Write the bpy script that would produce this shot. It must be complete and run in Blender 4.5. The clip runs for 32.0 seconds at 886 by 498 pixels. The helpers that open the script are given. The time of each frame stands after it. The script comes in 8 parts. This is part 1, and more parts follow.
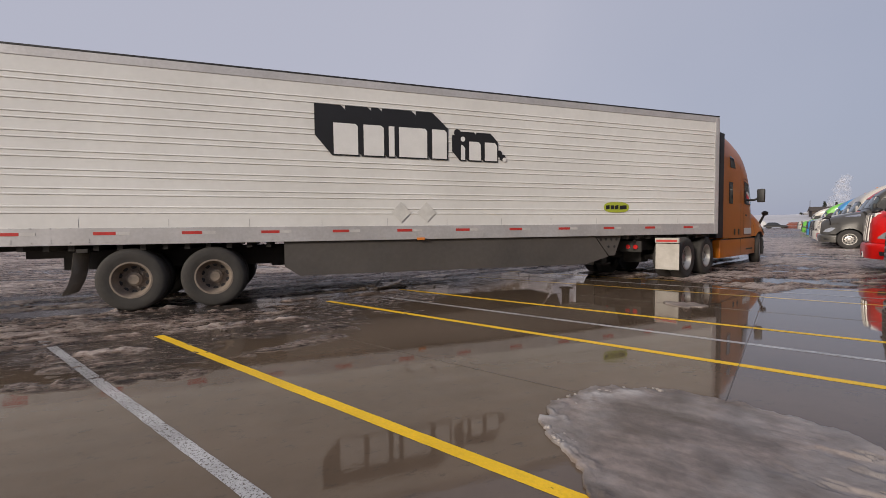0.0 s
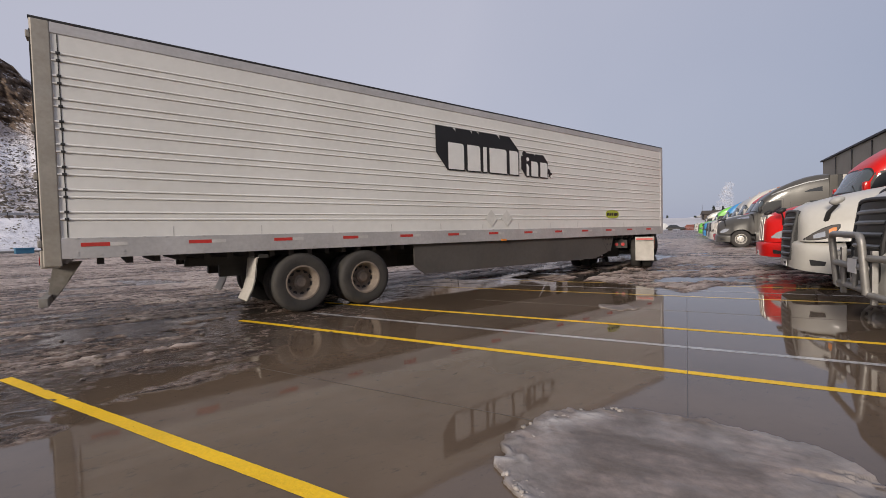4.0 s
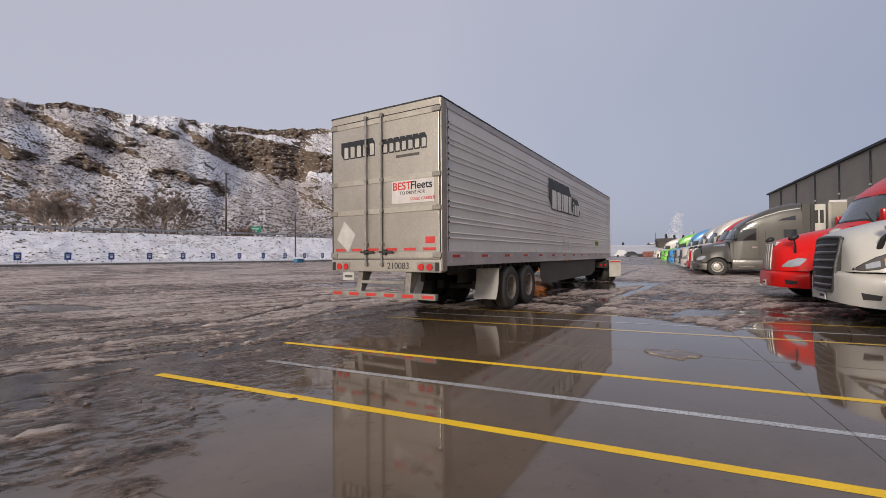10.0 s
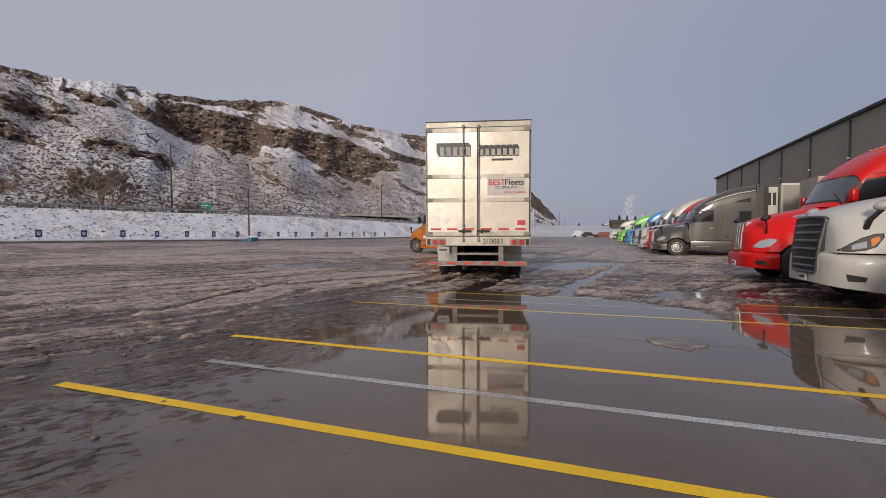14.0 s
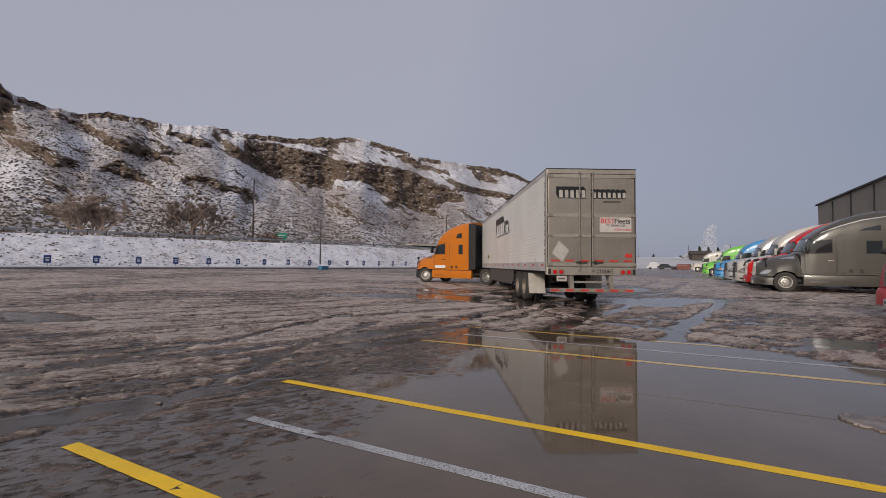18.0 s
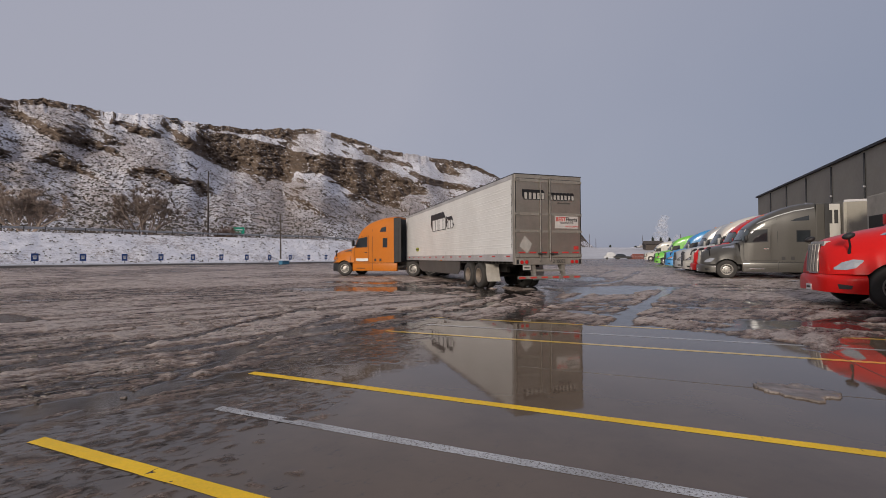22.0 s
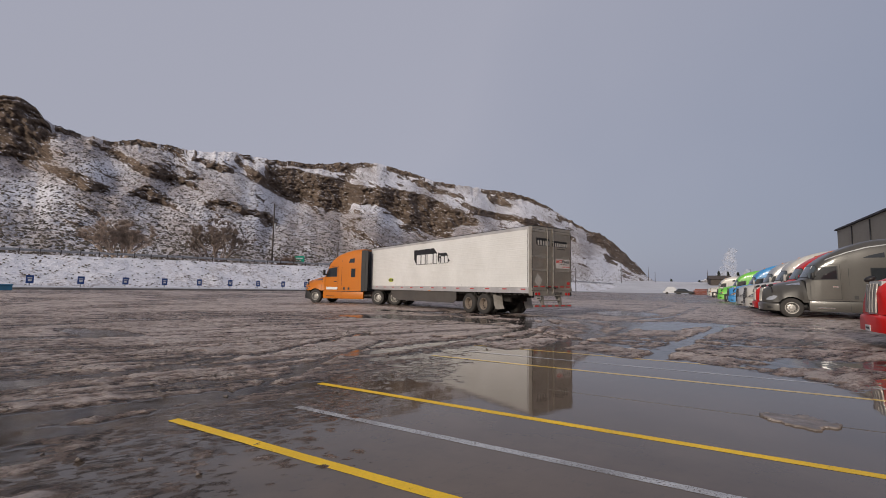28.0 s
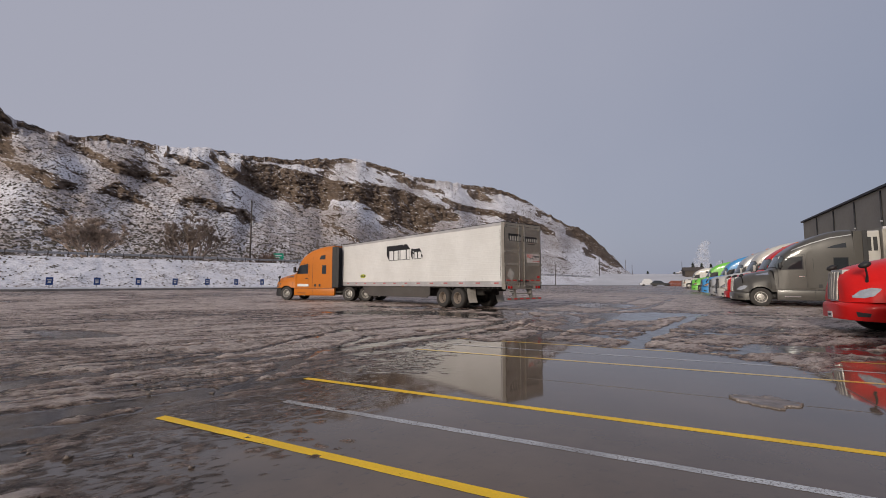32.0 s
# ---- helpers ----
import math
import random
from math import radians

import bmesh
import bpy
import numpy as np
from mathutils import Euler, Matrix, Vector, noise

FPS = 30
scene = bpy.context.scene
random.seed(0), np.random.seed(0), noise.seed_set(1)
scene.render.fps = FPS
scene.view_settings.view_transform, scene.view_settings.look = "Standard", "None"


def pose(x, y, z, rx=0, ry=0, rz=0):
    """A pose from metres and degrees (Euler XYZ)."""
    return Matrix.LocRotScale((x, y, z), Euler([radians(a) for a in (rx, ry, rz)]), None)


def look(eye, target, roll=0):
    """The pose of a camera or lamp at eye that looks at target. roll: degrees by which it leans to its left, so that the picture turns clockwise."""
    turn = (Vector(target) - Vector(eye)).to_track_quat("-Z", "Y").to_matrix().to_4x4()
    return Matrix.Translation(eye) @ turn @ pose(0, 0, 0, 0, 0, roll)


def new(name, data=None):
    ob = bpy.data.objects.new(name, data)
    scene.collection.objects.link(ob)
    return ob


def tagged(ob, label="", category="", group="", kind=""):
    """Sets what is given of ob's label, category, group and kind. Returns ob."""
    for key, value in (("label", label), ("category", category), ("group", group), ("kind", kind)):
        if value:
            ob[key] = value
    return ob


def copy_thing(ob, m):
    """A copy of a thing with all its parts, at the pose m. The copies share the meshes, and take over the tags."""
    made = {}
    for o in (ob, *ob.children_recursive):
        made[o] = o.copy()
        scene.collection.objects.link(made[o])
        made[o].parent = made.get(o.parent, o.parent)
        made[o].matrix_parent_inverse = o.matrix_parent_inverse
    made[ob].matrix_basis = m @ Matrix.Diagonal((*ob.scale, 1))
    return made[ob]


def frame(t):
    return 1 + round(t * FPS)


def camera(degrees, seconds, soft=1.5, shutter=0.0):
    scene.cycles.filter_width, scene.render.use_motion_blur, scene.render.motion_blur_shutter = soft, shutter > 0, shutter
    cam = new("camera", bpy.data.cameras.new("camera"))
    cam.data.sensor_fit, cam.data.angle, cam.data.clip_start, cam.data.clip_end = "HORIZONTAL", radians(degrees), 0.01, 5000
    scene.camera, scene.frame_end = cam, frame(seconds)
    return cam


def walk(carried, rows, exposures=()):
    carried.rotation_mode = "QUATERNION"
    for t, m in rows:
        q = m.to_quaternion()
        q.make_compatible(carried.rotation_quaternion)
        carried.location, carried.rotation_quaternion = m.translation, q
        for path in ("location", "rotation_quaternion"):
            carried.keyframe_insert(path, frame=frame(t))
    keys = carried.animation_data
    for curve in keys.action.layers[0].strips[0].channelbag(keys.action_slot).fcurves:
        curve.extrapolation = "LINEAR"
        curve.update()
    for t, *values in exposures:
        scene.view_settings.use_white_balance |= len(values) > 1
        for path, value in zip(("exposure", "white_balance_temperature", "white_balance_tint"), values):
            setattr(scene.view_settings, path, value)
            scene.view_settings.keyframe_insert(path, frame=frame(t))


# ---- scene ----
cam = camera(91.1, 32.0, soft=0.75)
PATH = [
    (0, (6.514, -4.816, 1.287), (5.267, -3.255, 1.195), -0.6),
    (0.5, (6.527, -4.695, 1.293), (5.251, -3.158, 1.205), -0.6),
    (1, (6.536, -4.622, 1.294), (5.291, -3.059, 1.21), -0.6),
    (1.5, (6.499, -4.582, 1.293), (5.395, -2.917, 1.204), -0.5),
    (2, (6.423, -4.564, 1.305), (5.504, -2.79, 1.237), -0.4),
    (2.5, (6.325, -4.59, 1.314), (5.5, -2.768, 1.279), -0.2),
    (3, (6.262, -4.603, 1.302), (5.393, -2.802, 1.244), -0.3),
    (3.5, (6.22, -4.518, 1.295), (5.24, -2.776, 1.218), -1.6),
    (5.5, (5.84, -4.114, 1.272), (4.983, -2.307, 1.25), 0.4),
    (6, (5.684, -4.08, 1.282), (4.923, -2.23, 1.268), 0.4),
    (6.5, (5.628, -4.04, 1.28), (4.801, -2.219, 1.245), 1.2),
    (7, (5.511, -3.888, 1.276), (4.61, -2.103, 1.232), 0.1),
    (7.5, (5.398, -3.718, 1.283), (4.474, -1.944, 1.267), -0.2),
    (8, (5.317, -3.601, 1.273), (4.535, -1.76, 1.243), 0.4),
    (8.5, (5.089, -3.485, 1.286), (4.488, -1.577, 1.253), -0.5),
    (9, (4.973, -3.405, 1.277), (4.332, -1.511, 1.253), 0.2),
    (9.5, (4.885, -3.258, 1.271), (4.121, -1.41, 1.252), -0.4),
    (10, (4.805, -3.082, 1.279), (3.984, -1.258, 1.309), -0.4),
    (10.5, (4.741, -3.001, 1.274), (3.996, -1.145, 1.25), 0.7),
    (11, (4.6, -2.915, 1.278), (4.042, -0.995, 1.242), 0.3),
    (11.5, (4.464, -2.861, 1.275), (3.978, -0.922, 1.238), 0.1),
    (12, (4.427, -2.774, 1.268), (3.887, -0.85, 1.189), 0.5),
    (12.5, (4.416, -2.648, 1.279), (3.784, -0.751, 1.251), -0.4),
    (13, (4.397, -2.464, 1.266), (3.743, -0.574, 1.245), -1.1),
    (13.5, (4.339, -2.413, 1.265), (3.684, -0.525, 1.187), 0.0),
    (15.5, (4.044, -2.115, 1.215), (3.404, -0.22, 1.241), -0.8),
    (16, (4.068, -1.937, 1.233), (3.353, -0.07, 1.262), -0.7),
    (16.5, (4.004, -1.878, 1.227), (3.358, 0.014, 1.216), 0.1),
    (17, (3.825, -1.735, 1.23), (3.244, 0.179, 1.21), 1.5),
    (17.5, (3.697, -1.656, 1.238), (2.965, 0.205, 1.264), 1.1),
    (18, (3.614, -1.513, 1.244), (2.695, 0.261, 1.317), 0.5),
    (18.5, (3.564, -1.322, 1.223), (2.488, 0.362, 1.307), -0.2),
    (19, (3.499, -1.298, 1.208), (2.221, 0.241, 1.227), 0.2),
    (19.5, (3.488, -1.311, 1.203), (2.002, 0.027, 1.15), 0.0),
    (20, (3.495, -1.302, 1.2), (2.056, 0.086, 1.138), 0.5),
    (20.5, (3.525, -1.355, 1.209), (2.268, 0.201, 1.214), -0.7),
    (21, (3.548, -1.477, 1.221), (2.479, 0.213, 1.248), -0.9),
    (21.5, (3.602, -1.613, 1.239), (2.78, 0.21, 1.267), 0.3),
    (22, (3.744, -1.713, 1.238), (2.975, 0.133, 1.278), -0.3),
    (22.5, (3.893, -1.819, 1.25), (2.923, -0.07, 1.26), -1.2),
    (23, (3.949, -1.984, 1.252), (2.947, -0.255, 1.345), -1.8),
    (23.5, (4.001, -2.175, 1.264), (3.04, -0.424, 1.367), 0.0),
    (24, (4.078, -2.252, 1.264), (3.073, -0.53, 1.414), -0.3),
    (24.5, (4.254, -2.303, 1.259), (3.089, -0.68, 1.35), 0.5),
    (25, (4.318, -2.326, 1.27), (3.13, -0.724, 1.419), -0.1),
    (25.5, (4.281, -2.356, 1.276), (3.108, -0.748, 1.473), -0.3),
    (26, (4.283, -2.423, 1.282), (3.227, -0.74, 1.506), 0.3),
    (26.5, (4.277, -2.469, 1.281), (3.265, -0.759, 1.508), -0.0),
    (28.5, (4.235, -2.436, 1.268), (3.266, -0.691, 1.401), 0.9),
    (29, (4.225, -2.428, 1.261), (3.25, -0.683, 1.343), 0.8),
    (29.5, (4.226, -2.431, 1.252), (3.232, -0.697, 1.326), 0.9),
    (30, (4.231, -2.428, 1.236), (3.224, -0.702, 1.326), 0.2),
    (30.5, (4.225, -2.422, 1.233), (3.174, -0.723, 1.321), -0.0),
    (31, (4.235, -2.431, 1.237), (3.206, -0.719, 1.328), -0.2),
    (31.5, (4.224, -2.504, 1.245), (3.299, -0.733, 1.34), -0.5),
    (32, (4.264, -2.553, 1.252), (3.364, -0.774, 1.41), -0.0),
]
walk(cam, [(t, look(eye, target, roll)) for t, eye, target, roll in PATH], [(0, 0.26), (3, 0.34), (6, 0.34), (9, 0.36), (11.5, 0.18), (13.5, 0.05), (16, -0.03), (20, -0.05), (32, -0.02)])


# ---- light ----
SUN_DIR = Vector((-0.045, -0.945, 0.31)).normalized()
world = bpy.data.worlds.new("overcast_sky")
scene.world = world
world.use_nodes = True
wn, wl = world.node_tree.nodes, world.node_tree.links
wn.clear()
w_out = wn.new("ShaderNodeOutputWorld")
w_bg = wn.new("ShaderNodeBackground")
w_sky = wn.new("ShaderNodeTexSky")
w_sky.sky_type = "NISHITA"
w_sky.sun_disc = False
w_sky.sun_elevation = math.asin(SUN_DIR.z)
w_sky.sun_rotation = math.atan2(SUN_DIR.x, SUN_DIR.y)
w_sky.dust_density = 3.0
w_gain = wn.new("ShaderNodeVectorMath")
w_gain.operation = "SCALE"
w_gain.inputs["Scale"].default_value = 0.07
wl.new(w_sky.outputs["Color"], w_gain.inputs[0])
w_tc = wn.new("ShaderNodeTexCoord")
w_dot = wn.new("ShaderNodeVectorMath")
w_dot.operation = "DOT_PRODUCT"
w_dot.inputs[1].default_value = Vector((0.80, 0.48, -0.62)).normalized()
wl.new(w_tc.outputs["Generated"], w_dot.inputs[0])
w_noise = wn.new("ShaderNodeTexNoise")
w_noise.inputs["Scale"].default_value = 2.2
w_noise.inputs["Detail"].default_value = 3.0
wl.new(w_tc.outputs["Generated"], w_noise.inputs["Vector"])
w_add = wn.new("ShaderNodeMath")
w_add.operation = "MULTIPLY_ADD"
w_add.inputs[1].default_value = 0.35
wl.new(w_noise.outputs["Fac"], w_add.inputs[0])
wl.new(w_dot.outputs["Value"], w_add.inputs[2])
w_ramp = wn.new("ShaderNodeValToRGB")
w_ramp.color_ramp.elements[0].position, w_ramp.color_ramp.elements[0].color = 0.0, (0.425, 0.430, 0.515, 1)
w_ramp.color_ramp.elements[1].position, w_ramp.color_ramp.elements[1].color = 0.95, (0.252, 0.285, 0.39, 1)
wl.new(w_add.outputs["Value"], w_ramp.inputs["Fac"])
w_mix = wn.new("ShaderNodeMix")
w_mix.data_type = "RGBA"
w_mix.inputs["Factor"].default_value = 0.86
wl.new(w_gain.outputs["Vector"], w_mix.inputs["A"])
wl.new(w_ramp.outputs["Color"], w_mix.inputs["B"])
wl.new(w_mix.outputs["Result"], w_bg.inputs["Color"])
w_bg.inputs["Strength"].default_value = 1.0
wl.new(w_bg.outputs["Background"], w_out.inputs["Surface"])

sun = new("sun", bpy.data.lights.new("sun", "SUN"))
sun.data.energy, sun.data.angle, sun.data.color = 2.3, radians(11), (1.0, 0.90, 0.78)
sun.matrix_world = look((0, 0, 60), Vector((0, 0, 60)) - SUN_DIR)


# ---- materials ----
def material(name, color, rough=0.6, metal=0.0, vary=0.12, scale=3.0, fine=60.0, bump=0.0, dirt=None, dirt_amount=0.0, coat=0.0, spec=0.5, emit=0.0):
    """A surface with its colour varied at two scales, grain relief and a film of dirt."""
    m = bpy.data.materials.new(name)
    m.use_nodes = True
    n, l = m.node_tree.nodes, m.node_tree.links
    b = n["Principled BSDF"]
    tc = n.new("ShaderNodeTexCoord")
    n1, n2 = n.new("ShaderNodeTexNoise"), n.new("ShaderNodeTexNoise")
    n1.inputs["Scale"].default_value, n1.inputs["Detail"].default_value = scale, 6.0
    n2.inputs["Scale"].default_value, n2.inputs["Detail"].default_value = fine, 3.0
    l.new(tc.outputs["Object"], n1.inputs["Vector"])
    l.new(tc.outputs["Object"], n2.inputs["Vector"])
    ramp = n.new("ShaderNodeMapRange")
    ramp.inputs["From Min"].default_value, ramp.inputs["From Max"].default_value = 0.3, 0.7
    ramp.inputs["To Min"].default_value, ramp.inputs["To Max"].default_value = 1.0 - vary, 1.0 + vary
    l.new(n1.outputs["Fac"], ramp.inputs["Value"])
    fine_r = n.new("ShaderNodeMapRange")
    fine_r.inputs["From Min"].default_value, fine_r.inputs["From Max"].default_value = 0.3, 0.7
    fine_r.inputs["To Min"].default_value, fine_r.inputs["To Max"].default_value = 1.0 - vary * 0.5, 1.0 + vary * 0.5
    l.new(n2.outputs["Fac"], fine_r.inputs["Value"])
    mul = n.new("ShaderNodeMath")
    mul.operation = "MULTIPLY"
    l.new(ramp.outputs["Result"], mul.inputs[0])
    l.new(fine_r.outputs["Result"], mul.inputs[1])
    tint = n.new("ShaderNodeVectorMath")
    tint.operation = "SCALE"
    tint.inputs[0].default_value = color
    l.new(mul.outputs["Value"], tint.inputs["Scale"])
    out = tint.outputs["Vector"]
    rough_out = None
    if dirt:
        n3 = n.new("ShaderNodeTexNoise")
        n3.inputs["Scale"].default_value, n3.inputs["Detail"].default_value = scale * 0.7, 9.0
        n3.inputs["Roughness"].default_value = 0.7
        mp = n.new("ShaderNodeMapping")
        mp.inputs["Location"].default_value = (3.7, 1.3, 9.1)
        l.new(tc.outputs["Object"], mp.inputs["Vector"])
        l.new(mp.outputs["Vector"], n3.inputs["Vector"])
        dr = n.new("ShaderNodeMapRange")
        dr.inputs["From Min"].default_value, dr.inputs["From Max"].default_value = 0.35, 0.8
        dr.inputs["To Min"].default_value, dr.inputs["To Max"].default_value = dirt_amount * 0.3, dirt_amount * 1.5
        l.new(n3.outputs["Fac"], dr.inputs["Value"])
        mx = n.new("ShaderNodeMix")
        mx.data_type = "RGBA"
        l.new(dr.outputs["Result"], mx.inputs["Factor"])
        l.new(out, mx.inputs["A"])
        mx.inputs["B"].default_value = (*dirt, 1)
        out = mx.outputs["Result"]
        rr = n.new("ShaderNodeMapRange")
        rr.inputs["To Min"].default_value, rr.inputs["To Max"].default_value = rough, min(1.0, rough + 0.45)
        l.new(dr.outputs["Result"], rr.inputs["Value"])
        rough_out = rr.outputs["Result"]
    l.new(out, b.inputs["Base Color"])
    if rough_out:
        l.new(rough_out, b.inputs["Roughness"])
    else:
        b.inputs["Roughness"].default_value = rough
    b.inputs["Metallic"].default_value = metal
    b.inputs["Coat Weight"].default_value = coat
    b.inputs["Coat Roughness"].default_value = 0.08
    b.inputs["Specular IOR Level"].default_value = spec
    if bump:
        bp = n.new("ShaderNodeBump")
        bp.inputs["Strength"].default_value, bp.inputs["Distance"].default_value = bump, 0.02
        l.new(n2.outputs["Fac"], bp.inputs["Height"])
        l.new(bp.outputs["Normal"], b.inputs["Normal"])
    if emit:
        b.inputs["Emission Color"].default_value = (*color, 1)
        b.inputs["Emission Strength"].default_value = emit
    return m


GRIME = (0.16, 0.14, 0.12)
M_YELLOW = material("yellow_line_paint", (0.97, 0.59, 0.0), 0.6, coat=0.15, vary=0.12, scale=1.5, fine=40, bump=0.2, dirt=(0.14, 0.12, 0.10), dirt_amount=0.06)
M_WETLINE = material("yellow_line_paint_under_water", (0.90, 0.56, 0.03), 0.35, coat=0.8, vary=0.15, scale=1.5, fine=40, dirt=(0.14, 0.12, 0.10), dirt_amount=0.25)
M_WHITELINE = material("white_line_paint", (0.62, 0.62, 0.62), 0.5, coat=0.6, vary=0.25, scale=2.0, fine=30, bump=0.2, dirt=(0.15, 0.13, 0.12), dirt_amount=0.55)
M_TRAILER = material("white_trailer_skin", (0.80, 0.79, 0.765), 0.28, vary=0.05, scale=0.6, fine=9, dirt=(0.36, 0.33, 0.28), dirt_amount=0.22)
M_RAIL = material("brushed_aluminium_rail", (0.60, 0.585, 0.59), 0.42, metal=0.35, vary=0.12, scale=1.2, fine=20, dirt=(0.26, 0.24, 0.22), dirt_amount=0.35)
M_DOOR = material("stainless_door_skin", (0.54, 0.50, 0.44), 0.40, metal=0.75, vary=0.12, scale=1.5, fine=25, dirt=(0.24, 0.21, 0.17), dirt_amount=0.55)
M_SKIRT = material("grey_skirt_panel", (0.066, 0.061, 0.058), 0.55, vary=0.2, scale=1.0, fine=14, dirt=(0.12, 0.10, 0.085), dirt_amount=0.4)
M_BLACK = material("black_plastic", (0.013, 0.013, 0.014), 0.5, vary=0.25, scale=3, fine=30, dirt=(0.07, 0.062, 0.055), dirt_amount=0.18)
M_LOGO = material("black_vinyl", (0.016, 0.016, 0.018), 0.4, vary=0.1)
M_VINYL = material("white_vinyl", (0.74, 0.73, 0.71), 0.4, vary=0.05)
M_RED = material("red_reflector", (0.55, 0.03, 0.025), 0.35, vary=0.15, scale=6, dirt=GRIME, dirt_amount=0.18)
M_TAPEWHITE = material("white_reflector", (0.66, 0.64, 0.62), 0.4, vary=0.1, scale=6, dirt=GRIME, dirt_amount=0.25)
M_TYRE = material("tyre_rubber", (0.026, 0.025, 0.024), 0.75, vary=0.25, scale=5, fine=70, bump=0.3, dirt=(0.12, 0.10, 0.082), dirt_amount=0.24)
M_RIM = material("road_dirty_wheel", (0.27, 0.222, 0.18), 0.55, metal=0.2, vary=0.25, scale=6, fine=40, dirt=(0.12, 0.09, 0.07), dirt_amount=0.35)
M_CHROME = material("polished_metal", (0.72, 0.71, 0.70), 0.16, metal=1.0, vary=0.06, scale=4, dirt=GRIME, dirt_amount=0.12)
M_ALLOY = material("alloy_wheel", (0.50, 0.48, 0.45), 0.32, metal=0.8, vary=0.1, scale=5, dirt=GRIME, dirt_amount=0.25)
M_STEEL = material("dark_chassis_steel", (0.026, 0.024, 0.022), 0.6, metal=0.2, vary=0.3, scale=4, fine=30, dirt=(0.09, 0.077, 0.066), dirt_amount=0.3)
M_FLAP = material("white_mud_flap", (0.58, 0.55, 0.50), 0.6, vary=0.12, scale=3, dirt=(0.30, 0.26, 0.22), dirt_amount=0.55)
M_LAMPRED = material("red_lamp_lens", (0.50, 0.02, 0.02), 0.2, vary=0.08, coat=0.5)
M_AMBER = material("amber_lamp_lens", (0.72, 0.24, 0.05), 0.2, vary=0.08, coat=0.5)
M_LENS = material("clear_lamp_lens", (0.50, 0.51, 0.52), 0.12, metal=0.5, vary=0.12, scale=12, coat=0.8)
M_GREEN = material("lime_sticker", (0.42, 0.47, 0.05), 0.45, vary=0.1)


def glass(name, color, rough=0.03):
    m = material(name, color, rough, vary=0.1, scale=1.5, fine=8, coat=0.2, spec=0.6)
    return m


M_GLASS = glass("dark_tinted_glass", (0.022, 0.026, 0.03))
M_SCREEN = glass("windscreen_glass", (0.075, 0.09, 0.092))


def paint(name, color, dirt_amount=0.18, metal=0.0):
    return material(name, color, 0.36, metal=metal, vary=0.04, scale=1.2, fine=12, dirt=(0.30, 0.27, 0.24), dirt_amount=dirt_amount, coat=0.40)


M_ORANGE = material("orange_truck_paint", (0.54, 0.155, 0.006), 0.36, vary=0.04, scale=1.2, fine=12, dirt=(0.30, 0.22, 0.15), dirt_amount=0.05, coat=0.22, spec=0.3)
M_WHITEP = paint("white_truck_paint", (0.57, 0.545, 0.49), 0.12)
M_REDP = material("red_truck_paint", (0.66, 0.012, 0.010), 0.34, vary=0.05, scale=1.2, fine=12, coat=0.16, spec=0.16)
M_GRAYP = material("gunmetal_truck_paint", (0.076, 0.070, 0.060), 0.34, metal=0.12, vary=0.06, scale=1.2, fine=12, coat=0.45, spec=0.4)
M_BLUEP = paint("blue_truck_paint", (0.04, 0.27, 0.58), 0.05)
M_LIMEP = paint("lime_truck_paint", (0.16, 0.55, 0.05), 0.1)
M_SILVERP = paint("silver_truck_paint", (0.50, 0.50, 0.49), 0.15, metal=0.4)
M_TUBE = material("brushed_guard_tube", (0.34, 0.33, 0.315), 0.36, metal=0.6, vary=0.12, scale=4, dirt=GRIME, dirt_amount=0.3)
M_SLAT = material("grey_grille_slat", (0.10, 0.10, 0.10), 0.35, metal=0.4, vary=0.1, scale=6)


def chipped(m, lo, hi, scale=16.0):
    """Worn paint: flaked away in small specks."""
    n, l = m.node_tree.nodes, m.node_tree.links
    t = n.new("ShaderNodeTexNoise")
    t.inputs["Scale"].default_value, t.inputs["Detail"].default_value, t.inputs["Roughness"].default_value = scale, 8.0, 0.75
    l.new(n["Texture Coordinate"].outputs["Object"], t.inputs["Vector"])
    r = n.new("ShaderNodeMapRange")
    r.inputs["From Min"].default_value, r.inputs["From Max"].default_value = lo, hi
    l.new(t.outputs["Fac"], r.inputs["Value"])
    l.new(r.outputs["Result"], n["Principled BSDF"].inputs["Alpha"])


chipped(M_YELLOW, 0.325, 0.345, 11.0)
chipped(M_WHITELINE, 0.40, 0.47, 60.0)
chipped(M_WETLINE, 0.36, 0.40, 11.0)


# ---- building helpers ----
def mesh_from(name, verts, faces, mat, smooth=True):
    me = bpy.data.meshes.new(name)
    me.from_pydata(verts, [], faces)
    me.materials.append(mat)
    if smooth:
        me.shade_smooth()
    me.update()
    return me


def finish(bm, name, mat, smooth=False, angle=35.0):
    """A bmesh becomes mesh data, with its sharp edges kept."""
    bmesh.ops.recalc_face_normals(bm, faces=bm.faces)
    if smooth:
        for f in bm.faces:
            f.smooth = True
        lim = radians(angle)
        for e in bm.edges:
            if len(e.link_faces) == 2 and e.calc_face_angle(0) > lim:
                e.smooth = False
    me = bpy.data.meshes.new(name)
    bm.to_mesh(me)
    bm.free()
    for m in mat if isinstance(mat, (list, tuple)) else (mat,):
        me.materials.append(m)
    return me


def part(name, bm, mat, parent, label="", at=None, smooth=False):
    """One mesh object under a thing or under a part."""
    data = bm if isinstance(bm, bpy.types.Mesh) else finish(bm, name, mat, smooth)
    ob = new(name, data)
    ob.parent = parent
    if at is not None:
        ob.matrix_basis = at
    if label:
        tagged(ob, label)
    return ob


def thing(name, m, label, category, group="", kind=""):
    ob = new(name)
    ob.matrix_basis = m
    ob.empty_display_size = 0.2
    return tagged(ob, label, category, group, kind)


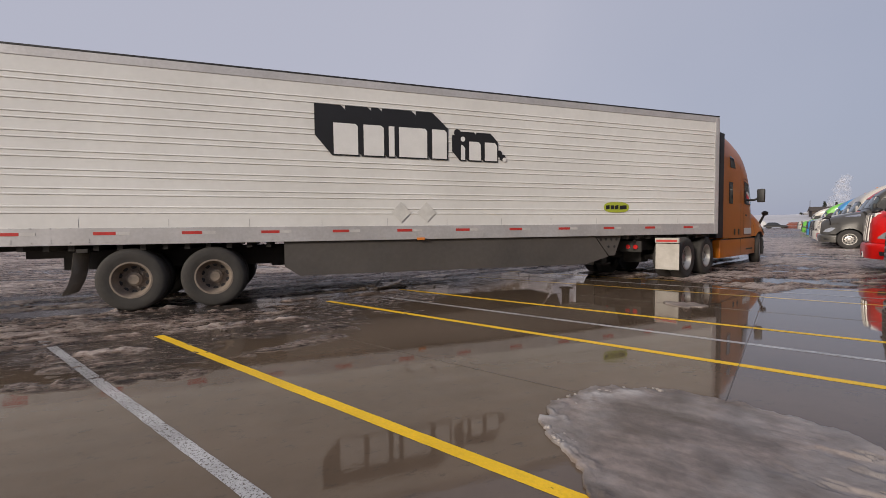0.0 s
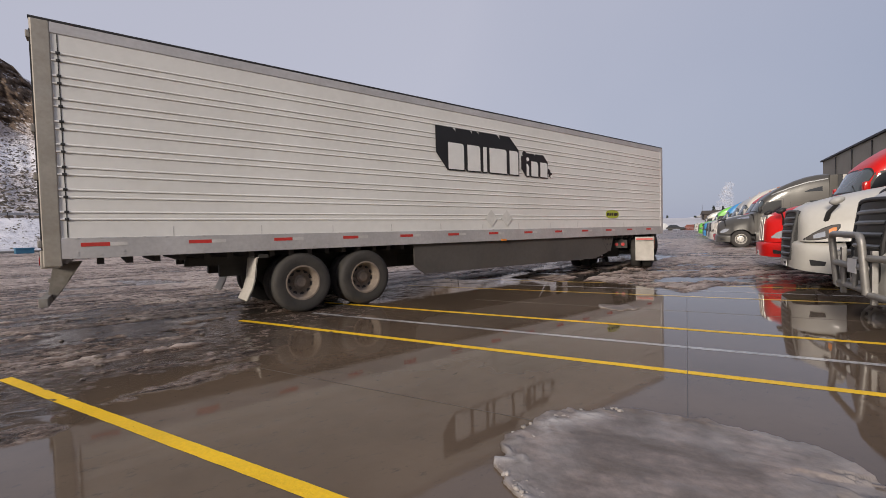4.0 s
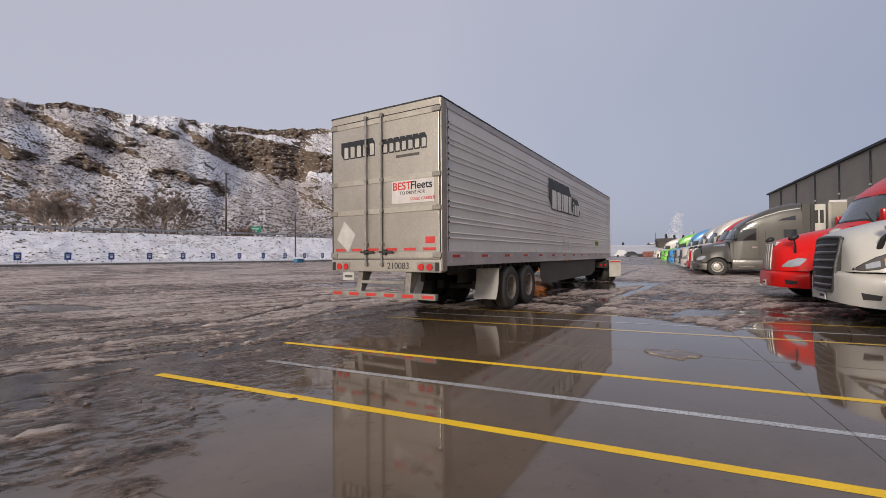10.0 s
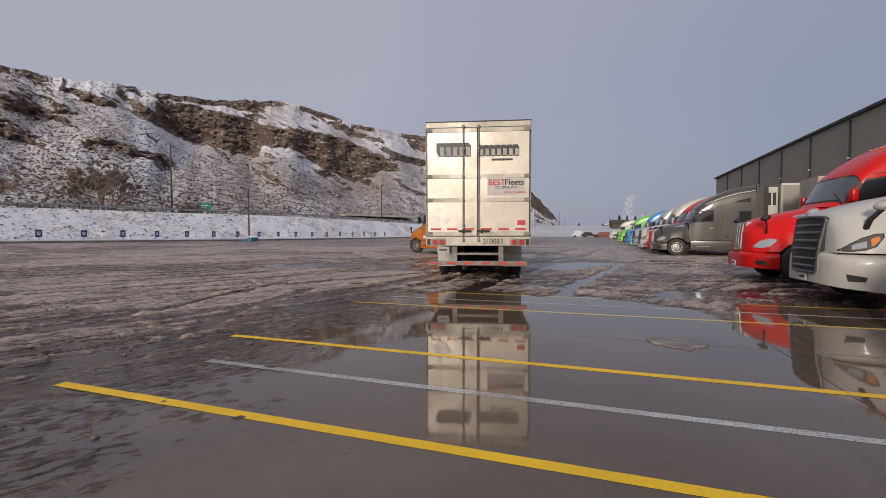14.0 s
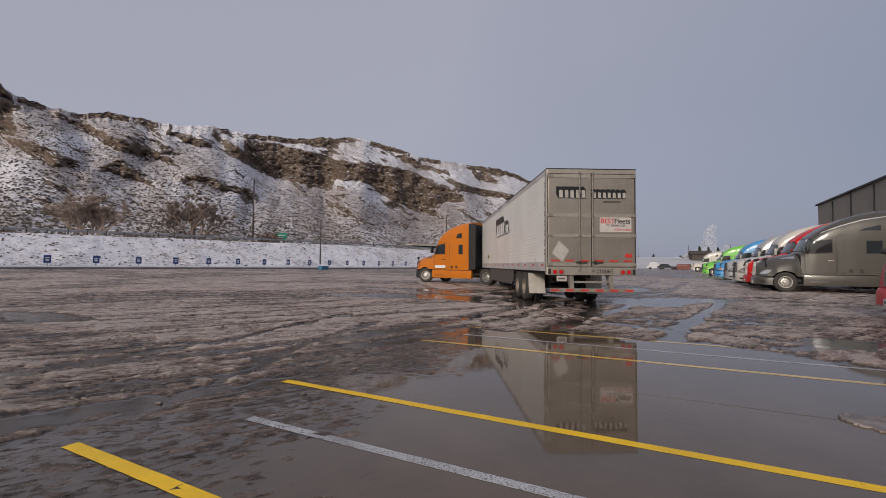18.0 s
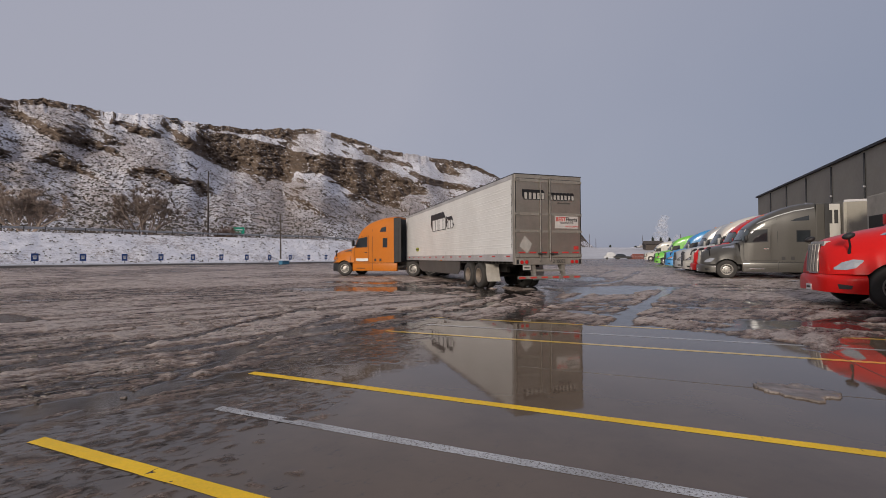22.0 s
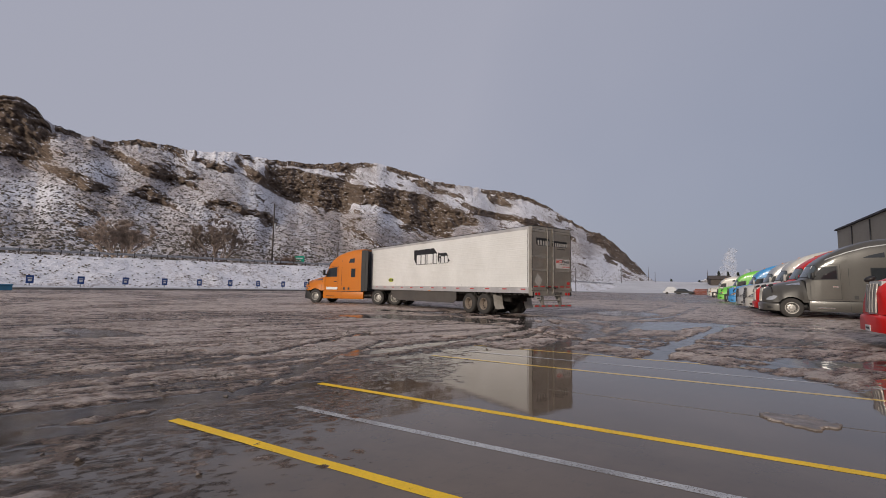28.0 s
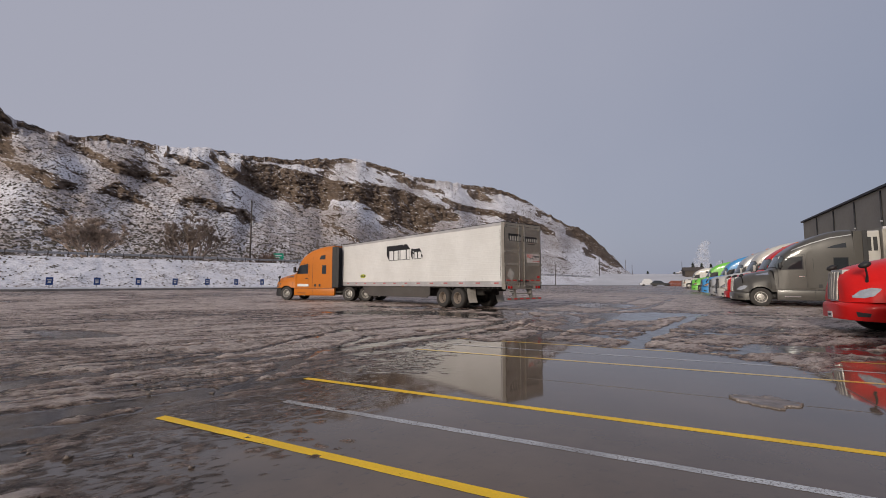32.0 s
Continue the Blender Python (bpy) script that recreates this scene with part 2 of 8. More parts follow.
def box(bm, x0, x1, y0, y1, z0, z1, bevel=0.0, m=None):
    r = bmesh.ops.create_cube(bm, size=1.0)["verts"]
    bmesh.ops.scale(bm, vec=(x1 - x0, y1 - y0, z1 - z0), verts=r)
    bmesh.ops.translate(bm, vec=((x0 + x1) / 2, (y0 + y1) / 2, (z0 + z1) / 2), verts=r)
    if bevel:
        es = list({e for v in r for e in v.link_edges})
        g = bmesh.ops.bevel(bm, geom=es, offset=bevel, segments=2, affect="EDGES", profile=0.6)
        r = list({v for f in g["faces"] for v in f.verts} | {v for v in r if v.is_valid})
    if m is not None:
        bmesh.ops.transform(bm, matrix=m, verts=r)
    return r


def boxes(*items, bevel=0.0):
    bm = bmesh.new()
    for it in items:
        box(bm, *it, bevel=bevel)
    return bm


def tube(bm, points, r, n=8, closed=False, caps=True):
    """A round tube along points."""
    pts = [Vector(p) for p in points]
    rings = []
    for i, p in enumerate(pts):
        a, b = pts[max(i - 1, 0)], pts[min(i + 1, len(pts) - 1)]
        d = (b - a).normalized()
        if i == 0:
            u = d.orthogonal().normalized() if abs(d.z) > 0.95 else d.cross(Vector((0, 0, 1))).normalized()
        else:
            u = (u - d * u.dot(d)).normalized()
        w = d.cross(u)
        rr = r[i] if isinstance(r, (list, tuple)) else r
        rings.append([bm.verts.new(p + (u * math.cos(2 * math.pi * k / n) + w * math.sin(2 * math.pi * k / n)) * rr) for k in range(n)])
    for s, t in zip(rings, rings[1:]):
        for k in range(n):
            bm.faces.new((s[k], s[(k + 1) % n], t[(k + 1) % n], t[k]))
    if caps:
        bm.faces.new(rings[0])
        bm.faces.new(rings[-1])
    return bm


def spin(bm, profile, n=32, caps=True):
    """A solid of revolution about the y axis: profile of (y, radius)."""
    rings = []
    for y, r in profile:
        rings.append([bm.verts.new((r * math.cos(2 * math.pi * k / n), y, r * math.sin(2 * math.pi * k / n))) for k in range(n)])
    for s, t in zip(rings, rings[1:]):
        for k in range(n):
            bm.faces.new((s[k], s[(k + 1) % n], t[(k + 1) % n], t[k]))
    if caps:
        bm.faces.new(rings[0])
        bm.faces.new(rings[-1])
    return bm


def fbm(x, y, seed=0, octaves=5, gain=0.5, lac=2.03):
    """Value noise over arrays, about 0 to 1."""
    rs = np.random.RandomState(seed)
    table = rs.rand(256, 256)
    out, amp, tot = np.zeros_like(x, float), 1.0, 0.0
    for o in range(octaves):
        xi, yi = np.floor(x).astype(int), np.floor(y).astype(int)
        fx, fy = x - xi, y - yi
        fx, fy = fx * fx * (3 - 2 * fx), fy * fy * (3 - 2 * fy)
        a, b = table[xi & 255, yi & 255], table[(xi + 1) & 255, yi & 255]
        c, d = table[xi & 255, (yi + 1) & 255], table[(xi + 1) & 255, (yi + 1) & 255]
        out += amp * ((a * (1 - fx) + b * fx) * (1 - fy) + (c * (1 - fx) + d * fx) * fy)
        tot += amp
        amp *= gain
        x, y = x * lac + 17.3, y * lac + 5.7
    return out / tot


def smooth01(v):
    v = np.clip(v, 0.0, 1.0)
    return v * v * (3 - 2 * v)


def lay(x, y):
    """The lie of the land under the yard: level by the stalls, rising a little to the kerb and far off."""
    return 0.50 * smooth01((-x - 24.0) / 26.0) + 0.45 * smooth01((y - 45.0) / 90.0)


def far_land(x, y):
    """The snowy land that rises beyond the yard."""
    return lay(x, y) + 0.05 + 5.4 * smooth01((y - 176.0) / 85.0) * (0.72 + 0.56 * fbm(x * 0.03, y * 0.03, 91, 4)) + 1.5 * smooth01((y - 500) / 900)


def grid_faces(nu, nv):
    i = np.arange(nu * nv).reshape(nu, nv)
    return np.stack([i[:-1, :-1], i[1:, :-1], i[1:, 1:], i[:-1, 1:]], -1).reshape(-1, 4)


def grid_mesh(name, X, Y, Z, mat, attrs=None, smooth=True):
    nu, nv = X.shape
    me = bpy.data.meshes.new(name)
    q = grid_faces(nu, nv)
    me.vertices.add(nu * nv)
    me.vertices.foreach_set("co", np.stack([X, Y, Z], -1).reshape(-1).astype(np.float32))
    me.loops.add(q.size)
    me.loops.foreach_set("vertex_index", q.reshape(-1).astype(np.int32))
    me.polygons.add(len(q))
    me.polygons.foreach_set("loop_start", (np.arange(len(q)) * 4).astype(np.int32))
    me.polygons.foreach_set("loop_total", np.full(len(q), 4, np.int32))
    me.update(calc_edges=True)
    me.validate()
    for key, val in (attrs or {}).items():
        at = me.attributes.new(key, "FLOAT", "POINT")
        at.data.foreach_set("value", val.reshape(-1).astype(np.float32))
    me.materials.append(mat)
    if smooth:
        me.shade_smooth()
    return me


# ---- yard ----
def axis(lo, hi, step, reach, grow=1.02, far=1.09, near=70.0):
    mid = list(np.arange(lo, hi + 1e-6, step))
    def arm():
        out, s, d = [], step, 0.0
        while d < reach:
            s *= grow if d < near else far
            d += s
            out.append(d)
        return out
    a = arm()
    return np.array([lo - d for d in reversed(a)] + mid + [hi + d for d in a])


def near_path(X, Y, pts, off):
    """Distance from a polyline shifted sideways by off."""
    best = np.full(X.shape, 1e9)
    P = np.array(pts, float)
    D = np.gradient(P, axis=0)
    D /= np.linalg.norm(D, axis=1)[:, None]
    P = P + off * np.stack([-D[:, 1], D[:, 0]], -1)
    for a, b in zip(P, P[1:]):
        ab = b - a
        t = np.clip(((X - a[0]) * ab[0] + (Y - a[1]) * ab[1]) / (ab @ ab), 0, 1)
        best = np.minimum(best, np.hypot(X - a[0] - t * ab[0], Y - a[1] - t * ab[1]))
    return best


TANDEM_WAY = [(-9.0, -10.5), (-5.6, -5.6), (-2.55, -1.3), (-0.3, 3.6), (0.45, 7.2), (0.75, 11.0), (0.3, 13.7), (-0.9, 16.2), (-2.6, 18.0), (-5.2, 19.2)]
OLD_WAYS = [[(14.0, 10.6), (9.0, 10.2), (5.0, 8.9), (2.0, 9.8), (-2.0, 13.5), (-12.0, 26.0)], [(-14, -6), (-6, 3), (-1.4, 12), (2.5, 22), (4, 40)], [(-20, 2), (-10, 9), (-5, 17), (-4, 30)]]
# single wet ruts: way, half width, depth, berm
RUTS = [
    ([(-1.6, -2.6), (-0.94, -1.5), (-0.64, -1.0), (-0.33, -0.5), (-0.24, 0.35), (-0.74, 2.1), (-1.4, 3.6), (-1.9, 6.0)], 0.14, 0.055, 0.034),
    ([(3.5, 6.6), (3.7, 7.1), (4.0, 9.3), (4.6, 13.0), (5.6, 18.0)], 0.19, 0.10, 0.03),
    ([(1.6, 7.0), (1.9, 9.3), (2.5, 13.0), (3.2, 18.0)], 0.20, 0.07, 0.03),
    ([(5.4, 6.9), (7.6, 9.0), (10.2, 11.4)], 0.16, 0.06, 0.03),
    ([(-1.5, 7.4), (1.6, 9.2), (4.6, 10.2), (8.0, 10.8)], 0.13, 0.06, 0.04),
    ([(-0.6, 11.2), (1.4, 9.4), (3.0, 8.2), (6.2, 7.4)], 0.13, 0.06, 0.04),
    ([(0.2, 7.2), (0.5, 9.0), (0.4, 12.0), (-1.0, 15.5)], 0.15, 0.07, 0.04),
    ([(-4.2, -4.0), (-2.9, -0.6), (-2.6, 3.0), (-3.4, 7.0)], 0.14, 0.06, 0.035),
]
# low broken ridges of whiter crust pushed up along the slush's edge: line, half width, height
BERMS = [
    ([(-0.95, -4.1), (-0.88, -3.63), (-1.12, -3.1)], 0.16, 0.050),
    ([(0.0, -3.6), (0.17, -2.9), (0.53, -2.0), (0.87, -1.31)], 0.15, 0.038),
    ([(-1.9, -2.7), (-1.68, -2.05)], 0.16, 0.050),
    ([(0.50, -3.95), (0.82, -3.52), (0.95, -3.12)], 0.12, 0.036),
    ([(1.50, -4.3), (1.92, -3.71), (2.26, -3.23)], 0.11, 0.030),
    ([(1.17, -3.9), (1.55, -3.29)], 0.09, 0.020),
    ([(1.33, -2.18), (1.93, -1.18)], 0.10, 0.014),
    ([(2.10, -2.73), (2.25, -1.6)], 0.12, 0.010),
]
POOLS = [(3.2, 15.6, 1.5, 2.6), (7.7, 16.5, 0.9, 0.5), (6.9, 8.0, 1.3, 0.45), (-6.5, 12.5, 2.6, 0.9), (-9.0, 3.0, 2.2, 0.5), (1.0, 24.0, 1.6, 2.6), (5.6, 5.7, 0.5, 0.5), (-4.5, 13.5, 3.5, 1.1), (-1.6, 16.6, 2.6, 1.2), (-8.5, 17.0, 2.6, 1.0), (-0.5, 13.2, 1.2, 0.8), (8.0, 18.1, 2.2, 0.5), (4.5, 17.4, 1.4, 1.2), (7.2, 20.0, 1.6, 0.6)]


def slush_height(X, Y):
    edge_x = np.interp(Y, [-12, -5, -3.2, -2.4, -0.6, 0.0, 0.5, 0.97, 1.5, 2.35, 3.05, 3.85, 4.2, 5.4, 6.5, 9], [0.6, 0.3, -0.1, 0.5, 0.15, -0.15, -0.1, 0.1, 0.2, 0.2, 0.3, 0.2, 0.1, 0.0, 1.2, 2.0])
    wob = fbm(X * 0.9, Y * 0.9, 3, 5) - 0.5
    left = (edge_x - X) / 0.5 + wob * 2.4
    back_y = np.interp(X, [-4, 2, 4.2, 5.0, 6.1, 6.8, 8, 12, 20], [6.6, 6.7, 6.7, 6.2, 5.2, 6.6, 7.2, 6.2, 5.5])
    back = (Y - back_y) / 0.5 + wob * 2.0
    m = smooth01(np.maximum(left, back) + 0.15)
    # streaks drawn out along the lanes, bending with the traffic
    bend = 1.6 * fbm(X * 0.13, Y * 0.13, 31, 2)
    c, s = math.cos(radians(64)), math.sin(radians(64))
    U, V = c * X + s * Y, -s * X + c * Y
    V = V + bend + 0.22 * (fbm(X * 1.1, Y * 1.1, 32, 3) - 0.5)
    ridge = 1 - np.abs(2 * fbm(U * 0.16, V * 2.6, 11, 5, 0.66) - 1)
    ridge2 = 1 - np.abs(2 * fbm(U * 0.5 + 7, V * 6.5, 15, 4, 0.68) - 1)
    cross = 1 - np.abs(2 * fbm(X * 1.6, Y * 4.6, 16, 4, 0.62) - 1)
    grain = fbm(X * 7.0, Y * 7.0, 13, 4, 0.72)
    big = fbm(X * 0.22 + 3.1, Y * 0.22, 14, 3)
    mid = fbm(X * 1.2 + 1.7, Y * 1.2, 17, 3)
    h = 0.026 + 0.040 * (ridge - 0.80) + 0.034 * (ridge2 - 0.78) + 0.016 * (cross - 0.78) + 0.050 * (grain - 0.5) + 0.020 * (mid - 0.5)
    h -= 0.016 * smooth01((big - 0.55) / 0.10)
    for pts in [TANDEM_WAY] + OLD_WAYS:
        for off in (-1.05, 1.05):
            d = near_path(X, Y, pts, off)
            h -= (0.042 if pts is TANDEM_WAY else 0.020) * np.exp(-((d / 0.24) ** 2))
            h += 0.008 * np.exp(-(((d - 0.42) / 0.12) ** 2)) * (0.4 + grain)
    for pts, w, deep, berm in RUTS:
        d = np.maximum(near_path(X, Y, pts, 0.0) + 0.42 * (mid - 0.5) + 0.10 * (grain - 0.5), 0)
        h -= deep * np.exp(-((d / w) ** 4))
        h += 0.45 * berm * np.exp(-(((d - w - 0.14) / 0.09) ** 2)) * np.clip(3.2 * grain - 1.1, 0, 2) * (0.2 + mid)
    d = near_path(X, Y, [(-2.2, -4.0), (-1.1, -2.2), (-0.75, 0.0), (-0.7, 2.2), (-0.3, 4.2), (0.3, 6.2)], 0.0)
    h -= 0.020 * np.exp(-((d / 0.5) ** 2)) * (0.3 + 1.4 * mid)
    for px, py, rx, ry in POOLS:
        d = np.hypot((X - px) / rx, (Y - py) / ry) + 0.9 * (mid - 0.5) + 0.5 * (grain - 0.5)
        h -= 0.05 * smooth01((1.15 - d) / 0.35)
    h = h * m - 0.010 * (1 - m)
    lump = np.clip(5.0 * fbm(X * 4.5, Y * 4.5, 19, 4, 0.65) - 1.9, 0.0, 1.2) * np.clip(4.0 * grain - 1.2, 0.1, 1.2)
    lump = lump * (1 - 0.95 * np.exp(-(((Y + 3.79) / 0.10) ** 4))) * (1 - 0.95 * np.exp(-(((Y + 2.855) / 0.12) ** 4)))
    for pts, w, tall in BERMS:
        d = np.maximum(near_path(X, Y, pts, 0.0) + 0.18 * (mid - 0.5) + 0.14 * (grain - 0.5), 0)
        h = np.maximum(h, tall * np.exp(-((d / w) ** 2)) * lump)
    # thin grains of ice in shallow water along the slush's edge
    reach = np.interp(Y, [-12, -5, -4.3, -3.2, -1.4, 0.0, 1.5, 3.0, 4.0, 5.0, 6.5], [1.2, 1.8, 1.8, 2.3, 2.5, 1.9, 1.6, 1.7, 1.1, 0.7, 1.0])
    thin = smooth01((reach - X) / 0.9 + 2.2 * wob) * (Y < 6.8) * (1 - m)
    bits = fbm(U * 9.0 + 3, V * 14.0, 51, 2, 0.70)
    h = np.maximum(h, 0.0042 * smooth01((bits - 0.74 + 0.14 * thin) / 0.05) * smooth01(thin * 2.5) - 0.0004)
    m = np.maximum(m, 0.6 * thin)
    fade = smooth01((70.0 - np.hypot(X, Y)) / 30.0)
    return np.clip(h, 0.0, 0.10) * (0.35 + 0.65 * fade), m


def yard_material():
    m = bpy.data.materials.new("wet_concrete_and_slush")
    m.use_nodes = True
    n, l = m.node_tree.nodes, m.node_tree.links
    b = n["Principled BSDF"]
    tc = n.new("ShaderNodeTexCoord")
    at = n.new("ShaderNodeAttribute")
    at.attribute_name = "slush"
    ms = n.new("ShaderNodeAttribute")
    ms.attribute_name = "cover"

    def noise_node(scale, detail=6.0, rough=0.6, stretch=None):
        t = n.new("ShaderNodeTexNoise")
        t.inputs["Scale"].default_value, t.inputs["Detail"].default_value, t.inputs["Roughness"].default_value = scale, detail, rough
        src = tc.outputs["Object"]
        if stretch:
            mp = n.new("ShaderNodeMapping")
            mp.vector_type = "TEXTURE"
            mp.inputs["Rotation"].default_value = (0, 0, radians(63))
            mp.inputs["Scale"].default_value = [1 / k for k in stretch]
            l.new(src, mp.inputs["Vector"])
            src = mp.outputs["Vector"]
        l.new(src, t.inputs["Vector"])
        return t.outputs["Fac"]

    def ramp(src, stops):
        r = n.new("ShaderNodeValToRGB")
        e = r.color_ramp.elements
        e[0].position, e[0].color = stops[0][0], (*stops[0][1], 1)
        e[1].position, e[1].color = stops[1][0], (*stops[1][1], 1)
        for p, c in stops[2:]:
            k = e.new(p)
            k.color = (*c, 1)
        l.new(src, r.inputs["Fac"])
        return r.outputs["Color"]

    def span(src, a, b_, c, d):
        r = n.new("ShaderNodeMapRange")
        for k, v in zip(("From Min", "From Max", "To Min", "To Max"), (a, b_, c, d)):
            r.inputs[k].default_value = v
        l.new(src, r.inputs["Value"])
        return r.outputs["Result"]

    def mix(f, a, c):
        r = n.new("ShaderNodeMix")
        r.data_type = "RGBA"
        l.new(f, r.inputs["Factor"])
        l.new(a, r.inputs["A"])
        l.new(c, r.inputs["B"])
        return r.outputs["Result"]

    def add(a_, b_, k=1.0):
        r = n.new("ShaderNodeMath")
        r.operation = "MULTIPLY_ADD"
        l.new(b_, r.inputs[0])
        r.inputs[1].default_value = k
        l.new(a_, r.inputs[2])
        return r.outputs["Value"]

    concrete = ramp(noise_node(0.5, 8, 0.65), [(0.3, (0.094, 0.066, 0.045)), (0.7, (0.160, 0.115, 0.080))])
    muddy = ramp(noise_node(2.5, 8, 0.7, (0.35, 1.0, 1.0)), [(0.32, (0.035, 0.030, 0.027)), (0.68, (0.085, 0.070, 0.060))])
    # crust relief: long streaks, broken crust and grains, riding on the lie of the slush
    streak = noise_node(4.2, 6, 0.66, (0.05, 1.0, 1.0))
    scrape = noise_node(15.0, 6, 0.72, (0.12, 1.0, 1.0))
    crust = noise_node(4.5, 10, 0.75)
    grit = noise_node(30.0, 5, 0.7)
    crests = []
    for scale, stretch, width in ((1.5, (0.40, 1.0, 1.0), 0.035), (3.4, (0.45, 1.0, 1.0), 0.045)):
        off = n.new("ShaderNodeMath")
        off.operation = "SUBTRACT"
        l.new(noise_node(scale, 9, 0.72, stretch), off.inputs[0])
        off.inputs[1].default_value = 0.52
        size = n.new("ShaderNodeMath")
        size.operation = "ABSOLUTE"
        l.new(off.outputs["Value"], size.inputs[0])
        crests.append(span(size.outputs["Value"], 0.0, width, 1.0, 0.0))
    lie = add(add(add(add(span(at.outputs["Fac"], 0.0, 1.2, 0.0, 0.28), streak, 0.32), scrape, 0.32), crust, 0.34), grit, 0.16)
    lie = add(add(lie, crests[0], 0.09), crests[1], 0.06)
    # long broken windrows of whiter crust
    rows = n.new("ShaderNodeMath")
    rows.operation = "MULTIPLY"
    l.new(span(noise_node(1.7, 8, 0.66, (0.16, 1.0, 1.0)), 0.585, 0.625, 0.0, 1.0), rows.inputs[0])
    l.new(span(noise_node(0.9, 5, 0.6), 0.46, 0.56, 0.0, 1.0), rows.inputs[1])
    lie = add(lie, rows.outputs["Value"], 0.10)
    slush_f = span(at.outputs["Fac"], 0.01, 0.10, 0.0, 1.0)
    # fine crumbs in the shallows beside the slush
    crumb = add(noise_node(16.0, 7, 0.72, (0.45, 1.0, 1.0)), ms.outputs["Fac"], 0.24)
    shallow = n.new("ShaderNodeMath")
    shallow.operation = "MULTIPLY"
    l.new(span(crumb, 0.655, 0.71, 0.0, 1.0), shallow.inputs[0])
    fringe = n.new("ShaderNodeMath")
    fringe.operation = "MULTIPLY"
    l.new(span(ms.outputs["Fac"], 0.02, 0.15, 0.0, 0.9), fringe.inputs[0])
    l.new(span(ms.outputs["Fac"], 0.61, 0.72, 1.0, 0.0), fringe.inputs[1])
    l.new(fringe.outputs["Value"], shallow.inputs[1])
    both = n.new("ShaderNodeMath")
    both.operation = "MAXIMUM"
    l.new(slush_f, both.inputs[0])
    l.new(shallow.outputs["Value"], both.inputs[1])
    slush_f = both.outputs["Value"]
    # dark wet troughs, pale icy crests; light on the relief is coloured in too
    tone = ramp(lie, [(0.572, (0.022, 0.0155, 0.0125)), (0.638, (0.130, 0.086, 0.065)), (0.70, (0.296, 0.209, 0.164)), (0.79, (0.65, 0.55, 0.495))])
    place = n.new("ShaderNodeSeparateXYZ")
    l.new(tc.outputs["Object"], place.inputs["Vector"])
    thin_film = n.new("ShaderNodeMath")
    thin_film.operation = "MULTIPLY"
    l.new(span(place.outputs["Y"], 0.3, 2.4, 1.0, 0.0), thin_film.inputs[0])
    l.new(span(noise_node(0.7, 4, 0.6), 0.35, 0.60, 0.35, 1.0), thin_film.inputs[1])
    pits = n.new("ShaderNodeMath")
    pits.operation = "MULTIPLY"
    l.new(span(noise_node(11.0, 9, 0.78, (0.6, 1.0, 1.0)), 0.56, 0.68, 0.0, 0.9), pits.inputs[0])
    l.new(thin_film.outputs["Value"], pits.inputs[1])
    concrete = mix(pits.outputs["Value"], concrete, muddy)
    wet = mix(ms.outputs["Fac"], concrete, muddy)
    l.new(mix(slush_f, wet, tone), b.inputs["Base Color"])
    film = span(noise_node(1.3, 5, 0.6), 0.35, 0.7, 0.02, 0.055)
    mud_r = span(noise_node(3.0, 6, 0.6), 0.35, 0.65, 0.03, 0.22)
    rmix = n.new("ShaderNodeMix")
    l.new(ms.outputs["Fac"], rmix.inputs["Factor"])
    l.new(film, rmix.inputs["A"])
    l.new(mud_r, rmix.inputs["B"])
    rslush = n.new("ShaderNodeMix")
    l.new(slush_f, rslush.inputs["Factor"])
    l.new(rmix.outputs["Result"], rslush.inputs["A"])
    l.new(span(lie, 0.52, 0.70, 0.06, 0.42), rslush.inputs["B"])
    l.new(rslush.outputs["Result"], b.inputs["Roughness"])
    b.inputs["IOR"].default_value = 1.47
    bp = n.new("ShaderNodeBump")
    bp.inputs["Distance"].default_value = 0.085
    l.new(slush_f, bp.inputs["Strength"])
    l.new(span(lie, 0.50, 0.95, 0.0, 1.0), bp.inputs["Height"])
    bw = n.new("ShaderNodeBump")
    bw.inputs["Distance"].default_value, bw.inputs["Strength"].default_value = 0.004, 0.13
    l.new(noise_node(7.0, 4, 0.6, (0.5, 1.0, 1.0)), bw.inputs["Height"])
    l.new(bp.outputs["Normal"], bw.inputs["Normal"])
    br = n.new("ShaderNodeBump")
    br.inputs["Distance"].default_value = 0.004
    l.new(span(thin_film.outputs["Value"], 0.0, 1.0, 0.0, 0.03), br.inputs["Strength"])
    l.new(noise_node(20.0, 6, 0.7, (0.7, 1.0, 1.0)), br.inputs["Height"])
    l.new(bw.outputs["Normal"], br.inputs["Normal"])
    l.new(br.outputs["Normal"], b.inputs["Normal"])
    return m


gx, gy = axis(-4.5, 4.8, 0.036, 4200.0, 1.018), axis(-3.5, 10.5, 0.036, 4200.0, 1.018)
GX, GY = np.meshgrid(gx, gy, indexing="ij")
GH, GM = slush_height(GX, GY)
far_flat = smooth01((np.hypot(GX, GY) - 400.0) / 600.0)
ground = new("ground", grid_mesh("ground", GX, GY, lay(GX, GY) + GH - 0.6 * far_flat, yard_material(), {"slush": GH / 0.05, "cover": GM}))
tagged(ground, "wet concrete yard with brown slush, ruts and standing water", "ground", kind="structure")


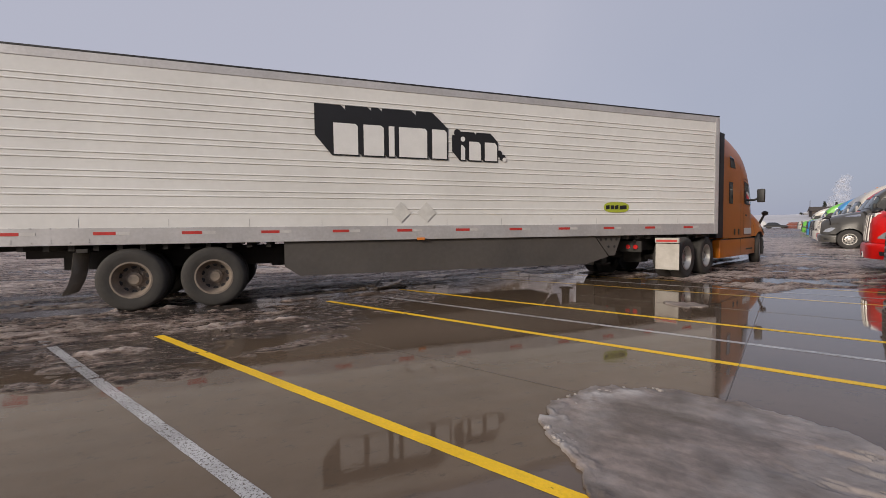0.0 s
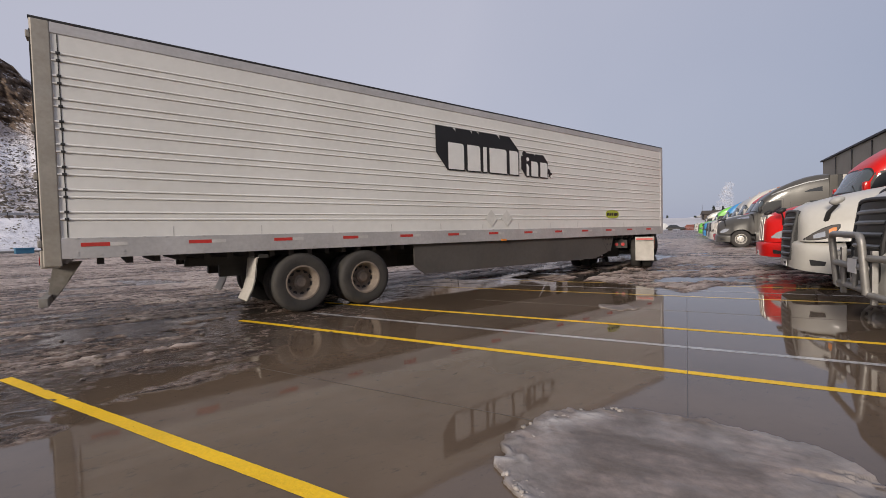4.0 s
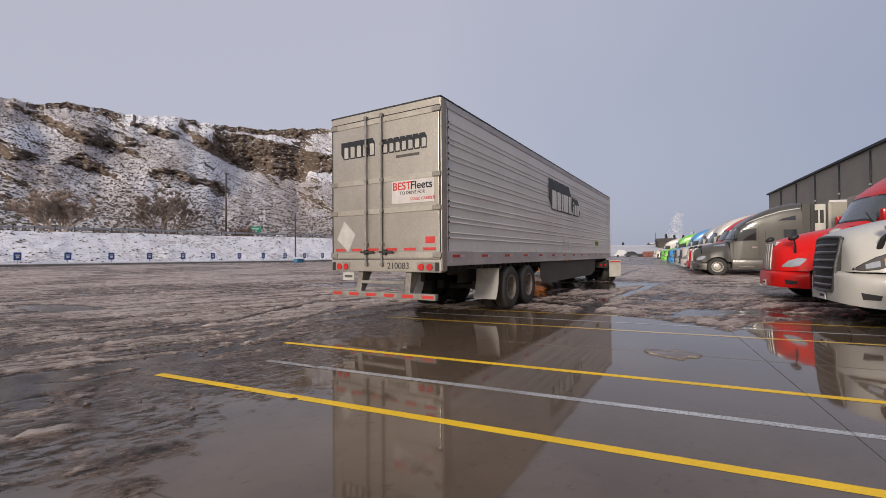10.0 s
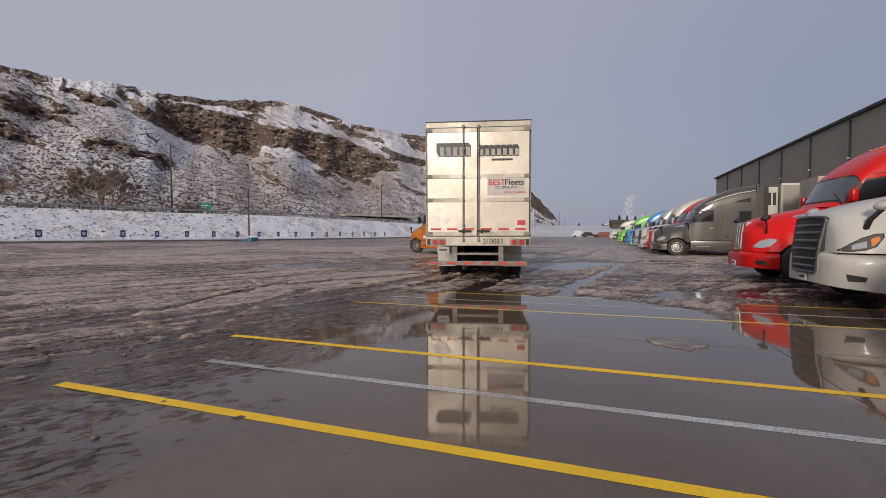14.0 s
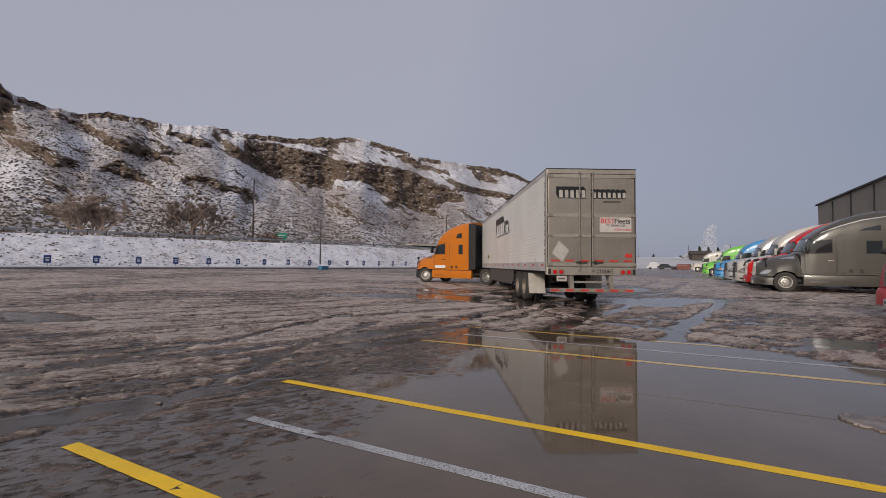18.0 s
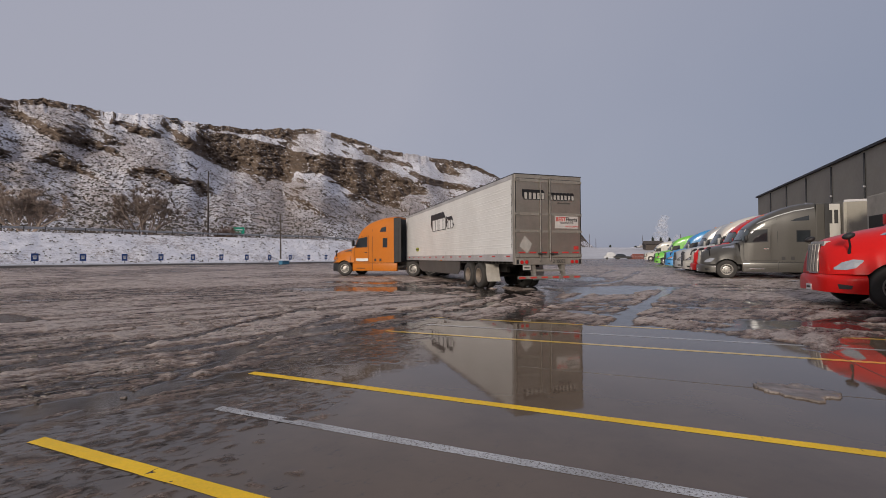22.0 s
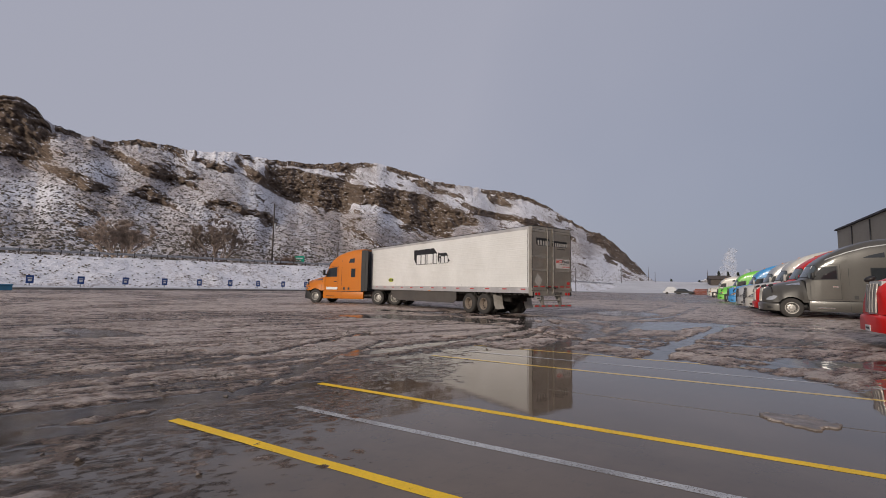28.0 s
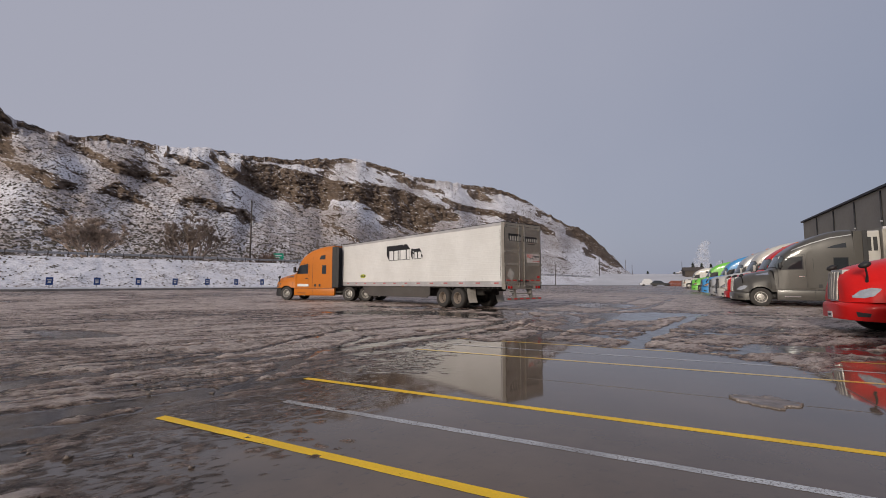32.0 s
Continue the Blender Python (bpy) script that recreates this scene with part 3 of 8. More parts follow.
def strip(name, x0, x1, y0, slope, width, mat, label, seed, wear):
    """A painted line along x with ragged edges."""
    n, rows = int((x1 - x0) / 0.04), 2
    xs = np.linspace(x0, x1, n)
    us = np.linspace(-0.5, 0.5, rows + 1)
    XX, UU = np.meshgrid(xs, us, indexing="ij")
    rag = (fbm(XX * 9.0, UU * 2 + seed, 5, 3) - 0.5) * wear
    YY = y0 + slope * XX + UU * width + rag
    v = [(float(x), float(y), 0.0046 - 0.0028 * min(max((x - 0.9) / 0.9, 0.0), 1.0)) for x, y in zip(XX.ravel(), YY.ravel())]
    f = [(i * (rows + 1) + j, (i + 1) * (rows + 1) + j, (i + 1) * (rows + 1) + j + 1, i * (rows + 1) + j + 1) for i in range(n - 1) for j in range(rows)]
    ob = new(name, mesh_from(name, v, f, mat, False))
    return tagged(ob, label, "line marking", "stall lines", "structure")


for k, y0 in enumerate((-7.54, -4.70, -2.855, -0.012, 1.852, 4.735, 6.555)):
    strip("parking_line", 0.0 if k != 2 else 0.42, 19.0, y0, 0.02 if y0 > 4 else 0.0, 0.100, M_YELLOW if y0 < 4 else M_WETLINE, "yellow painted stall line on wet concrete", k * 3.1, 0.008)
for k, y0 in enumerate((-3.79, 0.915, 5.62)):
    strip("parking_line", (-0.45, 0.62, 0.35)[k], 19.0, y0, 0.02 if y0 > 4 else 0.0, 0.088, M_WHITELINE, "worn white line between two yellow stall lines", 40 + k * 2.7, 0.008)

M_JOINT = material("concrete_joint", (0.075, 0.062, 0.05), 0.4, vary=0.3, scale=2)
for jx0, jx1, jy in ((0.9, 6.1, -1.56), (2.6, 12.5, 3.2)):
    j = boxes((jx0, jx1, jy - 0.0028, jy + 0.0028, -0.01, 0.0022))
    tagged(new("pavement_joint", finish(j, "pavement_joint", M_JOINT)), "thin joint between concrete slabs", "pavement joint", kind="structure")
for jx, jy0, jy1 in ((6.17, -9.0, 6.0), (11.0, -9.0, 6.0)):
    j = boxes((jx - 0.003, jx + 0.003, jy0, jy1, -0.01, 0.0025))
    tagged(new("pavement_joint", finish(j, "pavement_joint", M_JOINT)), "dark joint between concrete slabs", "pavement joint", kind="structure")


# ---- ice left on the concrete ----
def ice_material():
    """Wet grey ice, clouded brown, with white broken crust at the rim."""
    m = material("dirty_ice", (0.27, 0.215, 0.185), 0.30, vary=0.5, scale=3.0, fine=11, dirt=(0.11, 0.088, 0.074), dirt_amount=0.75, coat=0.2)
    n, l = m.node_tree.nodes, m.node_tree.links
    b = n["Principled BSDF"]
    src = b.inputs["Base Color"].links[0].from_socket
    at = n.new("ShaderNodeAttribute")
    at.attribute_name = "frost"
    mx = n.new("ShaderNodeMix")
    mx.data_type = "RGBA"
    l.new(at.outputs["Fac"], mx.inputs["Factor"])
    mx.inputs["B"].default_value = (0.62, 0.59, 0.57, 1)
    # long brown clouds frozen in
    cloud, drawn, veil, brown = (n.new("ShaderNode" + k) for k in ("TexNoise", "Mapping", "MapRange", "Mix"))
    drawn.inputs["Rotation"].default_value, drawn.inputs["Scale"].default_value = (0, 0, radians(-20)), (0.8, 3.2, 1.0)
    cloud.inputs["Scale"].default_value, cloud.inputs["Detail"].default_value, cloud.inputs["Roughness"].default_value = 1.6, 7.0, 0.65
    l.new(n["Texture Coordinate"].outputs["Object"], drawn.inputs["Vector"])
    l.new(drawn.outputs["Vector"], cloud.inputs["Vector"])
    veil.inputs["From Min"].default_value, veil.inputs["From Max"].default_value, veil.inputs["To Max"].default_value = 0.47, 0.66, 0.85
    l.new(cloud.outputs["Fac"], veil.inputs["Value"])
    brown.data_type = "RGBA"
    l.new(veil.outputs["Result"], brown.inputs["Factor"])
    l.new(src, brown.inputs["A"])
    brown.inputs["B"].default_value = (0.095, 0.073, 0.056, 1)
    l.new(brown.outputs["Result"], mx.inputs["A"])
    l.new(mx.outputs["Result"], b.inputs["Base Color"])
    t = n.new("ShaderNodeTexNoise")
    t.inputs["Scale"].default_value, t.inputs["Detail"].default_value = 14.0, 7.0
    l.new(n["Texture Coordinate"].outputs["Object"], t.inputs["Vector"])
    bp = n.new("ShaderNodeBump")
    bp.inputs["Strength"].default_value, bp.inputs["Distance"].default_value = 0.35, 0.03
    l.new(t.outputs["Fac"], bp.inputs["Height"])
    l.new(bp.outputs["Normal"], b.inputs["Normal"])
    return m


M_ICE = ice_material()


ICE_RIM = [(-180, 1.50), (-168, 1.24), (-157, 1.10), (-144, 1.12), (-120, 1.25), (-90, 1.35), (-60, 1.45), (-30, 1.15), (0, 0.75), (30, 0.55), (55, 0.62), (70, 0.80), (84, 1.0), (101, 1.06), (122, 1.28), (131, 1.45), (149, 1.56), (165, 1.58), (180, 1.50)]


def ice_sheet(cx, cy, rx, ry, thick, seed, label, outline, nr=40, na=160, rim_rows=None):
    """A thin sheet of old ice with a broken rim."""
    a = np.linspace(0, 2 * math.pi, na, endpoint=False)
    t = np.linspace(0, 1, nr) ** 0.8
    A, T = np.meshgrid(a, t, indexing="ij")
    ca, sa = np.cos(A), np.sin(A)
    rough = fbm(ca * 1.6 + 5, sa * 1.6 + seed, seed, 7, 0.66) - 0.5
    if rim_rows:
        rr = np.array(rim_rows)
        rim = np.interp((np.degrees(A) + 180) % 360 - 180, rr[:, 0], rr[:, 1]) * (1 + outline * rough)
    else:
        rim = 1.0 + outline * rough
    rim = rim * (1 + 0.10 * outline ** 0.5 * (fbm(ca * 9 + 2, sa * 9 + seed, seed + 3, 5, 0.72) - 0.5))
    R = rim * np.minimum(T * 1.03, 1.0)
    X, Y = cx + rx * R * ca, cy + ry * R * sa
    edge = np.clip((1.0 - T * 1.01) / 0.025, 0, 1) ** 0.5
    grainy = fbm(X * 11, Y * 11, seed + 2, 4, 0.75)
    west = smooth01((-ca + 0.35 * sa - 0.15) / 0.5)
    near_rim = np.exp(-(((T - 0.93) / 0.06) ** 2)) * np.clip(3.0 * fbm(X * 4.5, Y * 4.5, seed + 21, 4, 0.7) - 1.0, 0, 1)
    Z = thick * edge * (0.30 + 0.30 * fbm(X * 1.2, Y * 1.2, seed + 1, 3, 0.5) + near_rim * (0.10 + 0.40 * west) * np.clip(grainy * 3.4 - 1.2, 0, 2))
    hollow = smooth01((fbm(X * 1.1 + 4, Y * 2.6, seed + 6, 5, 0.6) - 0.56) / 0.04) * smooth01((X - cx + 0.35 * rx) / (0.5 * rx))
    Z = Z * (1 - 0.95 * hollow) - 0.006 * (edge < 0.2) + 0.001
    C = 0.35 * np.clip(2.2 * fbm(X * 2.2, Y * 2.2, seed + 12, 5, 0.7) - 0.95, 0, 1) + np.clip(near_rim * west * smooth01((fbm(X * 1.3, Y * 1.3, seed + 15, 3) - 0.42) / 0.15) * (grainy * 3.4 - 1.3), 0, 1) * 0.7
    crust = np.exp(-(((T - 0.90) / 0.055) ** 2)) * np.exp(-(((np.degrees(A) - 153.0) / 13.0) ** 2)) * np.clip(3.2 * fbm(X * 5, Y * 5, seed + 8, 5, 0.7) - 1.1, 0, 1) if rim_rows else 0.0 * T
    Z, C = Z + 0.016 * crust, np.clip(C + 0.85 * crust, 0, 1)
    X, Y, Z, C = (np.concatenate([q, q[:1]], 0) for q in (X, Y, Z, C))
    ob = new("ice_sheet", grid_mesh("ice_sheet", X, Y, Z, M_ICE, {"frost": C}))
    return tagged(ob, label, "ice patch")


ice_sheet(6.7, -2.2, 1.0, 1.0, 0.045, 31, "grey dirty sheet of old ice melting on wet concrete", 0.30, 120, 460, ICE_RIM)
def ice_crumbs():
    """White crumbs of broken crust heaped along the sheet's rim."""
    rr, rs, bm = np.array(ICE_RIM), random.Random(77), bmesh.new()
    for k in range(130):
        deg = rs.choice((rs.gauss(150, 7), rs.gauss(158, 6), rs.gauss(154, 5), rs.gauss(-172, 4), rs.gauss(133, 3), rs.gauss(147, 4)))
        r = np.interp(deg, rr[:, 0], rr[:, 1]) * (0.985 - abs(rs.gauss(0, 0.045)))
        s = 0.004 + 0.013 * rs.random() ** 3.0
        at = Vector((6.7 + r * math.cos(radians(deg)), -2.2 + r * math.sin(radians(deg)), 0.016 + 0.35 * s))
        bmesh.ops.create_icosphere(bm, subdivisions=1, radius=1.0, matrix=Matrix.LocRotScale(at, Euler((rs.uniform(0, 3), 0, rs.uniform(0, 6))), (s * rs.uniform(0.9, 1.9), s, s * 0.75)))
    for v in bm.verts:
        v.co += 0.005 * noise.noise_vector(v.co * 60)
    tagged(new("ice_crumbs", finish(bm, "ice_crumbs", M_RIME, True, 60)), "white crumbs of crust along the ice sheet's rim", "ice crumbs", kind="stuff")


M_RIME = material("white_rime", (0.36, 0.325, 0.295), 0.6, vary=0.4, scale=12.0, fine=40, dirt=(0.26, 0.22, 0.19), dirt_amount=0.4)
ice_crumbs()
ice_sheet(5.17, 3.20, 0.30, 0.22, 0.035, 47, "small thin scrap of dirty ice in the puddle", 1.9, 22, 140)
ice_sheet(7.75, -1.55, 0.62, 0.16, 0.018, 71, "ragged strip of dirty ice at the sheet's edge", 1.9, 22, 140)
ice_sheet(9.2, 2.2, 0.5, 0.16, 0.014, 53, "small thin scrap of dirty ice beside parked lorries", 1.9, 22, 140)
M_PACKED = material("packed_snow", (0.66, 0.64, 0.64), 0.8, vary=0.15, scale=2.0, fine=20, dirt=(0.30, 0.26, 0.23), dirt_amount=0.3)
packed = ice_sheet(11.2, 24.6, 3.4, 0.75, 0.05, 59, "strip of packed white snow beside a parked lorry", 0.7, 16, 80)
packed.data.materials[0] = M_PACKED


def clod_mesh(seed):
    bm = bmesh.new()
    bmesh.ops.create_icosphere(bm, subdivisions=2, radius=1.0)
    for v in bm.verts:
        v.co *= 0.75 + 0.5 * noise.noise(v.co * 1.7 + Vector((seed * 7.1, 0, 0)))
        v.co.z *= 0.62
    return finish(bm, "ice_lump", M_ICE, True, 60)


clods = [clod_mesh(s) for s in range(3)]
rng = random.Random(5)
for k in range(30):
    x, y = (rng.uniform(-1.2, 1.4), rng.uniform(-2.6, -0.3)) if k < 14 else (rng.uniform(-5, 0.6), rng.uniform(-4, 6.5))
    s = rng.uniform(0.018, 0.04)
    ob = new("ice_lump", clods[k % 3])
    h, _ = slush_height(np.array([[x]]), np.array([[y]]))
    ob.matrix_basis = Matrix.LocRotScale((x, y, float(h[0, 0]) + s * 0.30), Euler((0, 0, rng.uniform(0, 6))), (s * rng.uniform(0.9, 1.7), s, s))
    tagged(ob, "small lump of dirty ice lying in the slush", "ice lump", "ice lumps in the slush")


def slush_crumbs():
    """Crumbs of broken crust, thickest on the berms and along the slush's edge."""
    rs = np.random.RandomState(23)
    n = 60000
    x, y = rs.uniform(-6.0, 2.2, n), rs.uniform(-4.0, 8.0, n)
    h, m = slush_height(x[:, None], y[:, None])
    h, m = h[:, 0], m[:, 0]
    clump = fbm(x * 1.4, y * 1.4, 41, 4, 0.6)
    keep = rs.rand(n) < np.clip((clump - 0.52) * 3.0, 0, 1) * np.clip(h / 0.03, 0.0, 1.4) * (m > 0.1) + 0.5 * smooth01((clump - 0.62) / 0.05) * (m < 0.5) * (x < 1.3) * (m > 0.005)
    keep = np.flatnonzero(keep & (m >= 0.62))[:1400]
    x, y, h = x[keep], y[keep], h[keep]
    n = len(x)
    ico = bmesh.new()
    bmesh.ops.create_icosphere(ico, subdivisions=1, radius=1.0)
    base = np.array([v.co[:] for v in ico.verts])
    tri = np.array([[v.index for v in f.verts] for f in ico.faces])
    ico.free()
    s = 0.006 + 0.020 * rs.rand(n) ** 2.6
    V = base[None] * rs.uniform(0.7, 1.25, (n, len(base), 1)) * np.stack([s * rs.uniform(1.0, 2.4, n), s, s * 0.42], -1)[:, None]
    a = rs.uniform(0, 6.28, n)
    c, d = np.cos(a)[:, None], np.sin(a)[:, None]
    V = np.stack([c * V[..., 0] - d * V[..., 1] + x[:, None], d * V[..., 0] + c * V[..., 1] + y[:, None], V[..., 2] + (h + 0.12 * s)[:, None]], -1)
    F = tri[None] + (np.arange(n) * len(base))[:, None, None]
    me = bpy.data.meshes.new("slush_crumbs")
    me.from_pydata(V.reshape(-1, 3).tolist(), [], F.reshape(-1, 3).tolist())
    me.materials.append(M_CRUMB)
    tagged(new("slush_crumbs", me), "crumbs of dirty ice crust strewn over the slush", "slush", kind="stuff")


M_CRUMB = material("icy_crumb", (0.26, 0.222, 0.188), 0.45, vary=0.45, scale=3.0, fine=25, dirt=(0.13, 0.105, 0.085), dirt_amount=0.5)
slush_crumbs()


# ---- kerb, bank, road and hillside ----
EYE_X, EYE_Y = 4.0, -2.0
# the skyline: azimuth west of the lane, height, in degrees from the yard's middle
RIDGE = [(3, 0.7), (4.2, 1.9), (7.2, 5.3), (9.0, 6.8), (10.2, 7.2), (13.5, 9.1), (15.5, 10.5), (17.6, 11.6), (20.3, 12.5), (25.3, 13.2), (30.7, 14.0), (33.6, 15.0), (38.4, 16.0), (43.2, 15.7), (46.5, 15.3), (52.4, 15.3), (56, 15.6), (59.5, 15.1), (64.9, 15.4), (67.5, 14.7), (70, 14.8), (73, 15.5), (73.7, 16.4), (75, 17.1), (76.7, 16.8), (77.1, 16.1), (80.6, 16.2), (83.3, 16.6), (86.6, 15.2), (91.3, 14.3), (110, 12.5), (140, 8.0), (165, 2.0)]
# rock faces: each by its foot and its top along the slope
CRAGS = [
    ([(72, 11.8), (72.5, 11.5), (75.4, 11.5), (77, 11.9), (78, 13.0), (83, 13.4), (86, 14.6)], [(72, 13.0), (72.6, 15.2), (73.9, 16.7), (75.6, 17.3), (78, 16.2), (83.5, 16.6), (86, 15.2)]),
    ([(67.2, 9.2), (70.1, 9.3), (72.8, 10.9)], [(67.2, 9.9), (70.7, 11.2), (72.8, 11.5)]),
    ([(59.1, 10.8), (63, 11.4), (65.6, 11.9), (68.2, 13.5), (70, 14.3)], [(59.1, 11.2), (62.3, 12.4), (65, 13.0), (68.2, 14.2), (70, 14.7)]),
    ([(61.6, 8.6), (63.3, 8.8), (66, 9.3)], [(61.6, 9.4), (64, 10.9), (66, 9.8)]),
    ([(55.6, 12.9), (58.1, 13.2), (60.5, 14.0)], [(55.6, 13.6), (58.1, 14.5), (60.5, 14.4)]),
    ([(47.2, 9.8), (50.9, 11.2), (53.4, 12.4), (56, 14.8)], [(47.2, 10.6), (50.9, 12.8), (53.8, 14.2), (56, 15.4)]),
    ([(51.6, 8.2), (55.2, 8.4), (58.1, 9.7)], [(51.6, 8.7), (55.2, 9.7), (58.1, 10.2)]),
    ([(83.2, 3.1), (86.8, 2.9), (89.2, 3.0), (95, 3.4)], [(83.2, 3.6), (87.6, 4.8), (89.2, 4.5), (92, 5.3), (95, 4.0)]),
    ([(83.4, 9.0), (85.8, 9.3), (88.3, 9.5)], [(83.4, 9.5), (85.8, 10.1), (88.3, 9.9)]),
    ([(24.5, 8.2), (27.5, 8.2), (28.4, 6.3), (30.5, 6.7), (34.7, 8.5), (37.6, 10.4), (41.3, 10.8), (42, 9.3), (44.6, 9.5), (45.7, 10.8), (48.3, 10.7), (52.3, 13.4)], [(24.5, 9.0), (27.8, 10.7), (30.6, 11.9), (33.4, 12.7), (37.6, 12.9), (40.6, 13.2), (45, 14.1), (47.9, 14.5), (52.4, 14.6)]),
    ([(40.8, 14.9), (43, 14.4), (45.9, 14.9)], [(40.8, 15.5), (43, 15.7), (45.9, 15.3)]),
    ([(26.4, 11.5), (30.9, 12.5), (34, 13.9)], [(26.4, 12.2), (30.9, 13.5), (34, 14.6)]),
    ([(20.1, 10.3), (21.6, 10.7), (24.1, 11.9)], [(20.1, 10.9), (21.9, 12.1), (24.1, 12.4)]),
    ([(14.9, 7.4), (19.8, 8.6), (26.4, 9.8)], [(14.9, 8.3), (19.8, 9.7), (26.4, 10.8)]),
    ([(4.0, 1.4), (6.6, 2.9), (9, 5.1), (11.2, 6.2)], [(4.0, 1.8), (7.2, 5.4), (9, 6.9), (11.2, 7.5)]),
    ([(12, 5.8), (16, 7.4), (18, 9.0)], [(12, 6.5), (16, 8.6), (18, 9.6)]),
]


def kerb_reach(az):
    return 55.2 / np.maximum(np.sin(az) + 0.134 * np.cos(az), 0.14)


def table(az_deg, rows):
    a = np.array(rows)
    return np.interp(az_deg, a[:, 0], a[:, 1])


def polar(az, r):
    return EYE_X - r * np.sin(az), EYE_Y + r * np.cos(az)


def bank_profile(az):
    """Reach and height of the bank's foot, the road's near and far edge."""
    rk = kerb_reach(az)
    deg = np.degrees(az)
    rail = np.interp(deg, [3, 10, 20, 30, 40, 60, 90, 165], [0.35, 0.8, 1.3, 1.9, 2.35, 2.6, 2.5, 1.6])
    r1 = rk + 20.0
    z1 = 1.25 + r1 * np.tan(np.radians(rail))
    return rk, r1, z1


def hill_material():
    m = bpy.data.materials.new("snowy_scrub_and_basalt")
    m.use_nodes = True
    n, l = m.node_tree.nodes, m.node_tree.links
    b = n["Principled BSDF"]
    tc, geo = n.new("ShaderNodeTexCoord"), n.new("ShaderNodeNewGeometry")

    def nz(scale, detail=6.0, rough=0.65, stretch=None):
        t = n.new("ShaderNodeTexNoise")
        t.inputs["Scale"].default_value, t.inputs["Detail"].default_value, t.inputs["Roughness"].default_value = scale, detail, rough
        src = tc.outputs["Object"]
        if stretch:
            mp = n.new("ShaderNodeMapping")
            mp.inputs["Scale"].default_value = stretch
            l.new(src, mp.inputs["Vector"])
            src = mp.outputs["Vector"]
        l.new(src, t.inputs["Vector"])
        return t.outputs["Fac"]

    def span(src, a, b_, c, d):
        r = n.new("ShaderNodeMapRange")
        for k, v in zip(("From Min", "From Max", "To Min", "To Max"), (a, b_, c, d)):
            r.inputs[k].default_value = v
        l.new(src, r.inputs["Value"])
        return r.outputs["Result"]

    def math_node(op, a, b_):
        r = n.new("ShaderNodeMath")
        r.operation = op
        for k, v in enumerate((a, b_)):
            if isinstance(v, (int, float)):
                r.inputs[k].default_value = v
            else:
                l.new(v, r.inputs[k])
        return r.outputs["Value"]

    def ramp(src, stops):
        r = n.new("ShaderNodeValToRGB")
        e = r.color_ramp.elements
        e[0].position, e[0].color = stops[0][0], (*stops[0][1], 1)
        e[1].position, e[1].color = stops[1][0], (*stops[1][1], 1)
        for p, c in stops[2:]:
            e.new(p).color = (*c, 1)
        l.new(src, r.inputs["Fac"])
        return r.outputs["Color"]

    def mix(f, a, c):
        r = n.new("ShaderNodeMix")
        r.data_type = "RGBA"
        l.new(f, r.inputs["Factor"])
        l.new(a, r.inputs["A"])
        l.new(c, r.inputs["B"])
        return r.outputs["Result"]

    sep = n.new("ShaderNodeSeparateXYZ")
    l.new(geo.outputs["Normal"], sep.inputs["Vector"])
    at = n.new("ShaderNodeAttribute")
    at.attribute_name = "scrub"
    rock_at = n.new("ShaderNodeAttribute")
    rock_at.attribute_name = "crag"
    # the rock and the gullies dip along the slope
    lay_u, lay_w, dip = n.new("ShaderNodeAttribute"), n.new("ShaderNodeAttribute"), n.new("ShaderNodeCombineXYZ")
    lay_u.attribute_name, lay_w.attribute_name = "along", "across"
    l.new(lay_u.outputs["Fac"], dip.inputs["X"])
    l.new(lay_w.outputs["Fac"], dip.inputs["Y"])

    def strata(u, w, detail=8.0, rough=0.7):
        mp, t = n.new("ShaderNodeMapping"), n.new("ShaderNodeTexNoise")
        mp.inputs["Scale"].default_value = (u, w, 1.0)
        t.inputs["Scale"].default_value, t.inputs["Detail"].default_value, t.inputs["Roughness"].default_value = 1.0, detail, rough
        l.new(dip.outputs["Vector"], mp.inputs["Vector"])
        l.new(mp.outputs["Vector"], t.inputs["Vector"])
        return t.outputs["Fac"]

    snow = ramp(nz(0.8, 5), [(0.3, (0.78, 0.77, 0.81)), (0.7, (0.90, 0.89, 0.93))])
    soil = ramp(nz(0.35, 7), [(0.3, (0.15, 0.112, 0.098)), (0.55, (0.25, 0.195, 0.17)), (0.75, (0.34, 0.28, 0.245))])
    grain = math_node("ADD", math_node("MULTIPLY", strata(3.6, 4.2, 10, 0.75), 0.5), math_node("MULTIPLY", nz(0.7, 9, 0.8), 0.5))
    stone = ramp(grain, [(0.38, (0.028, 0.021, 0.017)), (0.48, (0.108, 0.079, 0.060)), (0.60, (0.205, 0.152, 0.116))])
    tan = ramp(grain, [(0.38, (0.05, 0.037, 0.029)), (0.50, (0.17, 0.125, 0.094)), (0.62, (0.29, 0.225, 0.17))])
    rock = mix(span(strata(0.42, 0.9, 4, 0.6), 0.50, 0.60, 0.0, 0.9), stone, tan)
    speck = math_node("ADD", nz(1.9, 7, 0.84), math_node("MULTIPLY", strata(0.5, 1.9, 5, 0.6), 0.26))
    f_soil = span(math_node("ADD", speck, math_node("MULTIPLY", at.outputs["Fac"], 0.22)), 0.672, 0.800, 0.08, 0.82)
    low = mix(f_soil, snow, soil)
    # snow lies in thin seams and on ledges of the rock
    seam = math_node("ADD", strata(3.0, 8.0, 8, 0.72), math_node("MULTIPLY", sep.outputs["Z"], 0.16))
    ledge = span(seam, 0.665, 0.715, 0.0, 0.85)
    rocky = mix(ledge, rock, snow)
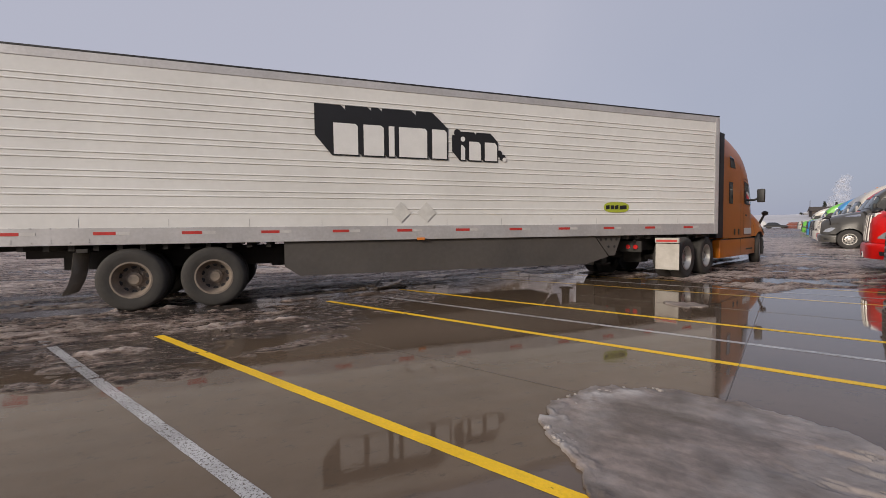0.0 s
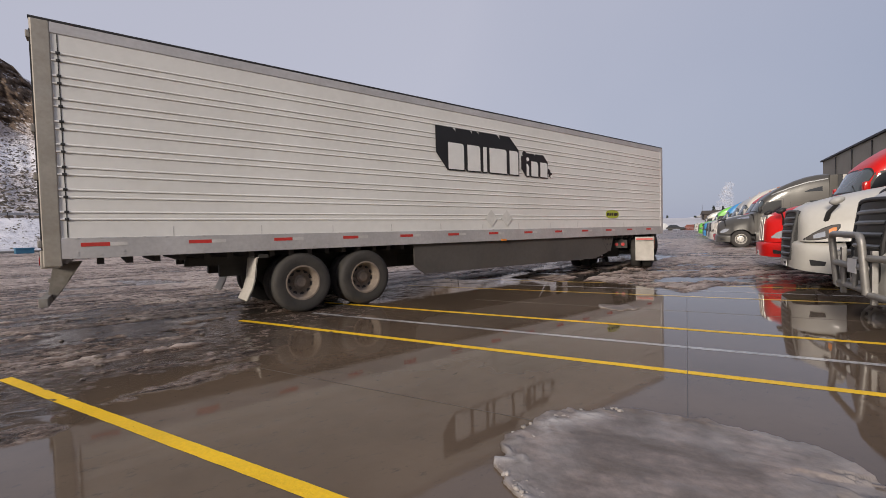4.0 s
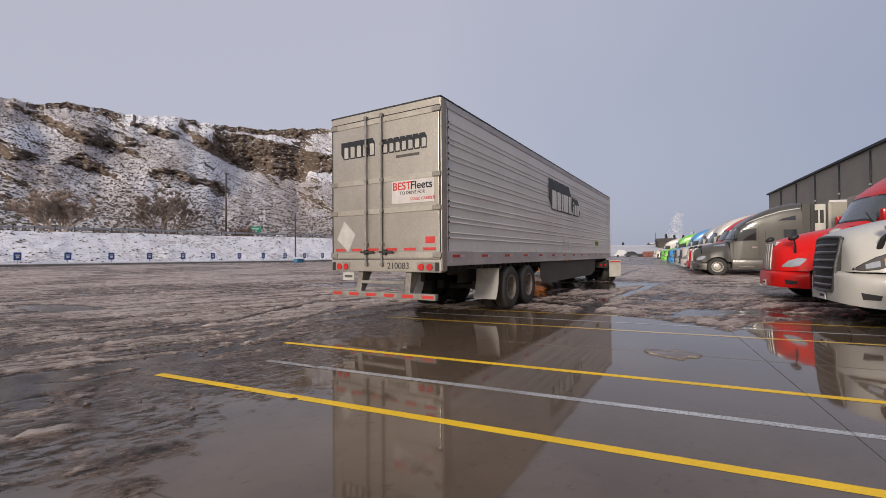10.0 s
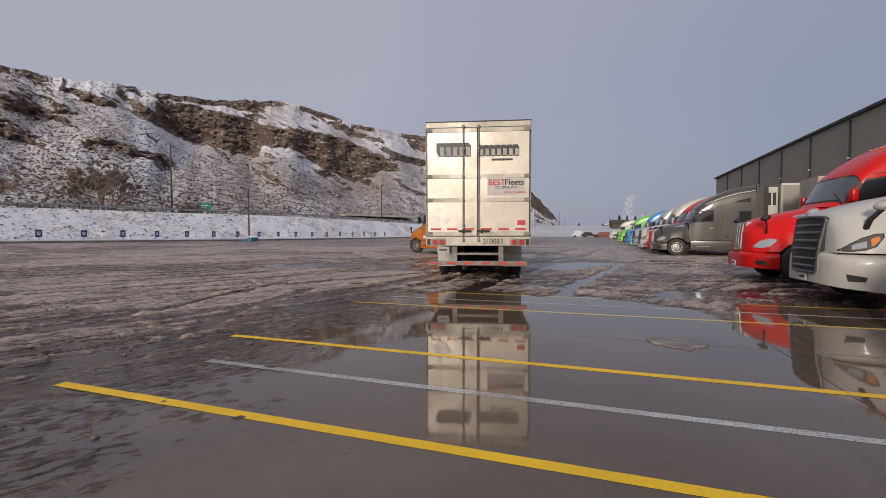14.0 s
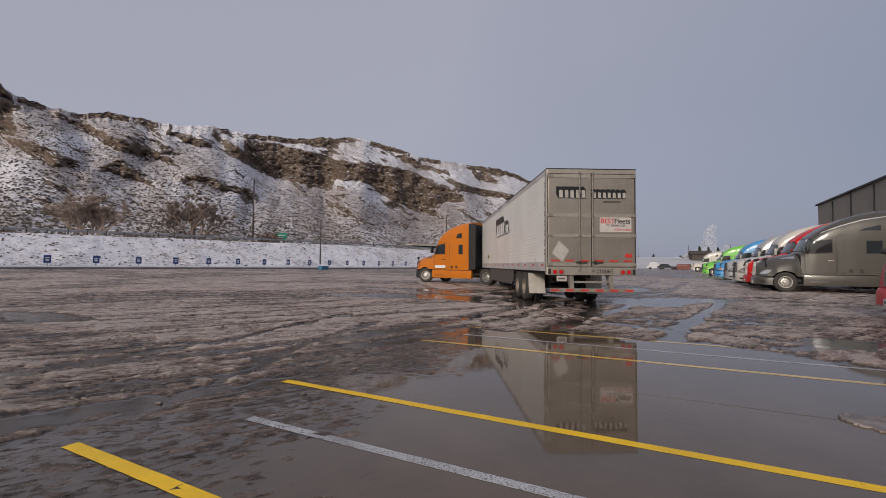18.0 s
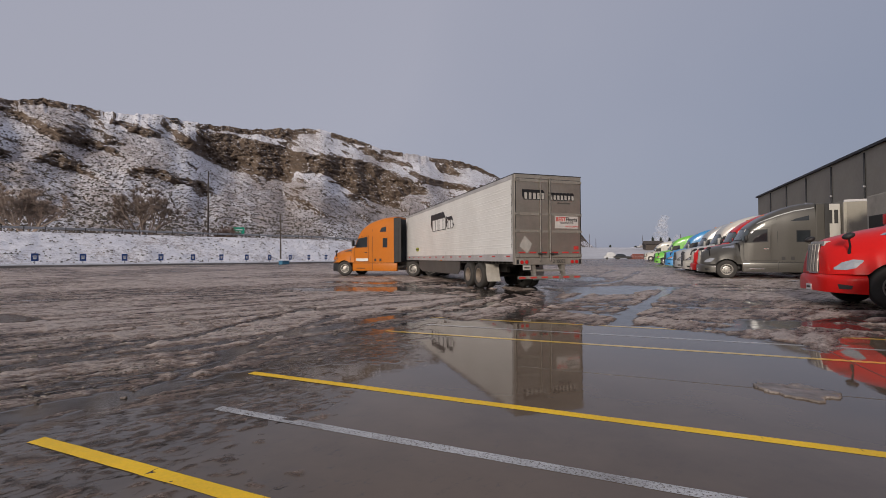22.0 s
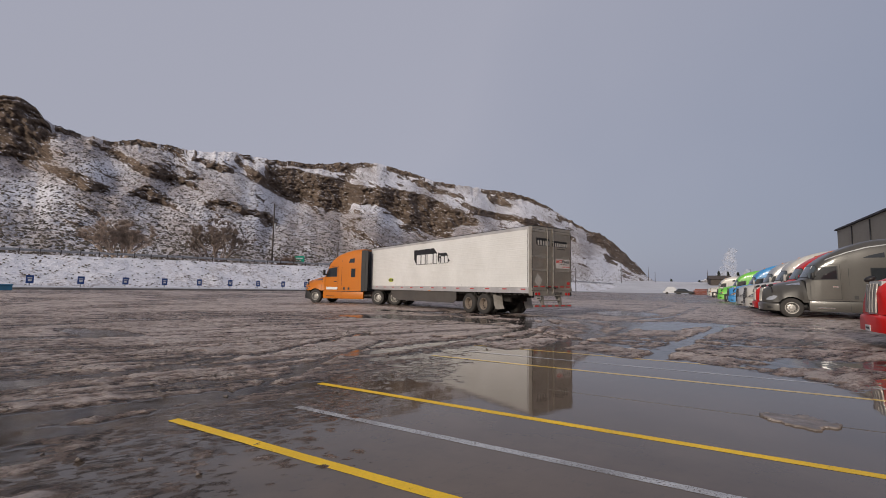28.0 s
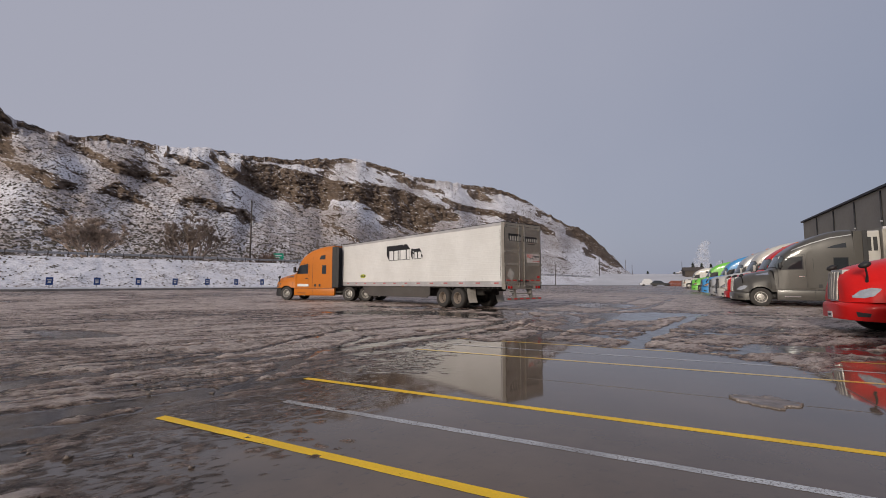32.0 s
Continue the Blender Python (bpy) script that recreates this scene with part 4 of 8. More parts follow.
    crag = span(math_node("ADD", rock_at.outputs["Fac"], math_node("MULTIPLY", strata(2.0, 4.0, 8, 0.72), 0.8)), 0.80, 0.88, 0.0, 1.0)
    l.new(mix(crag, low, rocky), b.inputs["Base Color"])
    b.inputs["Roughness"].default_value = 0.9
    b.inputs["Specular IOR Level"].default_value = 0.2
    bp = n.new("ShaderNodeBump")
    bp.inputs["Strength"].default_value, bp.inputs["Distance"].default_value = 0.6, 0.7
    l.new(nz(0.7, 8, 0.7), bp.inputs["Height"])
    l.new(bp.outputs["Normal"], b.inputs["Normal"])
    return m


def hillside():
    az = np.radians(np.concatenate([np.arange(2.6, 95, 0.14), np.arange(95, 166, 0.7)]))
    v = np.linspace(0, 1, 190)
    A, V = np.meshgrid(az, v, indexing="ij")
    deg = np.degrees(A)
    rk, r1, z1 = bank_profile(A)
    r0 = r1 + 11.0
    el0 = np.degrees(np.arctan2(z1 - 1.25, r0))
    ridge = np.maximum(table(deg, RIDGE), el0 + 0.3)
    el = el0 + (ridge - el0) * V
    # ragged edges of the rock faces
    wa = deg + 0.9 * (fbm(deg * 0.9, el * 0.9, 61, 4, 0.6) - 0.5)
    we = el + 0.8 * (fbm(deg * 1.1, el * 1.6, 62, 5, 0.65) - 0.5)
    crag = np.zeros_like(V)
    for foot, top in CRAGS:
        f, t = table(wa, foot), table(wa, top)
        ends = smooth01((wa - foot[0][0]) / 0.5) * smooth01((foot[-1][0] - wa) / 0.5)
        inside = smooth01((we - f) / 0.14) * smooth01((np.maximum(t, f + 0.2) - we) / 0.14)
        crag = np.maximum(crag, inside * ends)
    # small loose outcrops
    along, across = deg * 0.91 + el * 0.41, el * 0.91 - deg * 0.41
    loose = smooth01((fbm(along * 0.32, across * 1.25, 74, 5, 0.6) - 0.64) / 0.03) * smooth01((V - 0.12) / 0.2) * smooth01((deg - 3) / 3)
    brow = smooth01((V - 0.945) / 0.02) * smooth01((fbm(deg * 0.55, V * 0, 79, 4, 0.6) - 0.44) / 0.05)
    rockiness = np.maximum(np.maximum(crag, 0.9 * loose), 0.9 * brow)
    # distance grows fast on open slopes and slowly up the faces
    run = np.interp(deg, [3, 8, 20, 40, 60, 165], [160, 150, 140, 140, 125, 110])
    g = (1.0 + 0.8 * V) * (1 - 0.85 * rockiness)
    ker = np.hanning(23)
    ker /= ker.sum()
    padded = np.vstack([g[:1]] * 11 + [g] + [g[-1:]] * 11)
    g = sum(k * padded[i:i + len(g)] for i, k in enumerate(ker))
    cum = np.cumsum(g, axis=1)
    cum = (cum - cum[:, :1]) / (cum[:, -1:] - cum[:, :1])
    R = r0 + run * cum
    X, Y = polar(A, R)
    col = fbm(X * 0.22 + 9, Y * 0.22, 71, 5, 0.62) - 0.5
    ledge = fbm(along * 1.6, across * 2.6, 72, 5, 0.68) - 0.5
    R = R + rockiness * (col * 7.0 + ledge * 7.0) + (1 - rockiness) * (fbm(X * 0.08, Y * 0.08, 73, 5, 0.55) - 0.5) * 6.0 * smooth01(V * 5)
    Z = 1.25 + R * np.tan(np.radians(el))
    Z = Z + np.where(V > 0.985, 0.0, 1.0) * (fbm(X * 0.35, Y * 0.35, 75, 4, 0.6) - 0.5) * 1.3 * smooth01(V * 5) + (V > 0.9) * (fbm(deg * 2.2, V * 0, 78, 4, 0.6) - 0.5) * (1.8 + 3.0 * smooth01((16 - deg) / 6))
    X, Y = polar(A, R)
    scrub = np.clip(fbm(deg * 0.25, el * 0.35, 77, 4) * 1.4 - 0.30 + 0.22 * smooth01((48 - deg) / 4) * smooth01((deg - 22) / 4) * (V < 0.55) + 0.08 * (V < 0.35) + 0.16 * smooth01((deg - 56) / 8), 0, 1)
    # over the top and down behind
    over_r, over_z = R[:, -1:] + np.array([[60.0, 200.0]]), Z[:, -1:] - np.array([[14.0, 90.0]])
    ox, oy = polar(A[:, :2], over_r)
    X, Y, Z = np.hstack([X, ox]), np.hstack([Y, oy]), np.hstack([Z, over_z])
    V = np.hstack([V, V[:, -1:] + 1, V[:, -1:] + 2])
    pad = lambda q: np.hstack([q, q[:, -1:], q[:, -1:]])
    ob = new("hillside", grid_mesh("hillside", X, Y, Z, hill_material(), {"scrub": pad(scrub), "crag": pad(rockiness), "along": pad(along), "across": pad(across)}))
    tagged(ob, "snow-dusted scrub slope with dark basalt cliffs", "hill", kind="structure")
    return X, Y, Z, np.where(pad(rockiness) > 0.4, 9.0, V)


HX, HY, HZ, HV = hillside()


def bank():
    az = np.radians(np.concatenate([np.arange(2.6, 100, 0.25), np.arange(100, 166, 1.0)]))
    v = np.linspace(0, 1, 34)
    A, V = np.meshgrid(az, v, indexing="ij")
    rk, r1, z1 = bank_profile(A)
    xk, yk = polar(A, rk + 0.4)
    zk = lay(xk, yk) + 0.12
    R = rk + 0.4 + (r1 + 12.0 - rk) * V
    s = np.clip((R - rk - 0.4) / (r1 - rk - 3.0), 0, 1)
    X, Y = polar(A, R)
    Z = zk + (z1 - zk) * (0.25 * s + 0.75 * smooth01(s)) + (fbm(X * 0.35, Y * 0.35, 81, 5) - 0.5) * 0.9 * np.clip(s * 6, 0, 1) * np.clip((1 - s) * 6, 0.1, 1)
    scrub = np.clip(1.5 * fbm(X * 0.16, Y * 0.16, 83, 4, 0.6) - 0.56, 0, 0.40)
    ob = new("snow_bank", grid_mesh("snow_bank", X, Y, Z, bpy.data.materials["snowy_scrub_and_basalt"], {"scrub": scrub, "crag": scrub * 0, "along": np.degrees(A), "across": 2.0 * (R - rk) / 20.0}))
    tagged(ob, "snow-covered roadside bank with grass showing through", "bank", kind="structure")
    return X, Y, Z


BX, BY, BZ = bank()


def scrub_tufts():
    """Sagebrush and grass clumps strewn over the slope and the bank."""
    rs = np.random.RandomState(9)
    V, F = [], []
    sets = [(HX, HY, HZ, 32000, (0.15, 0.50), (HV < 0.98)), (BX, BY, BZ, 3600, (0.08, 0.24), BZ > 0)]
    for X, Y, Z, count, size, ok in sets:
        ii = np.argwhere(ok[:-1, :-1])
        ii = ii[rs.randint(0, len(ii), count)]
        for i, j in ii:
            a, c = rs.rand(), rs.rand()
            p = np.array([q[i, j] * (1 - a) * (1 - c) + q[i + 1, j] * a * (1 - c) + q[i, j + 1] * (1 - a) * c + q[i + 1, j + 1] * a * c for q in (X, Y, Z)])
            s = rs.uniform(*size)
            k = len(V)
            for q in range(6):
                t = q * math.pi / 3 + rs.rand() * 0.7
                V.append(p + s * np.array([math.cos(t) * rs.uniform(0.5, 0.9), math.sin(t) * rs.uniform(0.5, 0.9), rs.uniform(-0.12, 0.3)]))
            for q in range(3):
                t = q * 2.1 + rs.rand()
                V.append(p + s * np.array([math.cos(t) * 0.3, math.sin(t) * 0.3, rs.uniform(0.45, 0.75)]))
            for q in range(6):
                F.append((k + q, k + (q + 1) % 6, k + 6 + (q // 2)))
            for q in range(3):
                F.append((k + (2 * q + 2) % 6, k + 6 + (q + 1) % 3, k + 6 + q))
            F.append((k + 6, k + 7, k + 8))
    mat = material("sagebrush", (0.105, 0.088, 0.070), 0.95, vary=0.45, scale=0.35, fine=3.0)
    ob = new("scrub_clumps", mesh_from("scrub_clumps", [tuple(q) for q in V], F, mat, False))
    tagged(ob, "dark sagebrush clumps dotted over the snowy slope", "scrub", kind="stuff")


scrub_tufts()


# ---- kerb, signs, poles, guardrail along the road ----
M_KERB = material("concrete_kerb", (0.24, 0.225, 0.215), 0.8, vary=0.25, scale=0.8, fine=10, dirt=(0.10, 0.09, 0.085), dirt_amount=0.4)
M_SIGNBLUE = material("blue_sign_face", (0.025, 0.075, 0.26), 0.5, vary=0.1, scale=4)
M_POLEWOOD = material("weathered_pole_wood", (0.075, 0.06, 0.05), 0.85, vary=0.3, scale=2, fine=20)
M_GALV = material("galvanised_steel", (0.33, 0.33, 0.34), 0.5, metal=0.5, vary=0.2, scale=2)
M_SIGNGREEN = material("green_sign_face", (0.01, 0.36, 0.22), 0.5, vary=0.08, scale=4)
KERB_TURN = math.degrees(math.atan(0.134))


def kerb_x(y):
    return -50.9 + 0.134 * y


def kerb_line():
    v, f = [], []
    ys = np.arange(-60, 260, 2.0)
    for y in ys:
        x = kerb_x(y)
        z = float(lay(np.array(x), np.array(y)))
        v += [(x + 0.30, y, z - 0.05), (x + 0.28, y, z + 0.20), (x - 0.10, y, z + 0.24), (x - 0.30, y, z + 0.10)]
    for i in range(len(ys) - 1):
        for k in range(3):
            a = i * 4 + k
            f.append((a, a + 4, a + 5, a + 1))
    ob = new("kerb", mesh_from("kerb", v, f, M_KERB, False))
    tagged(ob, "dirty concrete kerb along the yard's edge", "kerb", kind="structure")
    # ploughed snow along the foot of the bank
    v, f = [], []
    ys = np.arange(-60, 200, 0.5)
    for y in ys:
        x = kerb_x(y)
        z = float(lay(np.array(x), np.array(y)))
        h = 0.12 + 0.10 * noise.noise(Vector((y * 0.3, 3.0, 0)))
        v += [(x - 0.28, y, z + 0.05), (x - 0.5, y, z + 0.22 + h), (x - 1.2, y, z + 0.26 + h), (x - 2.2, y, z + 0.2)]
    for i in range(len(ys) - 1):
        for k in range(3):
            a = i * 4 + k
            f.append((a, a + 4, a + 5, a + 1))
    me = mesh_from("snow_ridge", v, f, material("old_snow", (0.60, 0.60, 0.63), 0.8, vary=0.15, scale=0.6, fine=5, bump=0.3))
    tagged(new("snow_ridge", me), "ploughed snow lying behind the kerb", "snow", kind="structure")


kerb_line()


def stall_sign():
    s = thing("stall_sign", pose(0, 0, 0), "small blue stall number sign on a post before the snowy bank", "sign", "stall signs along the kerb")
    part("post", boxes((-0.03, 0.03, -0.03, 0.03, 0.0, 0.9)), M_GALV, s)
    p = part("panel", boxes((0.03, 0.05, -0.28, 0.28, 0.38, 1.14), bevel=0.006), M_SIGNBLUE, s, "blue panel with white bars")
    part("figure_bar", boxes((0.0505, 0.053, -0.17, 0.17, 0.84, 0.93)), M_VINYL, p)
    part("figure_bar", boxes((0.0505, 0.053, -0.13, 0.13, 0.58, 0.76)), M_VINYL, p)
    return s


sign0 = stall_sign()
for k in range(26):
    y = -8.39 + 3.777 * k
    x = kerb_x(y) - 0.75
    mtx = pose(x, y, float(lay(np.array(x), np.array(y))) + 0.22, 0, 0, -KERB_TURN)
    if k == 0:
        sign0.matrix_basis = mtx
    else:
        copy_thing(sign0, mtx)


def light_pole(az, r, top, label):
    a = radians(az)
    x, y = EYE_X - r * math.sin(a), EYE_Y + r * math.cos(a)
    z = float(lay(np.array(x), np.array(y)))
    p = thing("yard_pole", pose(x, y, z), label, "pole", "yard poles")
    part("shaft", tube(bmesh.new(), [(0, 0, 0), (0, 0, top)], [0.13, 0.075], 8), M_POLEWOOD, p)
    part("base", boxes((-0.2, 0.2, -0.2, 0.2, 0.0, 0.35), bevel=0.04), M_KERB, p)
    return p


light_pole(77.75, 56.1, 7.6, "thin dark steel pole behind the kerb")
light_pole(43.1, 74.5, 7.9, "thin dark steel pole behind the kerb")
light_pole(21.0, 112.0, 8.0, "thin dark steel pole behind the kerb")
light_pole(12.3, 150.0, 8.0, "thin dark steel pole behind the kerb")


def utility_pole(az, r, height, arms=1):
    a = radians(az)
    x, y = EYE_X - r * math.sin(a), EYE_Y + r * math.cos(a)
    _, r1, z1 = bank_profile(np.array(a))
    z = float(z1) - 0.3 if az > 8 else float(far_land(np.array([x]), np.array([y]))[0]) - 0.3
    p = thing("utility_pole", pose(x, y, z, 0, 0, 20), "tall weathered wooden utility pole beside the road", "utility pole", "utility poles along the road")
    part("shaft", tube(bmesh.new(), [(0, 0, 0), (0, 0, height)], [0.17, 0.11], 8), M_POLEWOOD, p)
    for k in range(arms):
        arm = part("crossarm", boxes((-0.06, 0.06, -1.1, 1.1, height - 0.6 - k, height - 0.46 - k)), M_POLEWOOD, p)
        for y in (-0.95, -0.4, 0.4, 0.95):
            part("insulator", tube(bmesh.new(), [(0, y, height - 0.46 - k), (0, y, height - 0.28 - k)], 0.05, 6), M_GALV, arm)
    part("transformer", tube(bmesh.new(), [(0.32, 0, height * 0.62), (0.32, 0, height * 0.62 + 0.8)], 0.2, 8), M_GALV, p)


utility_pole(50.98, 88.0, 12.2, 0)
utility_pole(27.0, 125.0, 11.0)
utility_pole(14.6, 185.0, 11.0)
utility_pole(7.0, 250.0, 11.0)
utility_pole(4.0, 330.0, 12.0)


def guardrail():
    az = np.radians(np.arange(8, 100, 0.5))
    rk, r1, z1 = bank_profile(az)
    x, y = polar(az, r1 - 0.6)
    prof = [(0.0, 0.45), (0.08, 0.52), (0.0, 0.60), (0.08, 0.68), (0.0, 0.76)]
    v, f = [], []
    for xx, yy, zz, a in zip(x, y, z1, az):
        for d, h in prof:
            v.append((xx + d * math.sin(a), yy - d * math.cos(a), zz + h))
    for i in range(len(x) - 1):
        for k in range(4):
            q = i * 5 + k
            f.append((q, q + 5, q + 6, q + 1))
    g = thing("guardrail", pose(0, 0, 0), "grey steel guardrail along the road above the bank", "guardrail", kind="structure")
    part("rail", mesh_from("rail", v, f, M_GALV), None, g)
    post = finish(boxes((-0.07, 0.07, -0.05, 0.05, -0.3, 0.8)), "post", M_POLEWOOD)
    for i in range(0, len(x), 3):
        part("post", post, None, g, at=pose(float(x[i]), float(y[i]), float(z1[i])))


guardrail()


def road_sign():
    a, r = radians(47.75), 92.0
    x, y = polar(a, r)
    _, r1, z1 = bank_profile(np.array(a))
    s = thing("road_sign", pose(float(x), float(y), float(z1), 0, 0, -40), "green road sign beyond the guardrail", "road sign")
    p = part("panel", boxes((0, 0.05, -0.95, 0.95, 0.9, 2.3), bevel=0.02), M_SIGNGREEN, s)
    part("word_bar", boxes((0.0505, 0.055, -0.6, 0.6, 1.75, 1.95)), M_VINYL, p)
    part("word_bar", boxes((0.0505, 0.055, -0.6, 0.3, 1.3, 1.5)), M_VINYL, p)
    for yy in (-0.6, 0.6):
        part("post", boxes((-0.08, -0.01, yy - 0.05, yy + 0.05, -0.5, 2.2)), M_POLEWOOD, s)


road_sign()


def bin_box(az, r, turn):
    a = radians(az)
    x, y = EYE_X - r * math.sin(a), EYE_Y + r * math.cos(a)
    z = float(lay(np.array(x), np.array(y)))
    b = thing("grit_bin", pose(x, y, z, 0, 0, turn), "low sky-blue bin standing by the kerb", "bin", "blue bins")
    m = bpy.data.materials.get("blue_bin_plastic") or material("blue_bin_plastic", (0.03, 0.19, 0.33), 0.5, vary=0.15, scale=2, dirt=GRIME, dirt_amount=0.25)
    part("body", boxes((-0.4, 0.4, -0.62, 0.62, 0.0, 0.42), bevel=0.04), m, b)
    part("lid", boxes((-0.44, 0.44, -0.66, 0.66, 0.42, 0.55), bevel=0.05), m, b)


bin_box(75.04, 52.0, -8)
bin_box(42.7, 68.0, -8)


# ---- bare trees by the road ----
def bare_tree(name, az, r, height, spread, seed, color, label, twigs):
    a = radians(az)
    x, y = polar(a, r)
    _, r1, z1 = bank_profile(np.array(a))
    rnd = random.Random(seed)
    t = thing(name, pose(float(x), float(y), float(z1) - 0.4), label, "tree")
    bark = material(name + "_bark_" + str(seed), color, 0.9, vary=0.3, scale=1.5, fine=12)
    bm = bmesh.new()
    tips = []

    def limb(p, d, length, rad, depth):
        pts, rads, q = [p], [rad], p
        for k in range(3):
            d = (d + Vector((rnd.uniform(-1, 1), rnd.uniform(-1, 1), rnd.uniform(-0.25, 0.5))) * 0.22).normalized()
            q = q + d * length / 3
            pts.append(q)
            rads.append(rad * (1 - 0.18 * (k + 1)))
        tube(bm, pts, rads, 5, caps=False)
        if depth == 0:
            tips.append((q, d))
            return
        for k in range(3):
            dd = (d + Vector((rnd.uniform(-1, 1) * spread, rnd.uniform(-1, 1) * spread, rnd.uniform(-0.2, 0.7)))).normalized()
            limb(pts[rnd.randint(1, 3)], dd, length * rnd.uniform(0.55, 0.8), rad * 0.55, depth - 1)

    for k in range(9):
        turn, out = k * 2.4, spread * (0.2 + 1.1 * (k / 8) ** 0.7)
        d = Vector((math.cos(turn) * out, math.sin(turn) * out, 0.75)).normalized()
        limb(Vector((0.4 * math.cos(turn), 0.4 * math.sin(turn), 0)), d, height * 0.36, 0.19, 3)
    part("trunk", bm, bark, t)
    v, f = [], []
    for p, d in tips:
        for k in range(twigs):
            e = (d + Vector((rnd.uniform(-1, 1), rnd.uniform(-1, 1), rnd.uniform(-0.5, 0.8)))).normalized() * rnd.uniform(0.35, 1.1)
            s = Vector((rnd.uniform(-1, 1), rnd.uniform(-1, 1), 0)).normalized() * 0.032
            n = len(v)
            v += [tuple(p - s), tuple(p + s), tuple(p + e)]
            f.append((n, n + 1, n + 2))
    part("crown", mesh_from("crown", v, f, bark, False), None, t)


bare_tree("bare_tree", 57.2, 86.0, 9.4, 0.72, 4, (0.235, 0.18, 0.145), "spreading leafless brown tree beside the road", 72)
bare_tree("bare_tree", 66.4, 82.0, 7.6, 0.72, 8, (0.36, 0.28, 0.225), "pale leafless bush beside the road", 72)
bare_tree("bare_tree", 49.3, 88.0, 3.8, 1.6, 15, (0.20, 0.14, 0.115), "low leafless bush behind the guardrail", 9)


# ---- warehouse beyond the parked lorries ----
M_PANEL = material("olive_grey_cladding", (0.30, 0.275, 0.225), 0.7, vary=0.10, scale=0.25, fine=2.5, dirt=(0.34, 0.32, 0.285), dirt_amount=0.3)
M_CAP = material("dark_roof_edge", (0.03, 0.032, 0.036), 0.6, vary=0.15, scale=0.5)
M_CREAM = material("cream_steel", (0.50, 0.46, 0.38), 0.6, vary=0.12, scale=1.5, dirt=GRIME, dirt_amount=0.3)
WX, WY, WZ = 29.3, 105.5, 13.5
hall = thing("warehouse", pose(0, 0, 0), "long olive-grey panelled warehouse with dark roof edge", "warehouse")
pan = finish(boxes((0.0, 0.25, -4.285, 4.285, 0.0, WZ - 0.30), bevel=0.02), "wall_panel", M_PANEL)
for k in range(17):
    part("wall_panel", pan, None, hall, at=pose(WX, WY - 4.3 - 8.6 * k, 0))
    if k:
        d = part("downpipe", tube(bmesh.new(), [(WX - 0.1, WY - 8.6 * k, 0), (WX - 0.1, WY - 8.6 * k, WZ - 0.5)], 0.09, 8), M_CAP, hall)
        # plain galvanised box added as the bracket on each downpipe, no lamp
        part("pipe_bracket", boxes((WX - 0.30, WX - 0.05, WY - 8.6 * k - 0.12, WY - 8.6 * k + 0.12, 9.0, 9.22), bevel=0.03), M_GALV, hall)
part("roof_edge", boxes((WX - 0.35, WX + 40, WY - 146.4, WY + 0.3, WZ - 0.30, WZ), bevel=0.03), M_CAP, hall)
part("end_wall", boxes((WX + 0.26, WX + 39.8, WY - 0.30, WY, 0.0, WZ - 0.30)), M_PANEL, hall)
part("back_wall", boxes((WX + 39.5, WX + 39.75, WY - 146, WY - 0.31, 0.0, WZ - 0.30)), M_PANEL, hall)
for k in range(10):
    dk = part("dock_door", boxes((WX - 0.06, WX - 0.003, 16 + 8.6 * k - 1.4, 16 + 8.6 * k + 1.4, 1.2, 4.2), bevel=0.01), M_CREAM, hall)


# ---- far end of the yard ----
M_SNOWFIELD = material("snow_field", (0.58, 0.58, 0.61), 0.85, vary=0.14, scale=0.05, fine=0.7, dirt=(0.20, 0.17, 0.15), dirt_amount=0.25)
fx, fy = np.meshgrid(np.linspace(-75, 120, 120), np.concatenate([np.linspace(174, 260, 50), np.linspace(265, 2500, 50)]), indexing="ij")
fz = far_land(fx, fy)
field = new("snow_field", grid_mesh("snow_field", fx, fy, fz, M_SNOWFIELD))
tagged(field, "snowy open land beyond the yard", "snow field", kind="structure")


def far_car(az, r, mat, label, long=4.6, high=1.6, wagon=False):
    a = radians(az)
    x, y = EYE_X - r * math.sin(a), EYE_Y + r * math.cos(a)
    c = thing("parked_car", pose(x, y, float(lay(np.array(x), np.array(y))), 0, 0, 8), label, "car", "far parked cars")
    sh = Shell([(-long / 2, 0.80), (-long / 2 + 0.3, 0.9), (long / 2 - 0.4, 0.9), (long / 2, 0.75)], [(-9, 0.35), (9, 0.35)], [(-long / 2, 0.9), (-long / 2 + 0.5, 1.0), (long / 2 - 0.6, 0.95), (long / 2, 0.75)], [(-9, 5), (9, 5)], [(-9, 0.05), (9, 0.05)])
    part("body", sh.mesh(list(np.linspace(-long / 2, long / 2, 12)), 14), mat, c, smooth=True)
    top = Shell([(-long * 0.36, 0.70), (long * 0.2, 0.74)], [(-9, 0.85), (9, 0.85)], [(-long * 0.42, 1.0), (-long * 0.30, high), (0.3, high), (long * 0.22, 1.0)], [(-9, 5), (9, 5)], [(-9, 0.12), (9, 0.12)])
    part("cabin", top.mesh(list(np.linspace(-long * 0.42, long * 0.22, 10)), 14), M_GLASS if not wagon else mat, c, smooth=True)
    for sx in (-long * 0.31, long * 0.31):
        for sy in (-0.8, 0.8):
            part("wheel", tube(bmesh.new(), [(sx, sy - 0.1, 0.33), (sx, sy + 0.1, 0.33)], 0.33, 14), M_TYRE, c)


# ---- wheels ----
M_MIRROR = material("grey_mirror_shell", (0.42, 0.41, 0.39), 0.4, vary=0.08, dirt=GRIME, dirt_amount=0.15)


